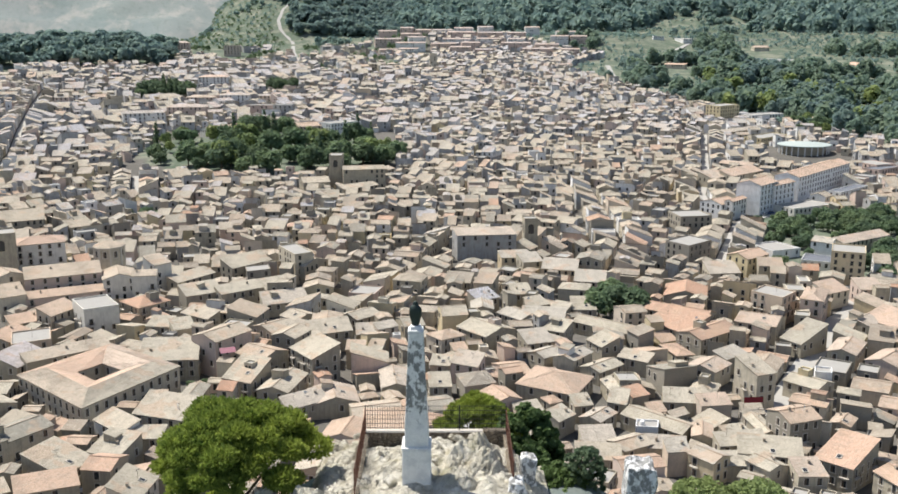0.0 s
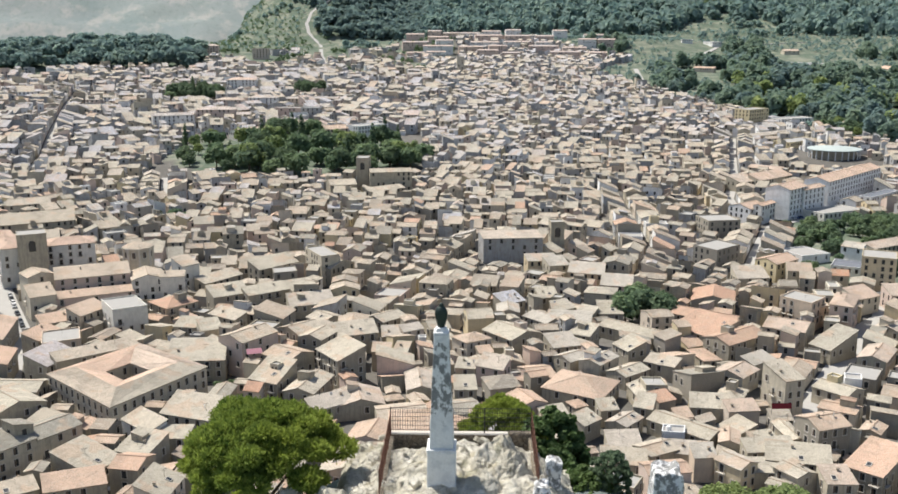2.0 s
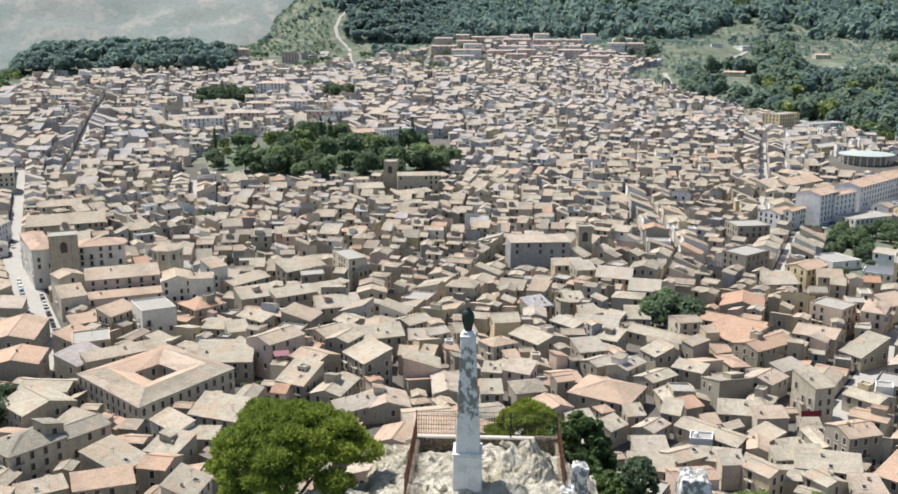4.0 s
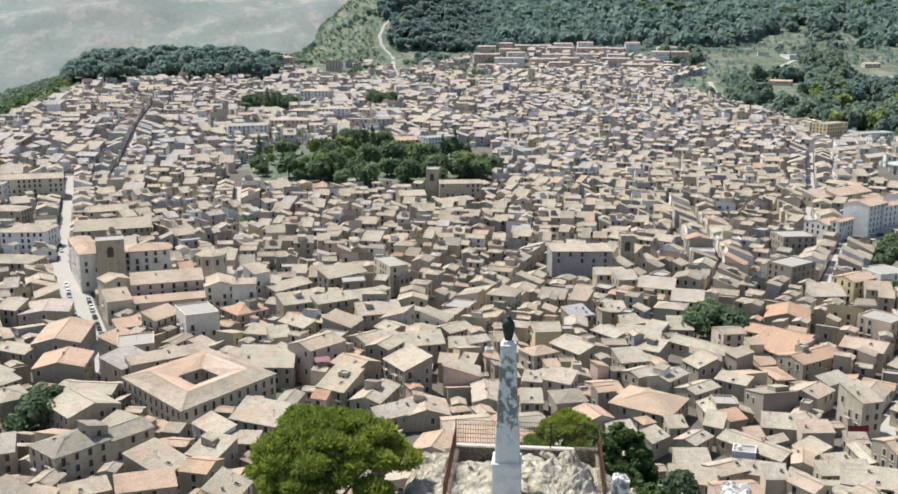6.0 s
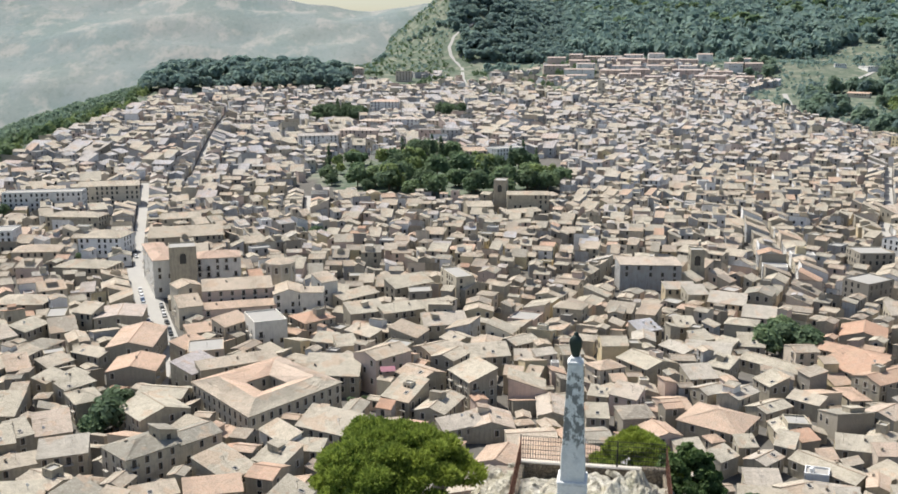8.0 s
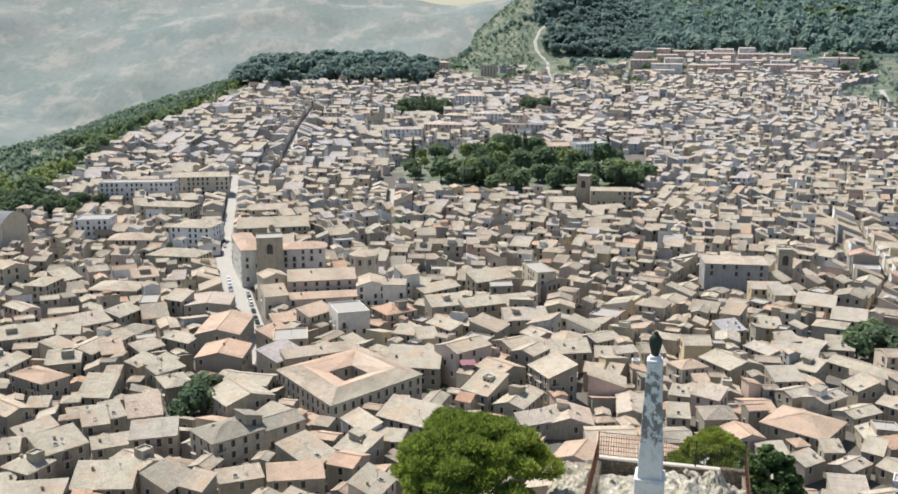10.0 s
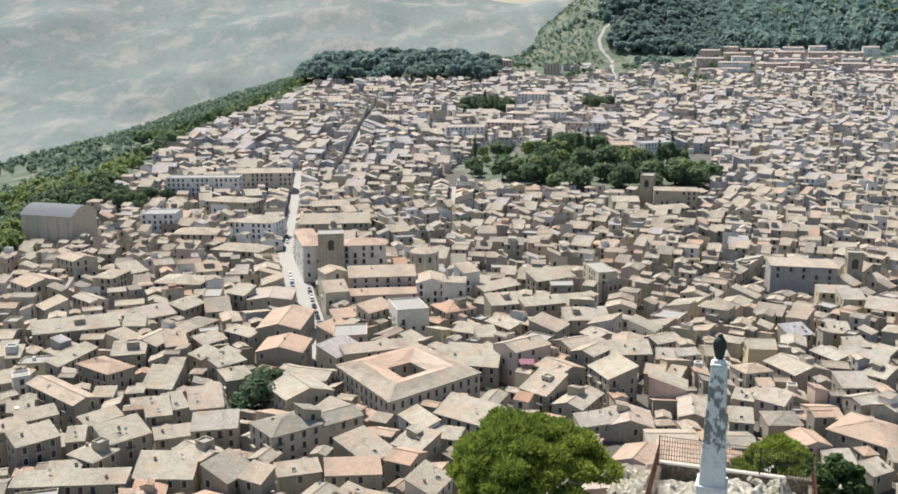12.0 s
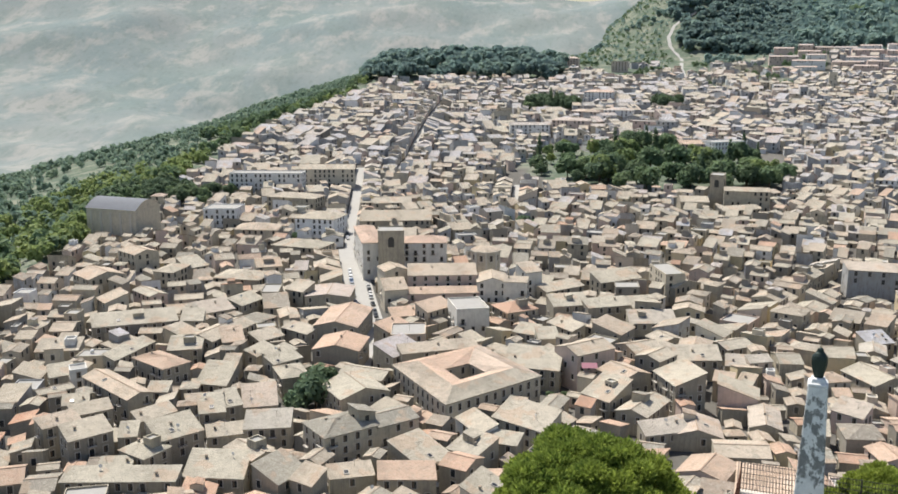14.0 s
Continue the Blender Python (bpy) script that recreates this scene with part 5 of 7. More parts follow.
house(170.7, 407.9, 13.5, 15.0, -22, 14.0, "flat", (0.00, 0.90, 0.88), detail=1, rng=rng_l, label="white modern apartment block", name="apartment_block", category="building", chance=0.95)
house(130.2, 416.1, 15.5, 11.4, 39, 10.0, "gable", (0.75, 0.80, 0.90), detail=1, rng=rng_l, group="old town houses")
house(116.9, 407.9, 13.8, 9.7, 8, 5.2, "mono", (0.10, 0.90, 0.60), detail=1, rng=rng_l, group="old town houses")
house(29.5, 430.5, 13.7, 6.0, 9, 5.9, "mono", (0.05, 0.90, 0.88), detail=1, rng=rng_l, group="old town houses")
house(35.8, 423.9, 9.3, 7.9, 14, 5.9, "mono", (0.00, 0.90, 0.60), detail=1, rng=rng_l, group="old town houses")
house(48.1, 411.5, 15.4, 9.0, -15, 5.9, "mono", (0.05, 0.90, 0.88), detail=1, rng=rng_l, group="old town houses")
house(59.1, 397.1, 13.0, 9.1, -12, 4.4, "mono", (0.00, 0.90, 0.80), detail=1, rng=rng_l, group="old town houses")
house(56.3, 335.4, 22.9, 9.7, -40, 4.4, "gable", (0.00, 0.50, 0.50), detail=2, rng=rng_l, group="old town houses")
house(50.5, 354.9, 9.1, 8.6, -0, 5.2, "mono", (0.00, 0.50, 0.30), detail=2, rng=rng_l, group="old town houses")
house(12.4, 354.2, 11.8, 8.1, 90, 5.9, "gable", (0.00, 0.90, 0.40), detail=2, rng=rng_l, group="old town houses")
house(13.2, 365.5, 10.1, 7.5, 35, 5.9, "mono", (0.00, 1.00, 0.40), detail=2, rng=rng_l, group="old town houses")
house(13.0, 326.5, 15.4, 13.7, -50, 5.9, "gable", (0.00, 0.60, 0.50), detail=2, rng=rng_l, group="old town houses")
house(28.3, 375.5, 7.8, 7.5, 6, 5.2, "mono", (0.00, 0.70, 0.35), detail=2, rng=rng_l, group="old town houses")
house(33.2, 359.0, 7.8, 6.3, 31, 5.2, "mono", (0.00, 0.80, 0.40), detail=2, rng=rng_l, group="old town houses")
house(41.5, 351.6, 7.0, 6.4, -34, 5.2, "mono", (0.00, 0.80, 0.40), detail=2, rng=rng_l, group="old town houses")
house(34.3, 342.6, 16.0, 7.7, -8, 5.2, "mono", (0.00, 0.90, 0.50), detail=2, rng=rng_l, group="old town houses")
house(38.1, 328.5, 7.9, 7.6, -26, 5.2, "mono", (0.00, 0.70, 0.40), detail=2, rng=rng_l, group="old town houses")
house(29.4, 316.4, 9.9, 7.9, 18, 5.2, "mono", (0.05, 0.90, 0.40), detail=2, rng=rng_l, group="old town houses")
house(23.6, 343.9, 12.5, 4.5, -49, 5.2, "mono", (0.00, 0.90, 0.40), detail=2, rng=rng_l, group="old town houses")
house(171.8, 541.0, 20.7, 14.3, 47, 16.5, "gable", (0.70, 0.90, 1.00), detail=1, rng=rng_l, label="white modern apartment block", name="apartment_block", category="building", chance=0.95, sides="fbr", step=3.8)
house(186.3, 548.3, 22.0, 7.6, 42, 14.5, "gable", (0.70, 0.90, 1.00), detail=1, rng=rng_l, label="white modern apartment block", name="apartment_block", category="building", chance=0.95, sides="fbr", step=3.8)
house(221.7, 592.2, 78.0, 14.4, 48, 14.0, "gable", (0.75, 0.90, 1.00), detail=1, rng=rng_l, label="white modern apartment block", name="apartment_block", category="building", chance=0.95, sides="fbr", step=3.8)
house(197.3, 539.4, 29.7, 15.7, 27, 3.7, "flat", (0.00, 0.90, 0.94), detail=1, rng=rng_l, group="old town houses")
house(235.0, 570.9, 34.8, 7.8, 43, 5.9, "metal", (0.00, 0.50, 0.98), detail=1, rng=rng_l, group="old town houses")
house(281.0, 646.3, 20.5, 15.7, -64, 5.2, "flat", (0.00, 0.90, 0.82), detail=1, rng=rng_l, group="old town houses")
house(280.1, 630.7, 24.9, 10.8, 36, 5.2, "metal", (0.00, 0.90, 0.82), detail=1, rng=rng_l, group="old town houses")
house(236.0, 853.4, 26.5, 15.0, 38, 14.0, "flat", (0.00, 0.30, 0.90), detail=1, rng=rng_l, label="white modern apartment block", name="apartment_block", category="building", chance=0.95)
house(236.3, 782.9, 64.4, 4.9, 39, 5.0, "mono", (0.10, 0.90, 0.90), detail=1, rng=rng_l, group="old town houses")
house(245.2, 758.9, 39.4, 15.7, 41, 4.0, "flat", (0.00, 0.90, 0.90), detail=1, rng=rng_l, group="old town houses")
house(269.5, 852.4, 35.5, 15.7, 25, 5.9, "flat", (0.00, 0.90, 0.97), detail=1, rng=rng_l, group="old town houses")
house(298.1, 826.8, 38.6, 4.9, 14, 5.0, "mono", (0.40, 0.90, 0.75), detail=1, rng=rng_l, group="old town houses")
house(153.3, 451.2, 16.1, 15.7, -63, 3.7, "flat", (0.00, 0.90, 0.97), detail=1, rng=rng_l, group="old town houses")
house(176.6, 451.9, 9.9, 4.9, -40, 5.9, "mono", (0.00, 0.90, 1.00), detail=1, rng=rng_l, group="old town houses")
house(198.0, 459.5, 35.4, 5.8, 32, 5.2, "mono", (0.35, 0.90, 0.65), detail=1, rng=rng_l, group="old town houses")
house(148.3, 531.1, 15.5, 14.0, 41, 8.0, "gable", (0.70, 0.90, 0.98), detail=1, rng=rng_l, group="old town houses")
house(156.2, 527.2, 16.5, 5.2, 48, 10.0, "gable", (0.85, 0.90, 0.95), detail=1, rng=rng_l, group="old town houses")
house(166.4, 611.9, 16.4, 10.7, 34, 6.0, "mono", (0.30, 0.90, 0.60), detail=1, rng=rng_l, group="old town houses")
house(186.6, 621.4, 36.0, 9.2, 41, 6.0, "mono", (0.60, 0.90, 0.60), detail=1, rng=rng_l, group="old town houses")
house(192.1, 652.1, 22.2, 4.9, -37, 5.0, "mono", (0.50, 0.90, 0.60), detail=1, rng=rng_l, group="old town houses")
house(124.3, 497.6, 17.0, 15.7, 10, 9.0, "flat", (0.00, 0.90, 0.25), detail=1, rng=rng_l, group="old town houses")
house(110.0, 439.4, 17.7, 13.6, 42, 10.0, "flat", (0.00, 0.30, 0.10), detail=1, rng=rng_l, group="old town houses")
house(281.9, 1243.4, 27.3, 4.9, -33, 5.0, "mono", (0.80, 0.90, 0.75), detail=1, rng=rng_l, group="old town houses")
house(492.3, 1187.3, 82.8, 15.7, -95, 6.0, "gable", (0.90, 0.90, 0.60), detail=1, rng=rng_l, group="old town houses")
house(448.7, 1447.2, 21.1, 15.7, -0, 5.0, "gable", (0.50, 0.90, 0.70), detail=1, rng=rng_l, group="old town houses")
house(428.6, 1294.7, 61.1, 15.7, -56, 3.0, "flat", (0.00, 0.90, 0.97), detail=1, rng=rng_l, group="old town houses")
house(324.4, 1560.4, 16.5, 15.7, -0, 5.0, "flat", (0.00, 0.90, 0.97), detail=1, rng=rng_l, group="old town houses")
house(362.2, 1551.7, 37.7, 15.7, -81, 5.0, "flat", (0.00, 0.90, 0.97), detail=1, rng=rng_l, group="old town houses")
house(165.8, 428.9, 12.6, 13.3, -26, 4.0, "metal", (0.00, 0.90, 0.98), detail=1, rng=rng_l, group="old town houses")
house(-179.9, 790.3, 38.4, 15.7, 49, 6.0, "gable", (0.50, 0.90, 0.94), detail=1, rng=rng_l, group="old town houses")
house(-89.4, 805.3, 30.5, 15.7, 43, 9.0, "flat", (0.30, 0.90, 0.98), detail=1, rng=rng_l, group="old town houses")
house(-113.4, 801.4, 25.3, 15.7, 28, 7.0, "gable", (0.60, 0.80, 0.82), detail=1, rng=rng_l, group="old town houses")


def far_terraces():
    """Long pinkish-roofed terraces of flats on the far edge of the town."""
    rng = random.Random(8)
    for k in range(5):
        r = 1405 + 34 * k
        az = 3.5 - 1.3 * (k % 2)
        while az > -9.5 + 0.9 * k:
            w = rng.uniform(20, 44)
            x, y = -r * math.sin(radians(az)), r * math.cos(radians(az))
            if is_free(x, y, w, 11, -az * 0.5):
                # roof tint 1.0 picks the haze-cooled tile colour
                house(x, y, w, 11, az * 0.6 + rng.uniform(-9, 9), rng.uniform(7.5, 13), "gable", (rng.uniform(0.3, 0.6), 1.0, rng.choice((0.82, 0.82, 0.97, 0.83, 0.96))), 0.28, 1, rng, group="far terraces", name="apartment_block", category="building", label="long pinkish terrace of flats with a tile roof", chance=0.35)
            az -= math.degrees((w + rng.uniform(1, 5)) / r)


for x, y, w, d, rot, h, roof, tint, label in (
        (-251, 1060, 31, 14, 4, 13.0, "hip", (0.70, 0.95, 0.97), "large white school block with an orange hipped roof"),
        (-236, 944, 27, 12, -4, 8.5, "hip", (0.35, 0.90, 0.83), "pinkish villa with a broad hipped tile roof"),
        (-206, 955, 28, 12, 3, 9.5, "hip", (0.20, 0.95, 0.98), "white villa with a hipped tile roof and tall windows"),
        (-159, 961, 50, 10, 2, 8.5, "gable", (0.15, 0.95, 0.72), "long tan terrace under one tile roof"),
        (-168, 884, 24, 12, -3, 10.5, "flat", (0.00, 0.90, 0.82), "reddish block of flats with a flat roof"),
        (-147, 880, 17, 12, -3, 11.5, "flat", (0.00, 0.90, 0.00), "grey block of flats with a flat roof"),
        (-228, 863, 34, 14, 5, 11.5, "hip", (0.35, 0.95, 0.80), "pinkish palace with a hipped tile roof"),
        (-256, 826, 34, 12, 24, 11.5, "gable", (0.15, 0.95, 0.96), "pale block of flats with rows of balconies"),
        (-377, 1366, 46, 14, 8, 11.5, "hip", (0.40, 0.95, 0.83), "pinkish school building at the edge of the pines"),
        (-301, 1390, 22, 14, 6, 14.0, "flat", (0.00, 0.90, 0.78), "tall brownish block of flats at the town's edge"),
        (-20, 1236, 9, 9, 4, 21.0, "flat", (0.00, 0.90, 0.70), "square tan church tower in the far quarter")):
    house(x, y, w, d, rot, h, roof, tint, detail=1, rng=rng_l, label=label, name="tower_building" if "tower" in label else "large_building", category="tower" if "tower" in label else "building", chance=0.85, step=3.6)
far_terraces()
for tower in [o for o in scene.objects if o.name.startswith("bell_tower")]:
    size = tower.dimensions
    arches(tower, size.x, size.y, max(v.co.z for v in tower.data.vertices))


def car_meshes():
    body, glass, wheel = Geo(), Geo(), Geo()
    prof = ((-2.05, 0.35), (-2.1, 0.75), (-1.2, 0.88), (1.75, 0.92), (2.05, 0.7), (2.05, 0.35))
    for s in (-0.82, 0.82):
        body.face([(x, s, z) for x, z in prof][:: 1 if s < 0 else -1], 0)
    for (x0, z0), (x1, z1) in zip(prof, prof[1:] + prof[:1]):
        body.face([(x0, -0.82, z0), (x0, 0.82, z0), (x1, 0.82, z1), (x1, -0.82, z1)], 0)
    body.box(-0.75, -0.64, 1.36, 1.1, 0.64, 1.42, 0)
    p = [(-1.25, -0.74, 0.88), (1.6, -0.74, 0.9), (1.6, 0.74, 0.9), (-1.25, 0.74, 0.88), (-0.75, -0.63, 1.37), (1.1, -0.63, 1.37), (1.1, 0.63, 1.37), (-0.75, 0.63, 1.37)]
    for q in ((0, 1, 5, 4), (1, 2, 6, 5), (2, 3, 7, 6), (3, 0, 4, 7)):
        glass.face([p[i] for i in q], 0)
    n = 12
    for s in (-0.1, 0.1):
        wheel.face([(0.32 * math.cos(6.2832 * i / n), s, 0.32 * math.sin(6.2832 * i / n)) for i in range(n)][:: 1 if s < 0 else -1])
    for i in range(n):
        a, b = 6.2832 * i / n, 6.2832 * (i + 1) / n
        wheel.face([(0.32 * math.cos(a), -0.1, 0.32 * math.sin(a)), (0.32 * math.cos(b), -0.1, 0.32 * math.sin(b)), (0.32 * math.cos(b), 0.1, 0.32 * math.sin(b)), (0.32 * math.cos(a), 0.1, 0.32 * math.sin(a))])
    return body, mesh_of("car_glass", glass, [PANE]), mesh_of("wheel", wheel, [IRON])


CAR_BODY, CAR_GLASS, WHEEL = car_meshes()
PAINTS = {name: material(name + "_car_paint", plain(c, 0.1), 0.3, 0.2, 0.5) for name, c in (("white", (0.75, 0.75, 0.75)), ("dark", (0.05, 0.055, 0.06)), ("silver", (0.45, 0.46, 0.47)), ("blue", (0.08, 0.14, 0.28)), ("red", (0.4, 0.05, 0.04)))}
CAR_MESH = {k: mesh_of("car_body", CAR_BODY, [m]) for k, m in PAINTS.items()}


def car(x, y, rot, paint):
    ob = new("car", None)
    ob.matrix_world = pose(x, y, road_top(x, y), 0, 0, rot)
    tagged(ob, paint + " car parked along the pale street", "car", "parked cars")
    part("body", CAR_MESH[paint], ob)
    part("window_glass", CAR_GLASS, ob)
    for px in (-1.3, 1.3):
        for py in (-0.76, 0.76):
            part("wheel", WHEEL, ob).matrix_local = pose(px, py, 0.32)


def road_top(x, y):
    return ground(x, y) + 0.35


rng_c = random.Random(3)
for px, py, dx, dy, n in ((-179.5, 350, -0.5, 0.86, 12), (-168.5, 345, -0.5, 0.86, 9), (-238.5, 455, -0.48, 0.88, 8), (141, 339, 0.5, 0.86, 3), (164, 524, 0.83, 0.55, 4), (203, 558, 0.66, 0.75, 5)):
    for i in range(n):
        if rng_c.random() < 0.72:
            car(px + dx * 5.6 * i, py + dy * 5.6 * i, math.degrees(math.atan2(dy, dx)) + rng_c.uniform(-4, 4), rng_c.choice(("white", "white", "dark", "silver", "white", "dark", "dark", "silver", "blue")))


def sheet(name, x, y, z, w, d, rot, drop, colour, label, category):
    """A sloping sheet on two posts: an awning or a coloured screen."""
    m = material(name + "_cloth", plain(colour, 0.2, 1.5), 0.7)
    ob = new(name, None)
    ob.matrix_world = pose(x, y, z, 0, 0, rot)
    tagged(ob, label, category)
    g = Geo()
    g.slope((-w / 2, -d, -drop), (w / 2, -d, -drop), (w / 2, 0, 0), (-w / 2, 0, 0))
    g.face([(-w / 2, 0, -0.06), (w / 2, 0, -0.06), (w / 2, -d, -drop - 0.06), (-w / 2, -d, -drop - 0.06)])
    part("sheet", mesh_of("sheet", g, [m]), ob)
    for s in (-1, 1):
        g = Geo()
        g.box(s * w / 2 - 0.04, -d, -drop - 2.6, s * w / 2 + 0.04, -d + 0.08, -drop)
        part("post", mesh_of("post", g, [IRON]), ob)


def awning_and_screen():
    sheet("awning", *AWNING, 4.8, 2.6, 20, 0.9, (0.29, 0.13, 0.16), "magenta awning over a balcony", "awning")
    sheet("roof_screen", *SCREEN, 5.6, 0.3, 4, 1.5, (0.20, 0.02, 0.03), "dark red screen on a roof terrace", "screen")


AWNING, SCREEN = (-69.6, 292.5, 10.6), (85.1, 257.3, 8.2)
awning_and_screen()


def pavilion(x, y, r, h):
    """A low round hall with a pale shallow roof on slim columns."""
    ob = new("round_pavilion", None)
    ob.location = (x, y, ground(x, y))
    tagged(ob, "low round pavilion with a pale green roof on columns", "pavilion")
    n = 24
    ring = lambda q, z: [(q * math.cos(6.2832 * i / n), q * 0.9 * math.sin(6.2832 * i / n), z) for i in range(n)]
    for name, rows, mat in (("roof", ((r, h), (r, h + 0.7), (r * 0.55, h + 1.6), (0.2, h + 2.4)), PALE_GREEN), ("drum", ((r * 0.78, -4), (r * 0.78, h)), WALL)):
        g = Geo()
        for (q0, z0), (q1, z1) in zip(rows, rows[1:]):
            a, b = ring(q0, z0), ring(q1, z1)
            for i in range(n):
                g.face([a[i], a[(i + 1) % n], b[(i + 1) % n], b[i]], 0, (0, 0.5, 0.5))
        part(name, mesh_of(name, g, [mat]), ob)
    g = Geo()
    g.box(-0.3, -0.3, -4, 0.3, 0.3, h)
    me = mesh_of("column", g, [WHITE])
    for px, py, _ in ring(r * 0.93, 0):
        part("column", me, ob).location = (px, py, 0)


PALE_GREEN = material("pale_green_roofing", plain((0.38, 0.43, 0.41), 0.25, 0.3), 0.8)
claim(252, 694, 52, 66, 0)
pavilion(258, 712, 19.0, 5.5)


# ---------------------------------------------------------------- the dense old town
def simple_windows():
    near, far = Geo(), Geo()
    near.box(-0.78, -0.10, -1.1, 0.78, 0.02, 1.1, 2, bottom=True)
    near.face([(-0.6, -0.12, -0.96), (0.6, -0.12, -0.96), (0.6, -0.12, 0.95), (-0.6, -0.12, 0.95)], 1)
    far.face([(-0.6, -0.05, -0.95), (0.6, -0.05, -0.95), (0.6, -0.05, 0.9), (-0.6, -0.05, 0.9)], 1)
    return near, far


NEAR_PANE, FAR_PANE = simple_windows()


def fill_town():
    rng = random.Random(11)
    seeds = []
    for _ in range(4200):
        x, y = rng.uniform(-660, 400), rng.uniform(150, 1540)
        if in_town(x, y) and all(math.hypot(x - s[0], y - s[1]) > 78 for s in seeds):
            seeds.append((x, y, rng.uniform(-28, 28) + (18 if x < -120 else -12)))
    far = {}

    def put(x, y, w, d, rot, k, low=False):
        r = math.hypot(x, y)
        az = math.degrees(math.atan2(-x, y))
        if not (-31 < az < 51):
            return
        h = rng.choice((3.4, 4.2, 4.8, 5.6, 6.4, 7.2, 8.6) if r > 330 else (3.2, 4.0, 4.6, 5.2, 5.8, 6.6, 7.6) if x < -40 else (2.6, 3.0, 3.4, 3.8, 4.4, 5.0, 6.0)) * rng.uniform(0.93, 1.07)
        if r > 430:
            h = rng.choice((4.0, 4.6, 5.0, 5.4, 6.0, 6.8)) * rng.uniform(0.94, 1.06) * (1.0 + 0.22 * smooth(640, 900, r))
        if -225 < x < -90 and 300 < y < 430:
            h = min(h, 4.6)
        if -12 < x < 48 and 398 < y < 446:
            h = min(h, 4.2)
        if low:
            h = rng.uniform(2.2, 3.4)
        roof = rng.choices(("gable", "mono", "hip", "flat"), (46, 40, 8, 6))[0]
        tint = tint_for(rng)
        # half the lighter near walls darkened: alley shade put into the tint
        if r < 330 and tint[2] > 0.4 and rng.random() < 0.5:
            tint = (tint[0], tint[1], rng.uniform(0.1, 0.4))
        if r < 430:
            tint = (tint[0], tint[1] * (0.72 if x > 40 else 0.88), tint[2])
        if x > -30 and r < 420 and rng.random() < 0.4:
            tint = (rng.choice((tint[0], 0.3, 0.6, 0.75)), rng.uniform(0.25, 0.85), rng.choice((0.45, 0.55, 0.68, 0.8, 0.83, 0.89)))
        if r > 330 and tint[0] > 0.5 and rng.random() < 0.65:
            tint = (0.12, tint[1], tint[2])
        if r > 420 and rng.random() < 0.38:
            tint = (tint[0], tint[1], rng.choice((0.66, 0.7, 0.74, 0.8, 0.84, 0.9, 0.96, 0.98)))
        if r > 460:  # outer quarters: distance haze put into paler, cooler plaster and roofs
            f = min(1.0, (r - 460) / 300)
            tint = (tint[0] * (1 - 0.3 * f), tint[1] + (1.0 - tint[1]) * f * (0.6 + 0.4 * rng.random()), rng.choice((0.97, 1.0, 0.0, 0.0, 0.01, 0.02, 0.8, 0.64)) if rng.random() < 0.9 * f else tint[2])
        if x > 50 and 400 < r < 760:  # darker roof tones in the eastern quarter
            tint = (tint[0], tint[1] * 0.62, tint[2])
        if -95 < x < -25 and 560 < y < 597:
            h = min(h, 4.2)
        pitch = rng.uniform(0.2, 0.33) if r < 430 else rng.uniform(0.28, 0.42)
        if d > w * 1.25 and rng.random() < 0.7:
            w, d, rot = d, w, rot + 90
        else:
            rot += rng.choice((0, 180)) if r < 430 else rng.choice((0, 0, 0, 180))
        if r < 224 and -27 < az < 47 and not low:
            house(x, y, w, d, rot, h, roof, tint, pitch, detail=2, rng=rng, group="old town houses", chance=0.75)
            return
        claim(x, y, w, d, rot)
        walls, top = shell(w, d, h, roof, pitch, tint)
        lean = rng.uniform(-0.11, 0.11)
        skew(walls, lean)
        skew(top, lean)
        for px, py, pz, turn, _ in window_spots(w, d, h, rng, 0.55, "fbrl", 3.4):
            walls.add(NEAR_PANE if r < 480 else FAR_PANE, pose(px, py, pz, 0, 0, turn))
        if rng.random() < 0.2 and min(w, d) > 5.2:
            rw, rt = shell(w * 0.4, d * 0.42, 2.2, rng.choice(("mono", "gable", "flat")), 0.22, (tint[0], rng.random(), rng.random()), 0.2, 2.0)
            at = pose(rng.uniform(-0.22, 0.22) * w, rng.uniform(-0.1, 0.2) * d, h + 0.25 * pitch * d)
            walls.add(rw, at)
            top.add(rt, at)
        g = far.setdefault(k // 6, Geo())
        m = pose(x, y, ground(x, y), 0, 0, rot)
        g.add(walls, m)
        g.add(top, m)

    arr = np.array([(s[0], s[1]) for s in seeds])
    # rows along the streets
    for pts, width in WAYS:
        for (x0, y0), (x1, y1) in zip(pts, pts[1:]):
            length = math.hypot(x1 - x0, y1 - y0)
            rot = math.degrees(math.atan2(y1 - y0, x1 - x0))
            tx, ty = (x1 - x0) / length, (y1 - y0) / length
            for side in (-1, 1):
                s = 0.0
                while s < length - 3:
                    w, d = rng.choice((7.0, 8.5, 10.0, 12.0)), rng.uniform(9, 12)
                    off = side * (width / 2 + d / 2 + 0.9)
                    x, y = x0 + tx * (s + w / 2) - ty * off, y0 + ty * (s + w / 2) + tx * off
                    if in_town(x, y) and is_free(x, y, w, d, rot):
                        put(x, y, w, d, rot, int(np.argmin(np.hypot(arr[:, 0] - x, arr[:, 1] - y))))
                        s += w + 0.1
                    else:
                        s += 1.5
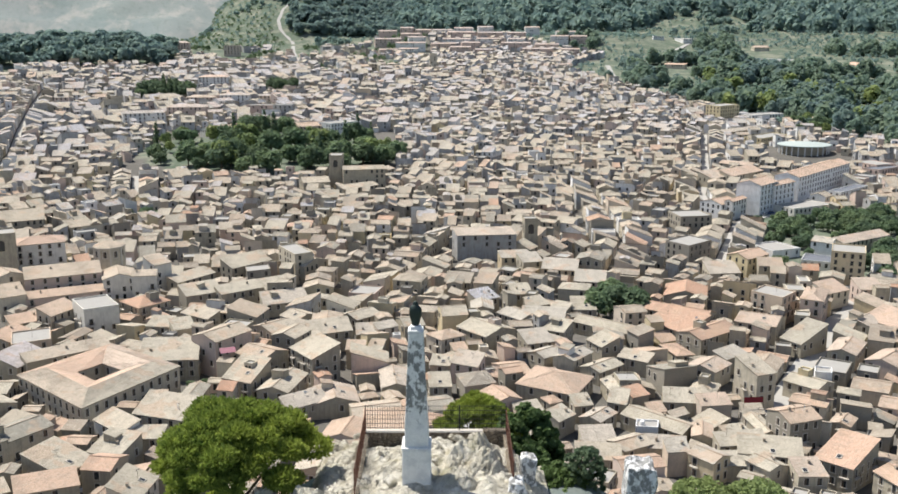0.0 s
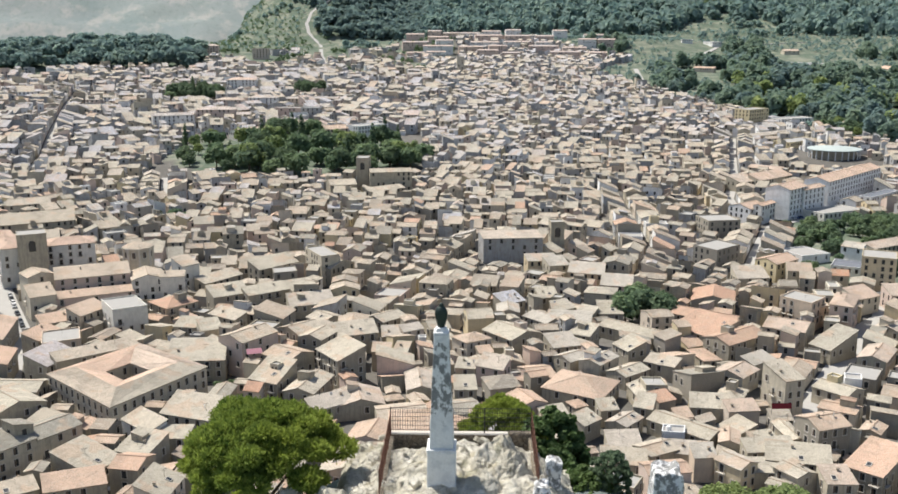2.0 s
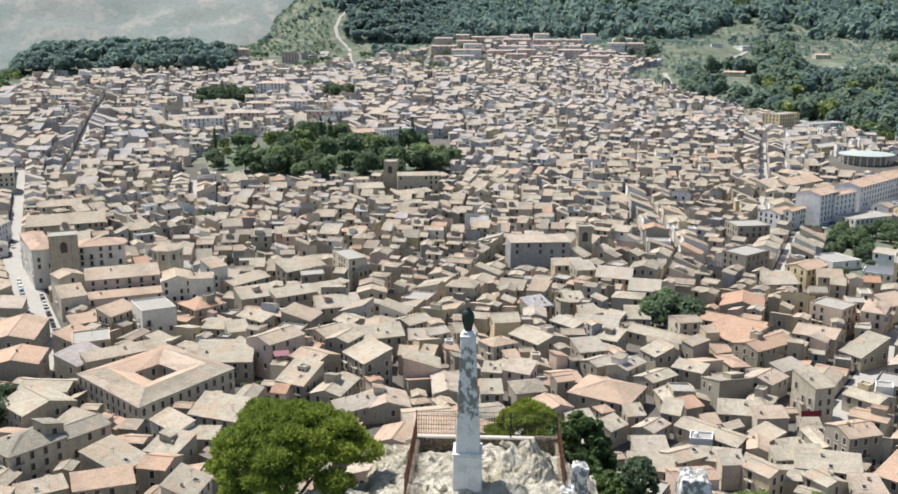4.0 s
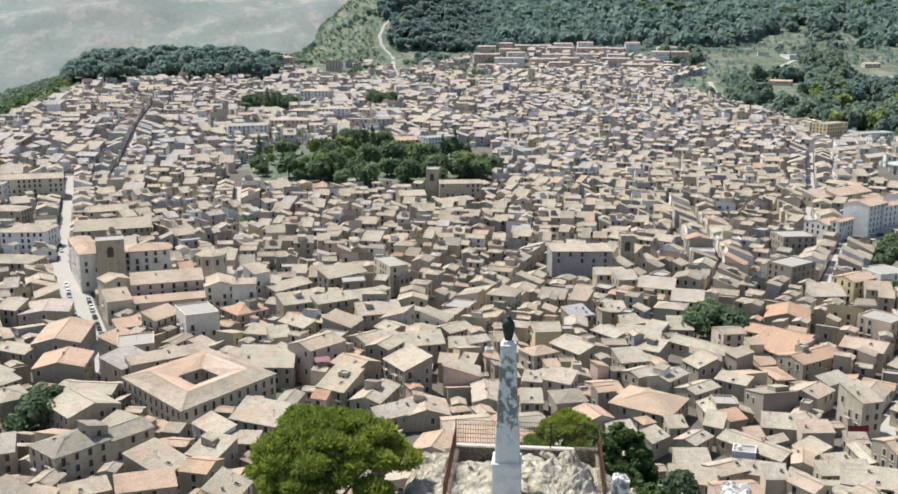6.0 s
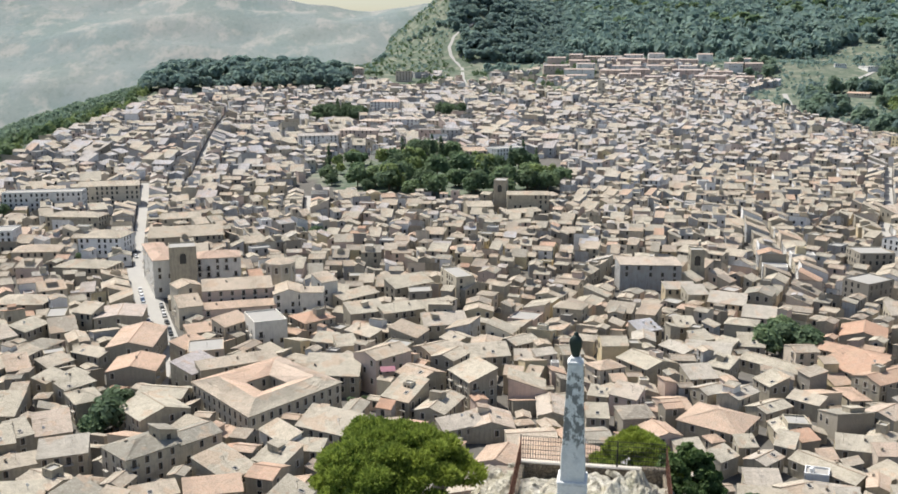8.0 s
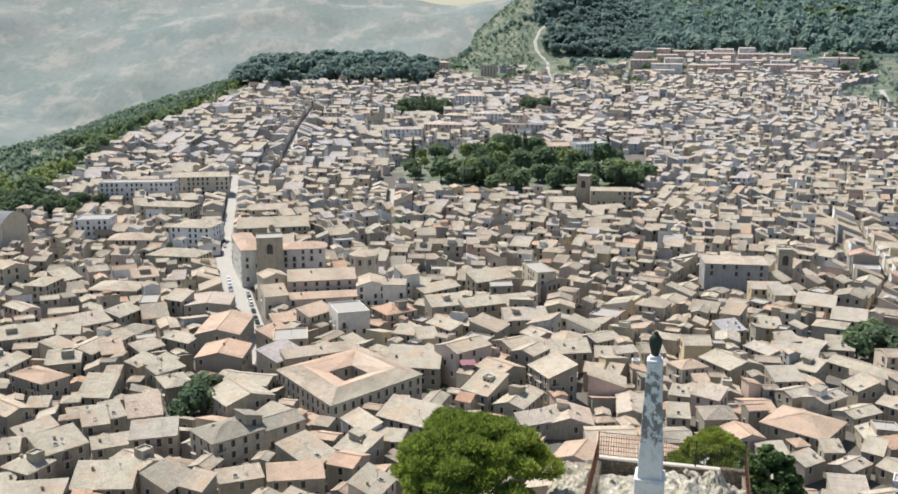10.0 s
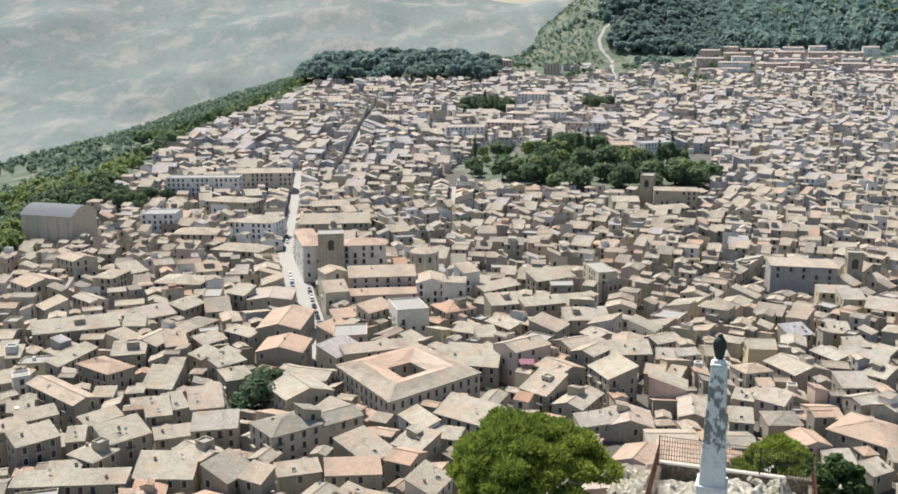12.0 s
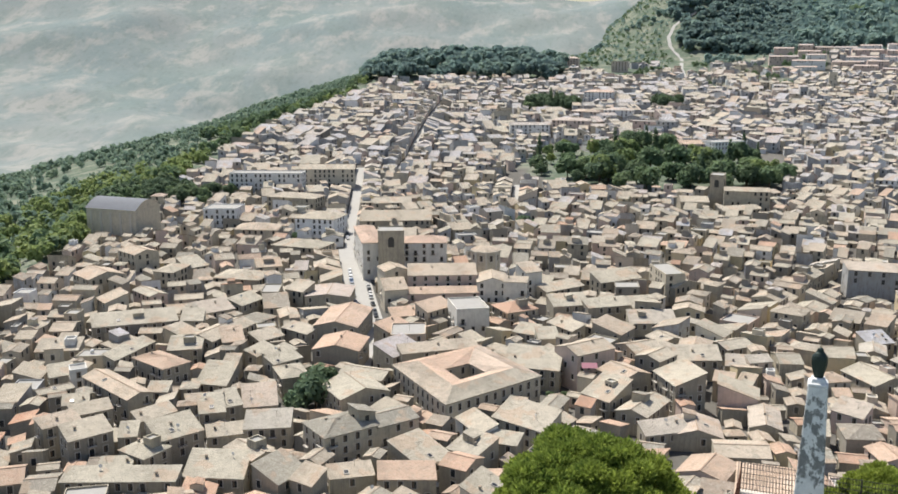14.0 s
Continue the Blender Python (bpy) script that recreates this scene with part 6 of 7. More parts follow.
    for k, (sx, sy, rot) in enumerate(seeds):
        c, s = math.cos(radians(rot)), math.sin(radians(rot))
        v = -92.0
        row = 0
        q = 1.0 - 0.30 * smooth(300, 470, math.hypot(sx, sy)) + 0.42 * smooth(600, 820, math.hypot(sx, sy)) * smooth(60, -140, sx)
        while v < 92:
            deep = rng.uniform(9.0, 12.5) * q
            u = -92.0 + rng.uniform(0, 6)
            while u < 92:
                w = rng.choice((6.0, 7.5, 8.5, 9.5, 11.0, 14.0)) * q
                uu, vv = u + w / 2, v + deep / 2 + 2.0 * math.sin(u / 19.0 + k)
                x, y = sx + uu * c - vv * s, sy + uu * s + vv * c
                if in_town(x, y) and np.argmin(np.hypot(arr[:, 0] - x, arr[:, 1] - y)) == k and is_free(x, y, w, deep, rot):
                    put(x, y, w - 0.05, deep - rng.uniform(0.0, 0.6), rot + rng.uniform(-3, 3), k)
                u += w
                if rng.random() < 0.07:
                    u += rng.uniform(1.8, 3.0)
            row += 1
            v += deep + (0.2 if row % 2 else rng.uniform(1.5, 2.6) * q)
    # leftover gaps, the nearest quarters once more
    for _ in range(30000):
        a, r = rng.uniform(-27, 48), math.sqrt(rng.uniform(165 ** 2, 430 ** 2))
        x, y = -r * math.sin(radians(a)), r * math.cos(radians(a))
        w, d = rng.choice(((6, 5), (7, 6), (8, 7), (10, 8), (5, 4)))
        if in_town(x, y):
            k = int(np.argmin(np.hypot(arr[:, 0] - x, arr[:, 1] - y)))
            rot = seeds[k][2] + rng.choice((0, 90, 180, 270)) + rng.uniform(-12, 12)
            if is_free(x, y, w, d, rot, -0.3):
                put(x, y, w, d, rot, k)
    for _ in range(42000):
        x, y = rng.uniform(-660, 400), rng.uniform(150, 1540)
        if not in_town(x, y):
            continue
        w, d = rng.choice(((5, 5), (7, 6), (8, 7), (10, 8)))
        k = int(np.argmin(np.hypot(arr[:, 0] - x, arr[:, 1] - y)))
        rot = seeds[k][2] + rng.choice((0, 90))
        if is_free(x, y, w, d, rot, 0.0):
            put(x, y, w, d, rot, k)
    # lean-tos and sheds in what is left
    for _ in range(60000):
        x, y = rng.uniform(-560, 330), rng.uniform(165, 1100)
        w, d = rng.choice(((3.5, 3), (4.5, 3.5), (5.5, 4)))
        if in_town(x, y):
            k = int(np.argmin(np.hypot(arr[:, 0] - x, arr[:, 1] - y)))
            rot = seeds[k][2] + rng.choice((0, 90, 180, 270))
            if is_free(x, y, w, d, rot, 0.1) and not is_free(x, y, w, d, rot, 1.4):
                put(x, y, w, d, rot, k, low=True)
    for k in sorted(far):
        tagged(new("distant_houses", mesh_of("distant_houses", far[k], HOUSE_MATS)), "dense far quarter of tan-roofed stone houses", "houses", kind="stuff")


fill_town()


# ---------------------------------------------------------------- trees
def leaf_cloud(rng, centres, radii, n, size, flat=1.0, fill=0.55, slim=False, loose=0.55):
    """n leaf clumps (bent quads) on and in the given balls. numpy arrays of vertices and quads."""
    c, r = np.asarray(centres, float), np.asarray(radii, float)
    pick = rng.choice(len(c), n, p=r ** 2 / (r ** 2).sum())
    way = rng.normal(size=(n, 3))
    way /= np.linalg.norm(way, axis=1)[:, None]
    reach = r[pick] * (fill + (1 - fill) * rng.random(n) ** 0.5) * rng.uniform(0.9, 1.08, n)
    p = c[pick] + way * reach[:, None] * np.array([1, 1, flat])
    nrm = way + rng.normal(scale=loose, size=(n, 3)) + np.array([0, 0, 0.35])
    nrm /= np.linalg.norm(nrm, axis=1)[:, None]
    a = np.cross(nrm, rng.normal(size=(n, 3)))
    a /= np.linalg.norm(a, axis=1)[:, None]
    if slim:
        a = way + rng.normal(scale=0.45, size=(n, 3)) + np.array([0, 0, 0.5])
        a /= np.linalg.norm(a, axis=1)[:, None]
        nrm = np.cross(a, rng.normal(size=(n, 3)))
        nrm /= np.linalg.norm(nrm, axis=1)[:, None]
        a = a * 1.5
    b = np.cross(nrm, a) * (0.28 if slim else 1.0)
    s = size * rng.uniform(0.6, 1.3, n)[:, None]
    v = np.stack([p - a * s - b * s * 0.6, p + a * s * 0.8 - b * s * 0.7 + nrm * s * 0.25, p + a * s + b * s * 0.7, p - a * s * 0.8 + b * s * 0.6 + nrm * s * 0.25], 1).reshape(-1, 3)
    f = np.arange(4 * n).reshape(n, 4)
    return v, f


def limb(g, a, b, ra, rb, n=6):
    """A tapered limb from a to b."""
    a, b = Vector(a), Vector(b)
    t = (b - a).normalized()
    u = t.orthogonal().normalized()
    w = t.cross(u)
    ring = lambda p, r: [tuple(p + (u * math.cos(6.2832 * i / n) + w * math.sin(6.2832 * i / n)) * r) for i in range(n)]
    p, q = ring(a, ra), ring(b, rb)
    for i in range(n):
        j = (i + 1) % n
        g.face([p[i], p[j], q[j], q[i]])


def crown_balls(rng, w, h, kind):
    """Centres and radii of the clumps of a crown, w wide and h tall above its base at z = 0."""
    cs, rs = [], []
    if kind == "cone":
        for i in range(14):
            q = (i + 0.5) / 14
            a, r = i * 2.4, w / 2 * (1 - q) * 0.55
            cs.append((r * math.cos(a), r * math.sin(a), q * h))
            rs.append(w / 2 * (0.25 + 0.55 * (1 - q)))
    else:
        for i in range(17):
            a, q = i * 2.4 + rng.uniform(-0.4, 0.4), rng.uniform(0, 1)
            r = w / 2 * 0.68 * math.sqrt((i + 0.4) / 17)
            dome = math.sqrt(max(0.05, 1 - (r / (w / 2)) ** 2))
            z = h * (0.12 + 0.62 * dome * (0.3 + 0.7 * q)) if kind == "round" else h * (0.45 + 0.33 * dome * (0.6 + 0.4 * q))
            cs.append((r * math.cos(a), r * math.sin(a), z))
            rs.append(w * rng.uniform(0.17, 0.25))
    return cs, rs


def tree_meshes(seed, w, h, kind, mat, n, size, trunk):
    rng = np.random.default_rng(seed)
    cs, rs = crown_balls(rng, w, h, kind)
    v, f = leaf_cloud(rng, cs, rs, n, size, fill=0.72, loose=0.38)
    v[:, 2] += trunk
    crown = cloud_mesh("crown", v, f, mat)
    g = Geo()
    limb(g, (0, 0, -1.5), (0, 0, trunk + h * 0.25), 0.035 * w, 0.022 * w, 7)
    for c, r in list(zip(cs, rs))[::3]:
        limb(g, (0, 0, trunk + h * 0.1), (c[0] * 0.9, c[1] * 0.9, trunk + c[2]), 0.016 * w, 0.006 * w, 5)
    return crown, mesh_of("trunk", g, [BARK])


KINDS = {
    "round": [tree_meshes(s, 8.0, 8.0, "round", DARKLEAF, 620, 0.54, 0.7) for s in (1, 2)],
    "leafy": [tree_meshes(s, 7.5, 7.0, "round", LEAF, 620, 0.54, 0.7) for s in (3, 4)],
    "light": [tree_meshes(s, 7.0, 7.0, "round", LIGHTLEAF, 560, 0.5, 1.5) for s in (5,)],
    "cone": [tree_meshes(s, 4.2, 13.0, "cone", DARKLEAF, 500, 0.46, 1.0) for s in (6,)],
    "pine": [tree_meshes(s, 8.5, 8.0, "flat", DARKLEAF, 900, 0.42, 4.0) for s in (7, 8)],
}
LABELS = {"round": "dark green broad-crowned tree", "leafy": "mid-green leafy tree", "light": "light green leafy tree", "cone": "dark slender conifer", "pine": "dark flat-topped pine tree"}


def tree(x, y, kind, size=1.0, group="", where="among the houses", rng=random):
    crown, trunk = rng.choice(KINDS[kind])
    ob = new("tree", None)
    ob.matrix_world = pose(x, y, ground(x, y), 0, 0, rng.uniform(0, 360)) @ Matrix.Diagonal((size, size, size * rng.uniform(0.9, 1.1), 1))
    tagged(ob, LABELS[kind] + " " + where, "tree", group)
    part("crown", crown, ob)
    part("trunk", trunk, ob)
    return ob


def wood(name, spots, kinds, label, seed, n=150, size=1.0):
    """A far wood as one mesh: crowns of leaf clumps, of uneven size."""
    rng = np.random.default_rng(seed)
    vs, fs, total = [], [], 0
    protos = []
    for i in range(5):
        kind = kinds[i % len(kinds)]
        cs, rs = crown_balls(rng, 8.0 if kind != "cone" else 4.5, 9.0 if kind != "cone" else 14.0, kind)
        protos.append(leaf_cloud(rng, cs, rs, n, size, fill=0.82, loose=0.3))
    for x, y, s in spots:
        v, f = protos[rng.integers(5)]
        a = rng.uniform(0, 6.28)
        c, q = math.cos(a), math.sin(a)
        p = v * np.array([s, s, s * rng.uniform(0.85, 1.2)])
        p = np.stack([p[:, 0] * c - p[:, 1] * q + x, p[:, 0] * q + p[:, 1] * c + y, p[:, 2] + ground(x, y) + 0.5], 1)
        vs.append(p)
        fs.append(f + total)
        total += len(p)
    # blue, mid and grey carry haze in their leaf colour
    mat = {"dark": DARKLEAF, "blue": HAZEPINE, "mid": HAZEMID, "leafy": LEAF, "grey": HAZELEAF, "light": LIGHTLEAF}[label[0]]
    tagged(new(name, cloud_mesh(name, np.concatenate(vs), np.concatenate(fs), mat)), label[1], "trees", kind="stuff")


def polar(r, az):
    return -r * math.sin(radians(az)), r * math.cos(radians(az))


def scatter(rng, n, r0, r1, a0, a1, ok=None, s0=0.8, s1=1.3):
    out = []
    for _ in range(n):
        r = math.sqrt(rng.uniform(r0 * r0, r1 * r1))
        x, y = polar(r, rng.uniform(a0, a1))
        if ok is None or ok(x, y):
            out.append((x, y, rng.uniform(s0, s1)))
    return out


rng_w = random.Random(21)
# the public garden
VILLAS = ((-180, 790, 21), (-89, 805, 17), (-113, 801, 15))
for i in range(150):
    a, b = rng_w.uniform(-90, 90), rng_w.uniform(-78, 84)
    x, y = -132 + a - b * 0.2, 724 + a * 0.05 + b
    if (a / 92) ** 2 + (b / 82) ** 2 > 1.05 or any(abs(x - p) < w and -34 < y - q < 14 for p, q, w in VILLAS):
        continue
    kind = rng_w.choice(("cone", "round", "round", "leafy", "leafy", "leafy", "leafy", "light", "light"))
    tree(x, y, kind, rng_w.uniform(1.0, 2.5) if kind != "cone" else rng_w.uniform(1.1, 1.8), "garden trees", "in the public garden", rng_w)
for i in range(14):
    tree(65 + rng_w.uniform(-9, 9), 364 + rng_w.uniform(-11, 11), rng_w.choice(("leafy", "round", "round")), rng_w.uniform(1.0, 1.55), "", "between tiled roofs", rng_w)
tree(67, 342, "light", 0.8, "", "between tiled roofs", rng_w)
for i in range(34):
    kind = rng_w.choice(("round", "round", "leafy", "cone"))
    tree(-288 + rng_w.uniform(-24, 24), 1008 + rng_w.uniform(-28, 28), kind, rng_w.uniform(1.3, 2.0) if kind != "cone" else rng_w.uniform(1.1, 1.6), "", "in a far garden", rng_w)
for i in range(11):
    tree(-182 + rng_w.uniform(-16, 16), 1062 + rng_w.uniform(-18, 18), rng_w.choice(("round", "leafy", "leafy")), rng_w.uniform(1.1, 1.8), "", "in a far garden", rng_w)
for i in range(7):
    tree(-167 + rng_w.uniform(-12, 12), 521 + rng_w.uniform(-4, 4), rng_w.choice(("round", "leafy")), rng_w.uniform(0.6, 0.95), "", "in a courtyard", rng_w)
tree(-144.5, 243.5, "leafy", 1.05, "", "beside the stone mansion", rng_w)
tree(-141.5, 249.5, "round", 1.5, "", "beside the stone mansion", rng_w)
tree(-143.5, 254.5, "round", 1.6, "", "beside the stone mansion", rng_w)
for x, y, s in ((-151, 256, 0.75), (-149, 266, 0.95), (-154, 271, 0.8), (-146, 252, 0.45)):
    tree(x, y, "leafy", s, "", "beside the stone mansion", rng_w)
for x, y, s in ((-86, 285, 0.3), (-80, 286, 0.35), (-76, 288, 0.3)):
    tree(x, y, "leafy", s, "", "in a small yard", rng_w)
for i in range(42):
    tree(-395 + rng_w.uniform(-44, 32), 512 + rng_w.uniform(-22, 24), rng_w.choice(("round", "round", "leafy")), rng_w.uniform(1.0, 1.6), "edge trees", "at the edge of the ridge", rng_w)
for i in range(60):
    x, y = rng_w.uniform(140, 225), rng_w.uniform(420, 530)
    if is_free(x, y, 6, 6, 0, 0) and x > 146 + 0.25 * (y - 420):
        tree(x, y, rng_w.choice(("leafy", "leafy", "round")), rng_w.uniform(0.5, 1.0), "terrace garden trees", "in terraced gardens", rng_w)
for i in range(230):
    x, y = rng_w.uniform(-420, 260), rng_w.uniform(240, 1150)
    if in_town(x, y) and is_free(x, y, 3.5, 3.5, 0, 0.3):
        tree(x, y, rng_w.choice(("leafy", "round")), rng_w.uniform(0.3, 0.6), "", "in a gap between houses", rng_w)


def garden_trees(n, a, b, c, d, kinds, s0, s1):
    """Trees spread over a four-cornered plot."""
    for _ in range(n):
        u, v = rng_w.random(), rng_w.random()
        x = (a[0] * (1 - u) + b[0] * u) * (1 - v) + (d[0] * (1 - u) + c[0] * u) * v
        y = (a[1] * (1 - u) + b[1] * u) * (1 - v) + (d[1] * (1 - u) + c[1] * u) * v
        if is_free(x, y, 4, 4, 0, 0):
            tree(x, y, rng_w.choice(kinds), rng_w.uniform(s0, s1), "terrace garden trees", "in terraced gardens", rng_w)


garden_trees(46, (157, 510), (193, 508), (174, 456), (146, 471), ("leafy", "leafy", "round"), 0.6, 1.1)
garden_trees(60, (204, 534), (253, 542), (225, 479), (189, 492), ("leafy", "leafy", "round"), 0.6, 1.1)
garden_trees(7, (148, 443), (154, 443), (145, 413), (139, 414), ("leafy", "round"), 0.5, 0.9)
garden_trees(22, (204, 458), (220, 468), (191, 403), (184, 407), ("leafy", "round"), 0.7, 1.1)
garden_trees(8, (117, 425), (123, 420), (117, 397), (111, 401), ("leafy", "light"), 0.4, 0.7)
garden_trees(9, (197, 727), (220, 725), (208, 678), (185, 680), ("leafy", "light"), 0.5, 0.8)
garden_trees(6, (231, 707), (246, 701), (235, 670), (222, 677), ("round", "round"), 0.7, 1.0)
garden_trees(26, (292, 838), (335, 864), (295, 757), (270, 760), ("leafy", "light", "round"), 0.9, 1.6)


def off_road(x, y):
    return not (1300 < y < 1860 and abs(x - ramp_at(y, ((1285, -192), (1453, -226), (1579, -246), (1636, -274), (1676, -284), (1725, -283), (1751, -270), (1795, -255), (1850, -215)))) < 13)


def right_side(x, y):
    return x > ramp_at(y, RIGHT_EDGE) + 8 and is_free(x, y, 8, 8, 0, 0) and off_road(x, y)


def west_slope(x, y):
    gap = noise.noise((x / 95, y / 95, 5))
    return -34 - 110 * gap < x - ramp_at(y, LEFT_EDGE) < -4 and gap > -0.16 and is_free(x, y, 8, 8, 0, 0)


def clearing(x, y):
    r = math.hypot(x, y)
    belt = smooth(1180, 1330, r + 70 * noise.noise((x / 120, y / 120, 12)))
    return right_side(x, y) and noise.noise((x / 110, y / 110, 2)) > -0.22 + 0.40 * belt


# strips kept free of trees so the camera sees the buildings in the woods
claim(275, 1216, 55, 110, -13)
claim(480, 1175, 60, 110, -22)
claim(435, 1394, 50, 150, -17)
claim(409, 1248, 70, 110, -18)
claim(315, 1501, 40, 150, -12)
claim(343, 1496, 40, 150, -13)


def dense(cut, size):
    return lambda x, y: off_road(x, y) and is_free(x, y, 10, 10, 0, 0) and noise.noise((x / size, y / size, 9)) > cut


wood("pine_wood", scatter(rng_w, 180, 1290, 1470, 15.0, 26.6, lambda x, y: x < -0.275 * y and x > ramp_at(y, LEFT_EDGE) - 40, 1.5, 2.4), ("flat", "round"), ("grey", "pines paled for haze in the wood on the knoll"), 45, 130, 1.2)
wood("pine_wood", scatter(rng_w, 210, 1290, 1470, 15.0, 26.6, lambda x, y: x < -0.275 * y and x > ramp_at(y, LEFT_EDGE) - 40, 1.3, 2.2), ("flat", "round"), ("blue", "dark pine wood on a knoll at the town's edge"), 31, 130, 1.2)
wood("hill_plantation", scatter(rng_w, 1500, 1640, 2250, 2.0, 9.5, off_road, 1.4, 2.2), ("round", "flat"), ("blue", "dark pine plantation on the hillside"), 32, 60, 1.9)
wood("hill_wood", scatter(rng_w, 7600, 1700, 3000, -29, 3, dense(-0.42, 260), 1.5, 2.8), ("round", "round"), ("grey", "mixed woodland high on the hill, greyed for haze"), 36, 42, 2.4)
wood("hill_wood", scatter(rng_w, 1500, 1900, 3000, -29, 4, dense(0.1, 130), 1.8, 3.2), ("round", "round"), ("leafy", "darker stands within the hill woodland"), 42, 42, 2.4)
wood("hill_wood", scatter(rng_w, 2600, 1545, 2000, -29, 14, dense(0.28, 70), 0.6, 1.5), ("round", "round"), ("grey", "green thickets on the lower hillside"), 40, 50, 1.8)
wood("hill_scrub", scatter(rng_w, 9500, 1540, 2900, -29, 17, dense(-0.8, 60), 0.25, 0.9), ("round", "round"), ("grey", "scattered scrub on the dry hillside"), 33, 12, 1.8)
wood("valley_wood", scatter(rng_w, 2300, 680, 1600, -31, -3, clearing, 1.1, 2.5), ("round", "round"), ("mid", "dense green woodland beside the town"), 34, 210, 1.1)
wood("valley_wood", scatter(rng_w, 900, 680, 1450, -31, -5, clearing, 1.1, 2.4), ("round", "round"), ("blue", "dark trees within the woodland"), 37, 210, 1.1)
wood("valley_wood", scatter(rng_w, 170, 640, 1250, -31, -10, lambda x, y: right_side(x, y) and noise.noise((x / 70, y / 70, 6)) > 0.05, 1.2, 2.3), ("round", "round"), ("light", "sunlit light green trees in the woodland"), 38, 210, 1.1)
wood("edge_wood", scatter(rng_w, 900, 1190, 1560, 1, 15, lambda x, y: not in_town(x, y) and off_road(x, y) and is_free(x, y, 7, 7, 0, 0) and noise.noise((x / 40, y / 40, 14)) > 0.05, 0.35, 0.95), ("round", "round"), ("leafy", "gardens and small trees at the far edge of the town"), 47, 60, 1.1)
wood("slope_wood", scatter(rng_w, 2600, 440, 1450, 20, 52, west_slope, 0.6, 1.7), ("round", "round"), ("leafy", "green trees and scrub on the steep slope"), 35, 90, 1.1)
wood("slope_wood", scatter(rng_w, 1100, 440, 1300, 22, 52, west_slope, 0.5, 1.3), ("round", "round"), ("light", "light green shrubs on the steep slope"), 41, 90, 1.0)
wood("slope_wood", scatter(rng_w, 1300, 440, 800, 24, 54, lambda x, y: -105 < x - ramp_at(y, LEFT_EDGE) < -3 and is_free(x, y, 8, 8, 0, 0) and noise.noise((x / 40, y / 40, 7)) > -0.25, 0.5, 1.4), ("round", "round"), ("light", "thick green trees below the edge of the town"), 44, 110, 1.0)
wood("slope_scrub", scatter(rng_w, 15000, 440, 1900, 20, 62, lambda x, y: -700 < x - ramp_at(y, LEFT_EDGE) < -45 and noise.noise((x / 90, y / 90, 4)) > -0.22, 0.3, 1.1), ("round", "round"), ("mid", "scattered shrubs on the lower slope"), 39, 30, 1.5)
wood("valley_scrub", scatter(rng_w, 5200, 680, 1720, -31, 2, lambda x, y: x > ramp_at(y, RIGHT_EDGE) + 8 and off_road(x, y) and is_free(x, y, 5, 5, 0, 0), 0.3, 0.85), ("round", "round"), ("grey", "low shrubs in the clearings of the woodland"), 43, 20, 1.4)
wood("hill_scrub", scatter(rng_w, 1500, 1540, 2400, 8, 16.5, off_road, 0.25, 0.8), ("round", "round"), ("leafy", "dark bushes dotted over the rocky shoulder of the hill"), 46, 16, 1.6)


# ---------------------------------------------------------------- the castle rock with its column
PX, PY, PZ = -2.3, 66.0, 78.9


def lump(name, seed, sx, sy, sz, n=40, rough=0.35, mat=ROCK):
    """A weathered outcrop: a lumpy dome on a grid, sinking at its rim."""
    g = Geo()
    for j in range(n + 1):
        for i in range(n + 1):
            u, v = 2 * i / n - 1, 2 * j / n - 1
            d = max(abs(u), abs(v)) * 0.4 + math.hypot(u, v) * 0.6
            p = Vector((u * sx * 0.45 + seed, v * sy * 0.45, seed * 0.7))
            crag = noise.voronoi(p * 0.9 + Vector(noise.noise_vector(p * 1.3)) * 0.35)[0]
            cleft = noise.voronoi(p * 2.6 + Vector(noise.noise_vector(p * 3.1)) * 0.25 + Vector((seed, 3, 0)))[0]
            h = (1 - smooth(0.35, 1.05, d)) + rough * (noise.fractal(p, 1.0, 2.1, 7) + 0.9 * (crag[1] - crag[0]) + 0.55 * min(0.45, cleft[1] - cleft[0]) - 0.5)
            if d > 0.8:
                h -= (d - 0.8) * 3
            g.v.append((u * sx, v * sy, h * sz))
    for j in range(n):
        for i in range(n):
            a = j * (n + 1) + i
            g.f.append((a, a + 1, a + n + 2, a + n + 1))
    k = len(g.f)
    g.m, g.t, g.u = [0] * k, [(0, 0, 0)] * k, [[(0, 0)] * 4] * k
    me = mesh_of(name, g, [mat])
    me.polygons.foreach_set("use_smooth", [False] * k)
    return me


def tapered(a, b, z0, z1, c=None, d=None):
    g = Geo()
    c, d = c or a, d or b
    p = [(-a, -c, z0), (a, -c, z0), (a, c, z0), (-a, c, z0), (-b, -d, z1), (b, -d, z1), (b, d, z1), (-b, d, z1)]
    for s in ((0, 1, 5, 4), (1, 2, 6, 5), (2, 3, 7, 6), (3, 0, 4, 7), (4, 5, 6, 7)):
        g.face([p[i] for i in s])
    return g


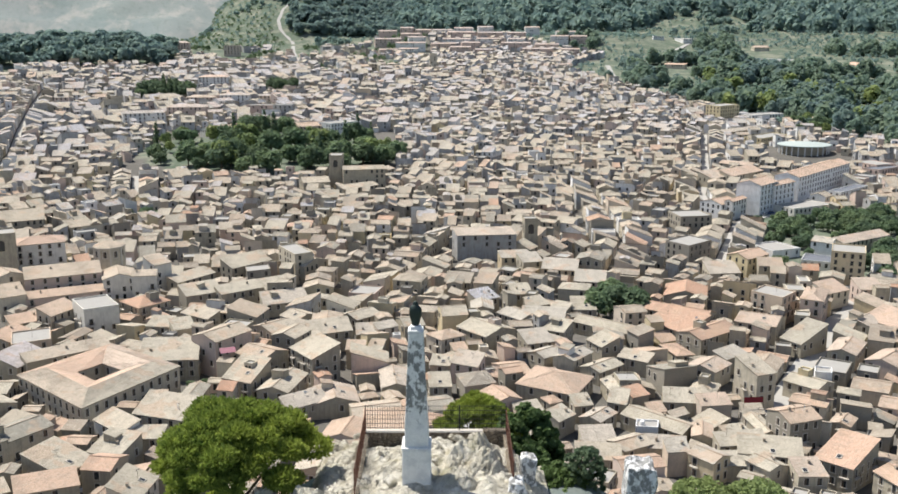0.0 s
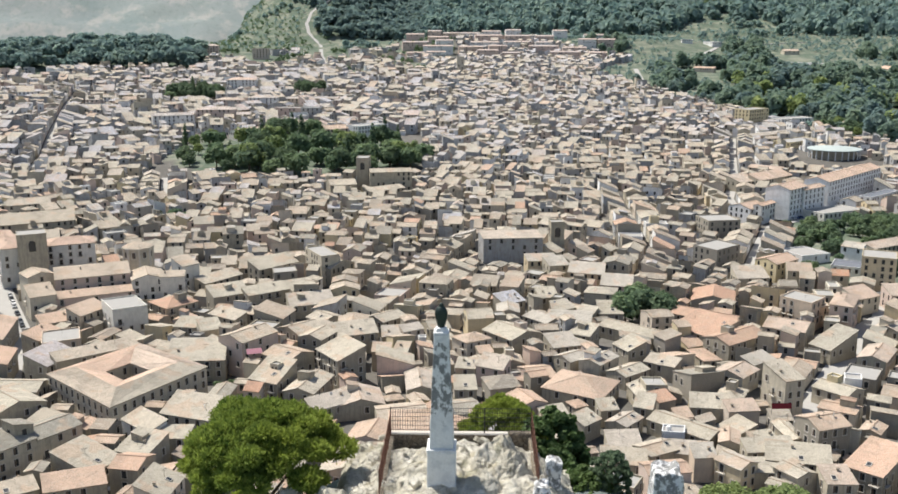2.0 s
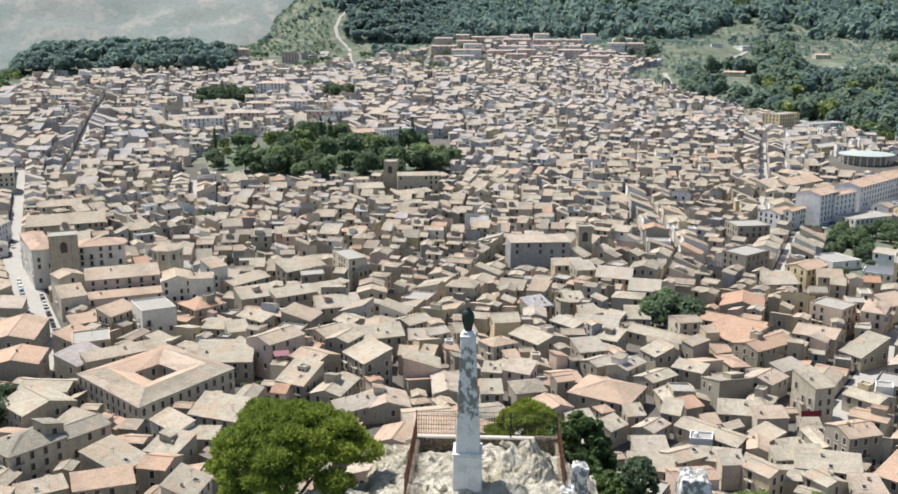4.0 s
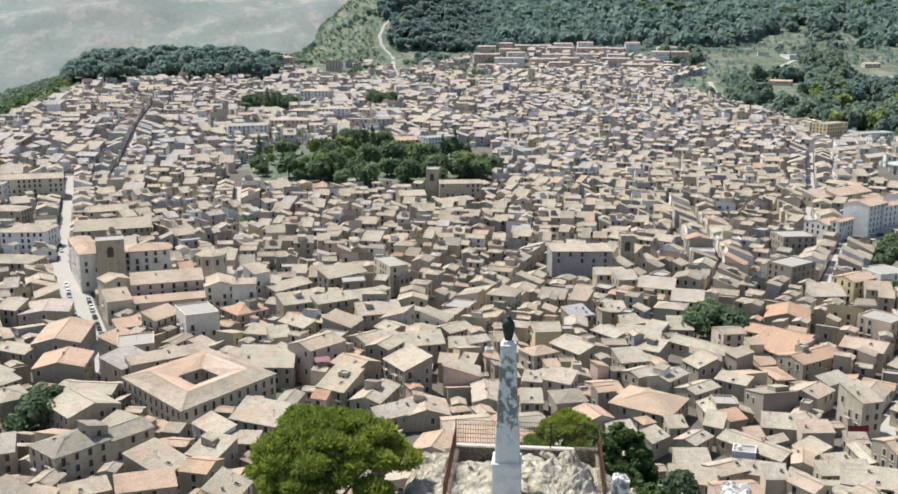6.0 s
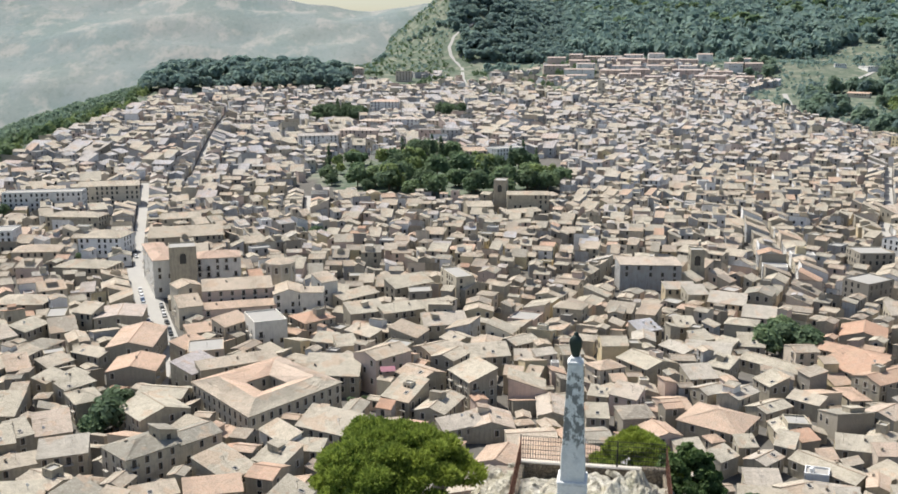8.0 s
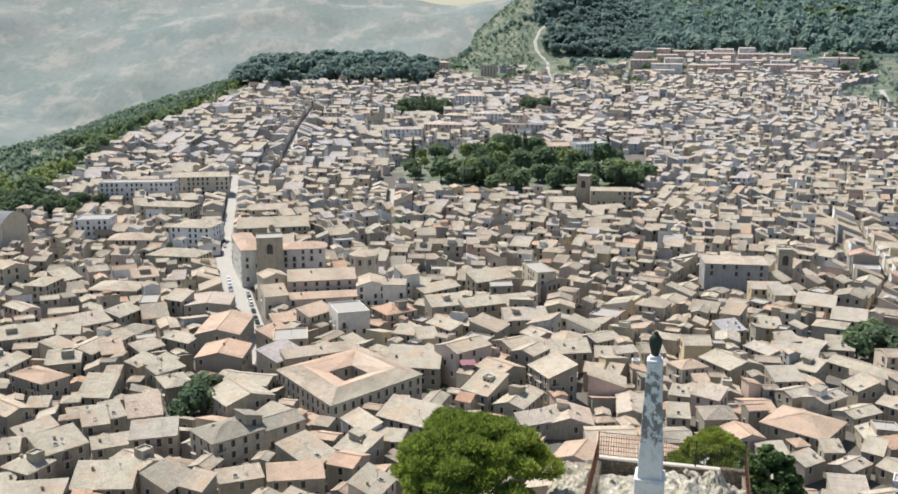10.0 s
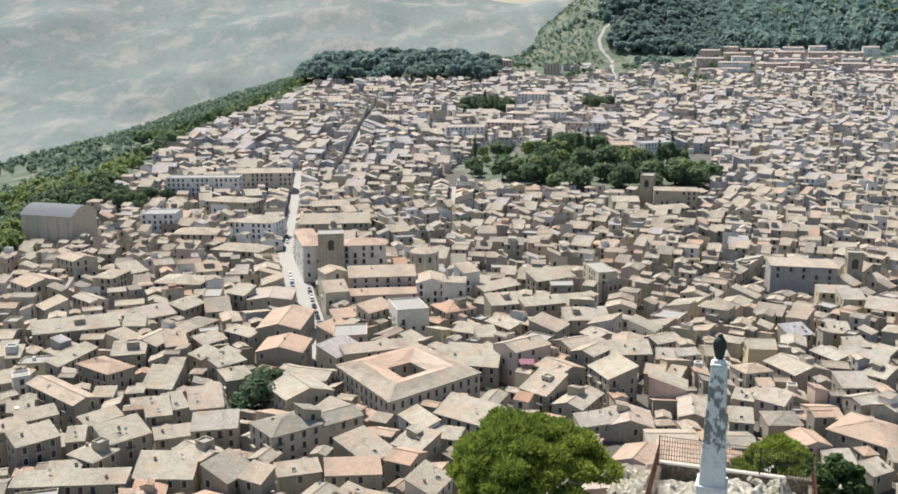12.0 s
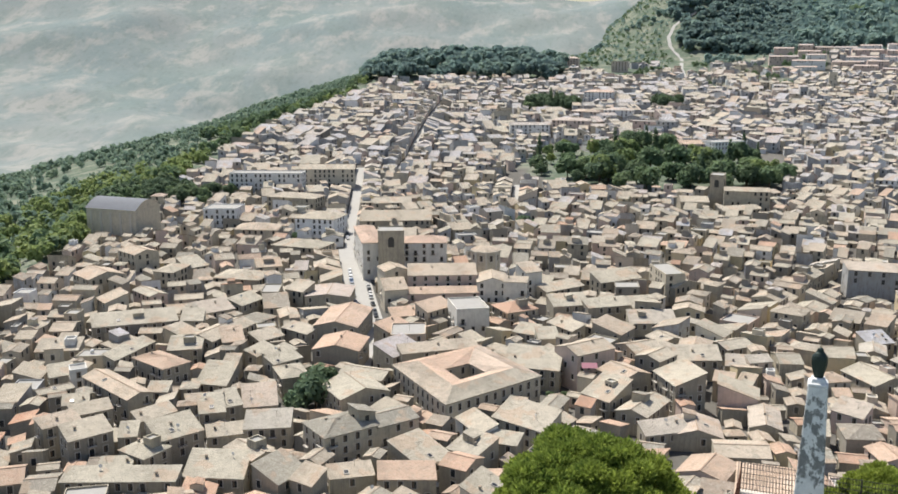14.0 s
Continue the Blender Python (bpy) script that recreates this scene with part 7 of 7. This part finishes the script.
def worn(g, seed, mat, name, cuts=5, amount=0.04):
    """Bevelled and slightly uneven masonry from a coarse Geo."""
    bm = bmesh.new()
    me = mesh_of(name, g, [mat])
    bm.from_mesh(me)
    bmesh.ops.remove_doubles(bm, verts=bm.verts, dist=0.001)
    bmesh.ops.bevel(bm, geom=list(bm.edges), offset=0.05, segments=1, affect="EDGES")
    bmesh.ops.subdivide_edges(bm, edges=list(bm.edges), cuts=cuts, use_grid_fill=True)
    for v in bm.verts:
        v.co += Vector(noise.noise_vector(v.co * 1.3 + Vector((seed, 0, 0)))) * amount
    bm.to_mesh(me)
    bm.free()
    return me


def column():
    ob = new("column", None)
    ob.location = (PX, PY, PZ)
    tagged(ob, "tall tapering whitewashed column with dark stains on the rock", "column")
    part("plinth", worn(tapered(1.06, 1.03, -1.2, 2.75), 1, LIME, "plinth"), ob)
    part("cornice", worn(tapered(1.07, 1.05, 2.75, 2.92), 2, LIME, "cornice", 2, 0.02), ob)
    part("shaft", worn(tapered(0.88, 0.53, 2.92, 11.45), 3, LIME, "shaft", 8), ob)
    part("cap", worn(tapered(0.56, 0.53, 11.45, 11.6), 4, LIME, "cap", 2, 0.02), ob)
    part("pedestal", worn(tapered(0.42, 0.34, 11.6, 11.85), 5, LIME, "pedestal", 2, 0.02), ob)
    return ob


column()


def statue():
    """A draped standing figure as one turned mesh."""
    prof = ((0.0, 0.25), (0.22, 0.29), (0.52, 0.37), (0.8, 0.43), (1.08, 0.44), (1.28, 0.39), (1.42, 0.29), (1.5, 0.2), (1.57, 0.18), (1.67, 0.16), (1.74, 0.1), (1.78, 0.02))
    g, n = Geo(), 16
    rings = [[(r * math.cos(6.2832 * i / n) * (1 + 0.08 * math.sin(5 * i)), 0.75 * r * math.sin(6.2832 * i / n), z) for i in range(n)] for z, r in prof]
    for a, b in zip(rings, rings[1:]):
        for i in range(n):
            j = (i + 1) % n
            g.face([a[i], a[j], b[j], b[i]])
    ob = new("statue", mesh_of("statue", g, [BRONZE]))
    ob.location = (PX, PY, PZ + 11.85)
    tagged(ob, "dark bronze draped figure standing on the white column", "statue")


statue()

# the rock under it
for name, x, y, z, seed, sx, sy, sz, rough, label in (
    ("rock_outcrop", -1.0, 67.0, PZ - 1.25, 3.1, 8.6, 9.5, 1.15, 0.55, "pale weathered limestone terrace below the column"),
    ("rock_outcrop", 2.2, 69.3, PZ - 0.9, 7.3, 2.9, 3.4, 1.9, 0.6, "rugged pale limestone boulder beside the column"),
    ("rock_outcrop", 0.8, 66.2, PZ - 0.5, 9.9, 1.7, 1.5, 1.0, 0.5, "low cracked limestone block on the terrace"),
    ("rock_outcrop", -11.4, 64.6, PZ - 3.0, 5.7, 4.6, 2.6, 2.6, 0.4, "bare limestone crest below the pine"),
    ("rock_outcrop", 9.5, 64.5, PZ - 7.5, 12.7, 6.0, 4.5, 4.5, 0.35, "grassy limestone crest beside the ruined wall"),
):
    ob = new(name, lump(name, seed, sx, sy, sz, 90, rough))
    ob.location = (x, y, z)
    tagged(ob, label, "rock", kind="structure")
rng_f = random.Random(17)
def chunk(seed):
    """A broken angular stone."""
    g = tapered(0.42, 0.33, -0.3, 0.3, 0.36, 0.27)
    g.face([(-0.42, 0.36, -0.3), (0.42, 0.36, -0.3), (0.42, -0.36, -0.3), (-0.42, -0.36, -0.3)])
    return worn(g, seed * 3.7, ROCK, "stone", 1, 0.16)


PEBBLES = [chunk(i + 1) for i in range(6)]
for i in range(150):
    left = i < 120
    x = rng_f.uniform(-10.2, -7.5) if left else rng_f.uniform(-5.5, 4.0)
    y = rng_f.uniform(62.5, 77.0) if left else rng_f.uniform(64.0, 74.5)
    if not left and abs(x - PX) < 1.5 and abs(y - PY) < 1.6:
        continue
    ob = new("stone", rng_f.choice(PEBBLES))
    s = rng_f.uniform(0.35, 1.15)
    ob.matrix_world = pose(x, y, PZ - (1.25 + 0.5 * (-7.5 - x) if left else 0.35), rng_f.uniform(-35, 35), rng_f.uniform(-35, 35), rng_f.uniform(0, 360)) @ Matrix.Diagonal((s, s, s * rng_f.uniform(0.6, 1.2), 1))
    tagged(ob, "loose pale limestone rubble lying on the rock", "stone", "rubble beside the fence")
ob = new("rock_outcrop", lump("rock_outcrop", 15.3, 2.3, 9.0, 1.6, 60, 0.45))
ob.location = (-8.7, 69.5, PZ - 2.7)
tagged(ob, "stony bank strewn with rubble beside the fence", "rock", kind="structure")

# parapet at the back of the terrace
XL, XR, YB, YF = -6.9, 4.8, 75.7, 65.0
PT = 78.15


def masonry(name, x0, x1, y0, y1, z0, z1, label, seed):
    g = Geo()
    g.box(x0, y0, z0, x1, y1, z1, 0)
    ob = new(name, worn(g, seed, STONE, name, 7, 0.06))
    tagged(ob, label, "wall", kind="structure")
    return ob


parapet = masonry("parapet_wall", XL, XR - 1.9, YB, YB + 0.5, PT - 3.5, PT + 0.12, "rough dark stone parapet behind the column", 4)
masonry("parapet_wall", XR - 1.85, XR + 0.2, YB - 0.1, YB + 0.55, PT - 3.5, PT + 0.30, "pale capped end of the stone parapet", 5)
masonry("side_wall", XL - 0.15, XL + 0.35, YF, YB - 0.05, PT - 3.0, PT + 0.02, "low rough stone kerb under the railing", 6)
masonry("side_wall", XR - 0.25, XR + 0.25, YF, YB - 0.15, PT - 3.0, PT + 0.05, "low rough stone kerb under the rusty railing", 7)
part("coping", worn(tapered((XR - 1.9 - XL) / 2, (XR - 1.9 - XL) / 2, 0, 0.1, 0.34, 0.34), 9, SURROUND, "coping", 3, 0.02), parapet).location = ((XL + XR - 1.9) / 2, YB + 0.25, PT + 0.12)


def railing(x0, y0, x1, y1, z, height, posts, rails, mat, name="railing", label="rusty iron railing with thin rails"):
    ob = new(name, None)
    ob.location = (x0, y0, z)
    tagged(ob, label, "railing")
    dx, dy = x1 - x0, y1 - y0
    length = math.hypot(dx, dy)
    rot = math.degrees(math.atan2(dy, dx))
    g = Geo()
    g.box(-0.045, -0.045, -0.3, 0.045, 0.045, height)
    post = mesh_of("post", g, [mat])
    g = Geo()
    g.box(0, -0.016, -0.016, length, 0.016, 0.016, bottom=True)
    rail = mesh_of("rail", g, [mat])
    for i in range(posts):
        f = i / (posts - 1)
        part("post", post, ob).matrix_local = pose(dx * f, dy * f, 0, 0, 0, rot)
    for i in range(rails):
        part("rail", rail, ob).matrix_local = pose(0, 0, 0.25 + (height - 0.32) * i / (rails - 1), 0, 0, rot)
    n = int(length / 0.2)
    g = Geo()
    g.box(-0.014, -0.014, 0.1, 0.014, 0.014, height - 0.05)
    bar = mesh_of("bar", g, [mat])
    for i in range(1, n):
        part("bar", bar, ob).matrix_local = pose(dx * i / n, dy * i / n, 0, 0, 0, rot)


railing(XL, YB + 0.2, XR, YB + 0.2, PT + 0.2, 2.25, 4, 6, IRON)
railing(XL + 0.1, YF, XL, YB, PT, 2.1, 5, 5, RUST)
railing(XR, YF + 1.0, XR, YB, PT, 2.2, 5, 5, RUST)

# the pier at the end of the railing, the boulder behind it and the ruined wall
for name, x, y, a, z0, z1, seed, label in (("stone_pier", 5.0, 65.6, 0.62, 74.0, 79.0, 11, "whitewashed crumbling pier at the end of the railing"), ("pale_boulder", 6.0, 68.5, 0.6, 74.0, 79.6, 12, "rounded pale boulder beside the pier, built as a worn block"), ("ruined_wall", 13.6, 63.8, 1.0, 72.0, 81.2, 13, "ruined wall fragment with white and black lichen")):
    ob = new(name, worn(tapered(a * 1.15, a, z0, z1), seed, LICHEN, name, 7, 0.3))
    ob.location = (x, y, 0)
    tagged(ob, label, "wall")

house(-4.9, 81.2, 5.2, 7.0, 4, 4.2, "mono", (0.62, 0.8, 0.6), 0.06, 2, rng_f, z=71.8, label="low hut with a flat red tile roof below the parapet", chance=0.4, name="hut", category="hut")


def clump_tree(name, x, y, z, w, h, n, size, mat, label, seed, trunk, droop=0.42, slim=False, pads=11.0):
    """A near tree: crown of many small clumps carried on real limbs."""
    rng = np.random.default_rng(seed)
    cs, rs = [], []
    m = int(60 + w * pads) if pads > 8 else int(w * pads)
    for i in range(m):
        a, q = i * 2.39996 + rng.uniform(-0.3, 0.3), math.sqrt((i + 0.5) / m)
        r = w / 2 * 0.93 * q
        bump = 1 + 0.10 * math.sin(3 * a + seed) + 0.07 * math.sin(7 * a)
        zz = h * 0.56 * math.sqrt(max(0.0, 1 - q * q * 0.95)) + rng.uniform(-0.08, 0.05) * h
        cs.append((r * bump * math.cos(a), r * bump * math.sin(a), zz))
        rs.append(w * rng.uniform(0.038, 0.078) * (1 if pads > 8 else 1.55))
    for i in range(int(m * droop * 1.3)):
        a, q = i * 2.39996, rng.uniform(0.72, 1.0)
        cs.append((w * 0.47 * q * math.cos(a), w * 0.47 * q * math.sin(a), rng.uniform(-droop, 0.12) * h))
        rs.append(w * rng.uniform(0.045, 0.08))
    if droop > 0.6:
        for i in range(m):
            a, q = i * 2.39996, math.sqrt(rng.uniform(0, 1))
            cs.append((w * 0.40 * q * math.cos(a), w * 0.40 * q * math.sin(a), rng.uniform(-droop, 0.25) * h))
            rs.append(w * rng.uniform(0.06, 0.10))
    v, f = leaf_cloud(rng, cs, rs, n, size, fill=0.5, slim=slim, flat=1.0 if pads > 8 else 0.62)
    ob = new(name, None)
    ob.location = (x, y, z)
    tagged(ob, label, "tree")
    part("crown", cloud_mesh("crown", v, f, mat), ob)
    g = Geo()
    limb(g, (0.3, 0, -trunk), (0, 0, -0.25 * h), 0.05 * w, 0.036 * w, 8)
    for c in cs[2::9]:
        limb(g, (0, 0, -0.27 * h), tuple(0.88 * q for q in c), 0.014 * w, 0.004 * w, 6)
    part("trunk", mesh_of("trunk", g, [BARK]), ob)


clump_tree("pine_tree", -16.4, 69.0, 77.5, 12.0, 9.4, 72000, 0.145, PINE, "large bright green spreading pine beside the rock", 77, 12, slim=True, pads=7.0)
clump_tree("pine_tree", 2.7, 84.0, 73.4, 7.8, 7.4, 30000, 0.14, PINE, "bright green pine crown behind the railing", 78, 9, slim=True, pads=7.5)
clump_tree("dark_tree", 6.7, 78.5, 73.8, 6.6, 9.0, 52000, 0.15, NEARDARK, "dark green tree below the terrace", 79, 14, droop=1.1)
clump_tree("dark_tree", 6.9, 74.5, 72.0, 5.6, 9.0, 34000, 0.16, NEARDARK, "dark green tree against the side of the terrace", 85, 10, droop=0.9)
clump_tree("shrub", 11.0, 72.0, 76.6, 3.2, 3.2, 5000, 0.11, DARKLEAF, "dark shrub on the rock beside the wall", 80, 4)
clump_tree("shrub", 18.0, 63.4, 78.6, 4.6, 1.8, 5000, 0.1, LIGHTLEAF, "sunlit yellow-green shrub on the crest", 81, 5)
clump_tree("shrub", -21.5, 64.0, 76.6, 2.8, 2.4, 4000, 0.1, LEAF, "green shrub below the pine", 82, 5)
clump_tree("shrub", 9.0, 72.0, 74.4, 5.0, 4.2, 9000, 0.12, NEARDARK, "green shrub under the dark tree", 83, 5)
clump_tree("shrub", 12.6, 69.0, 74.0, 3.4, 2.6, 5000, 0.11, LEAF, "green shrub beside the ruined wall", 84, 5)
clump_tree("shrub", 22.1, 63.6, 78.4, 5.0, 1.7, 5000, 0.1, LIGHTLEAF, "sunlit grassy shrub on the crest", 86, 5)
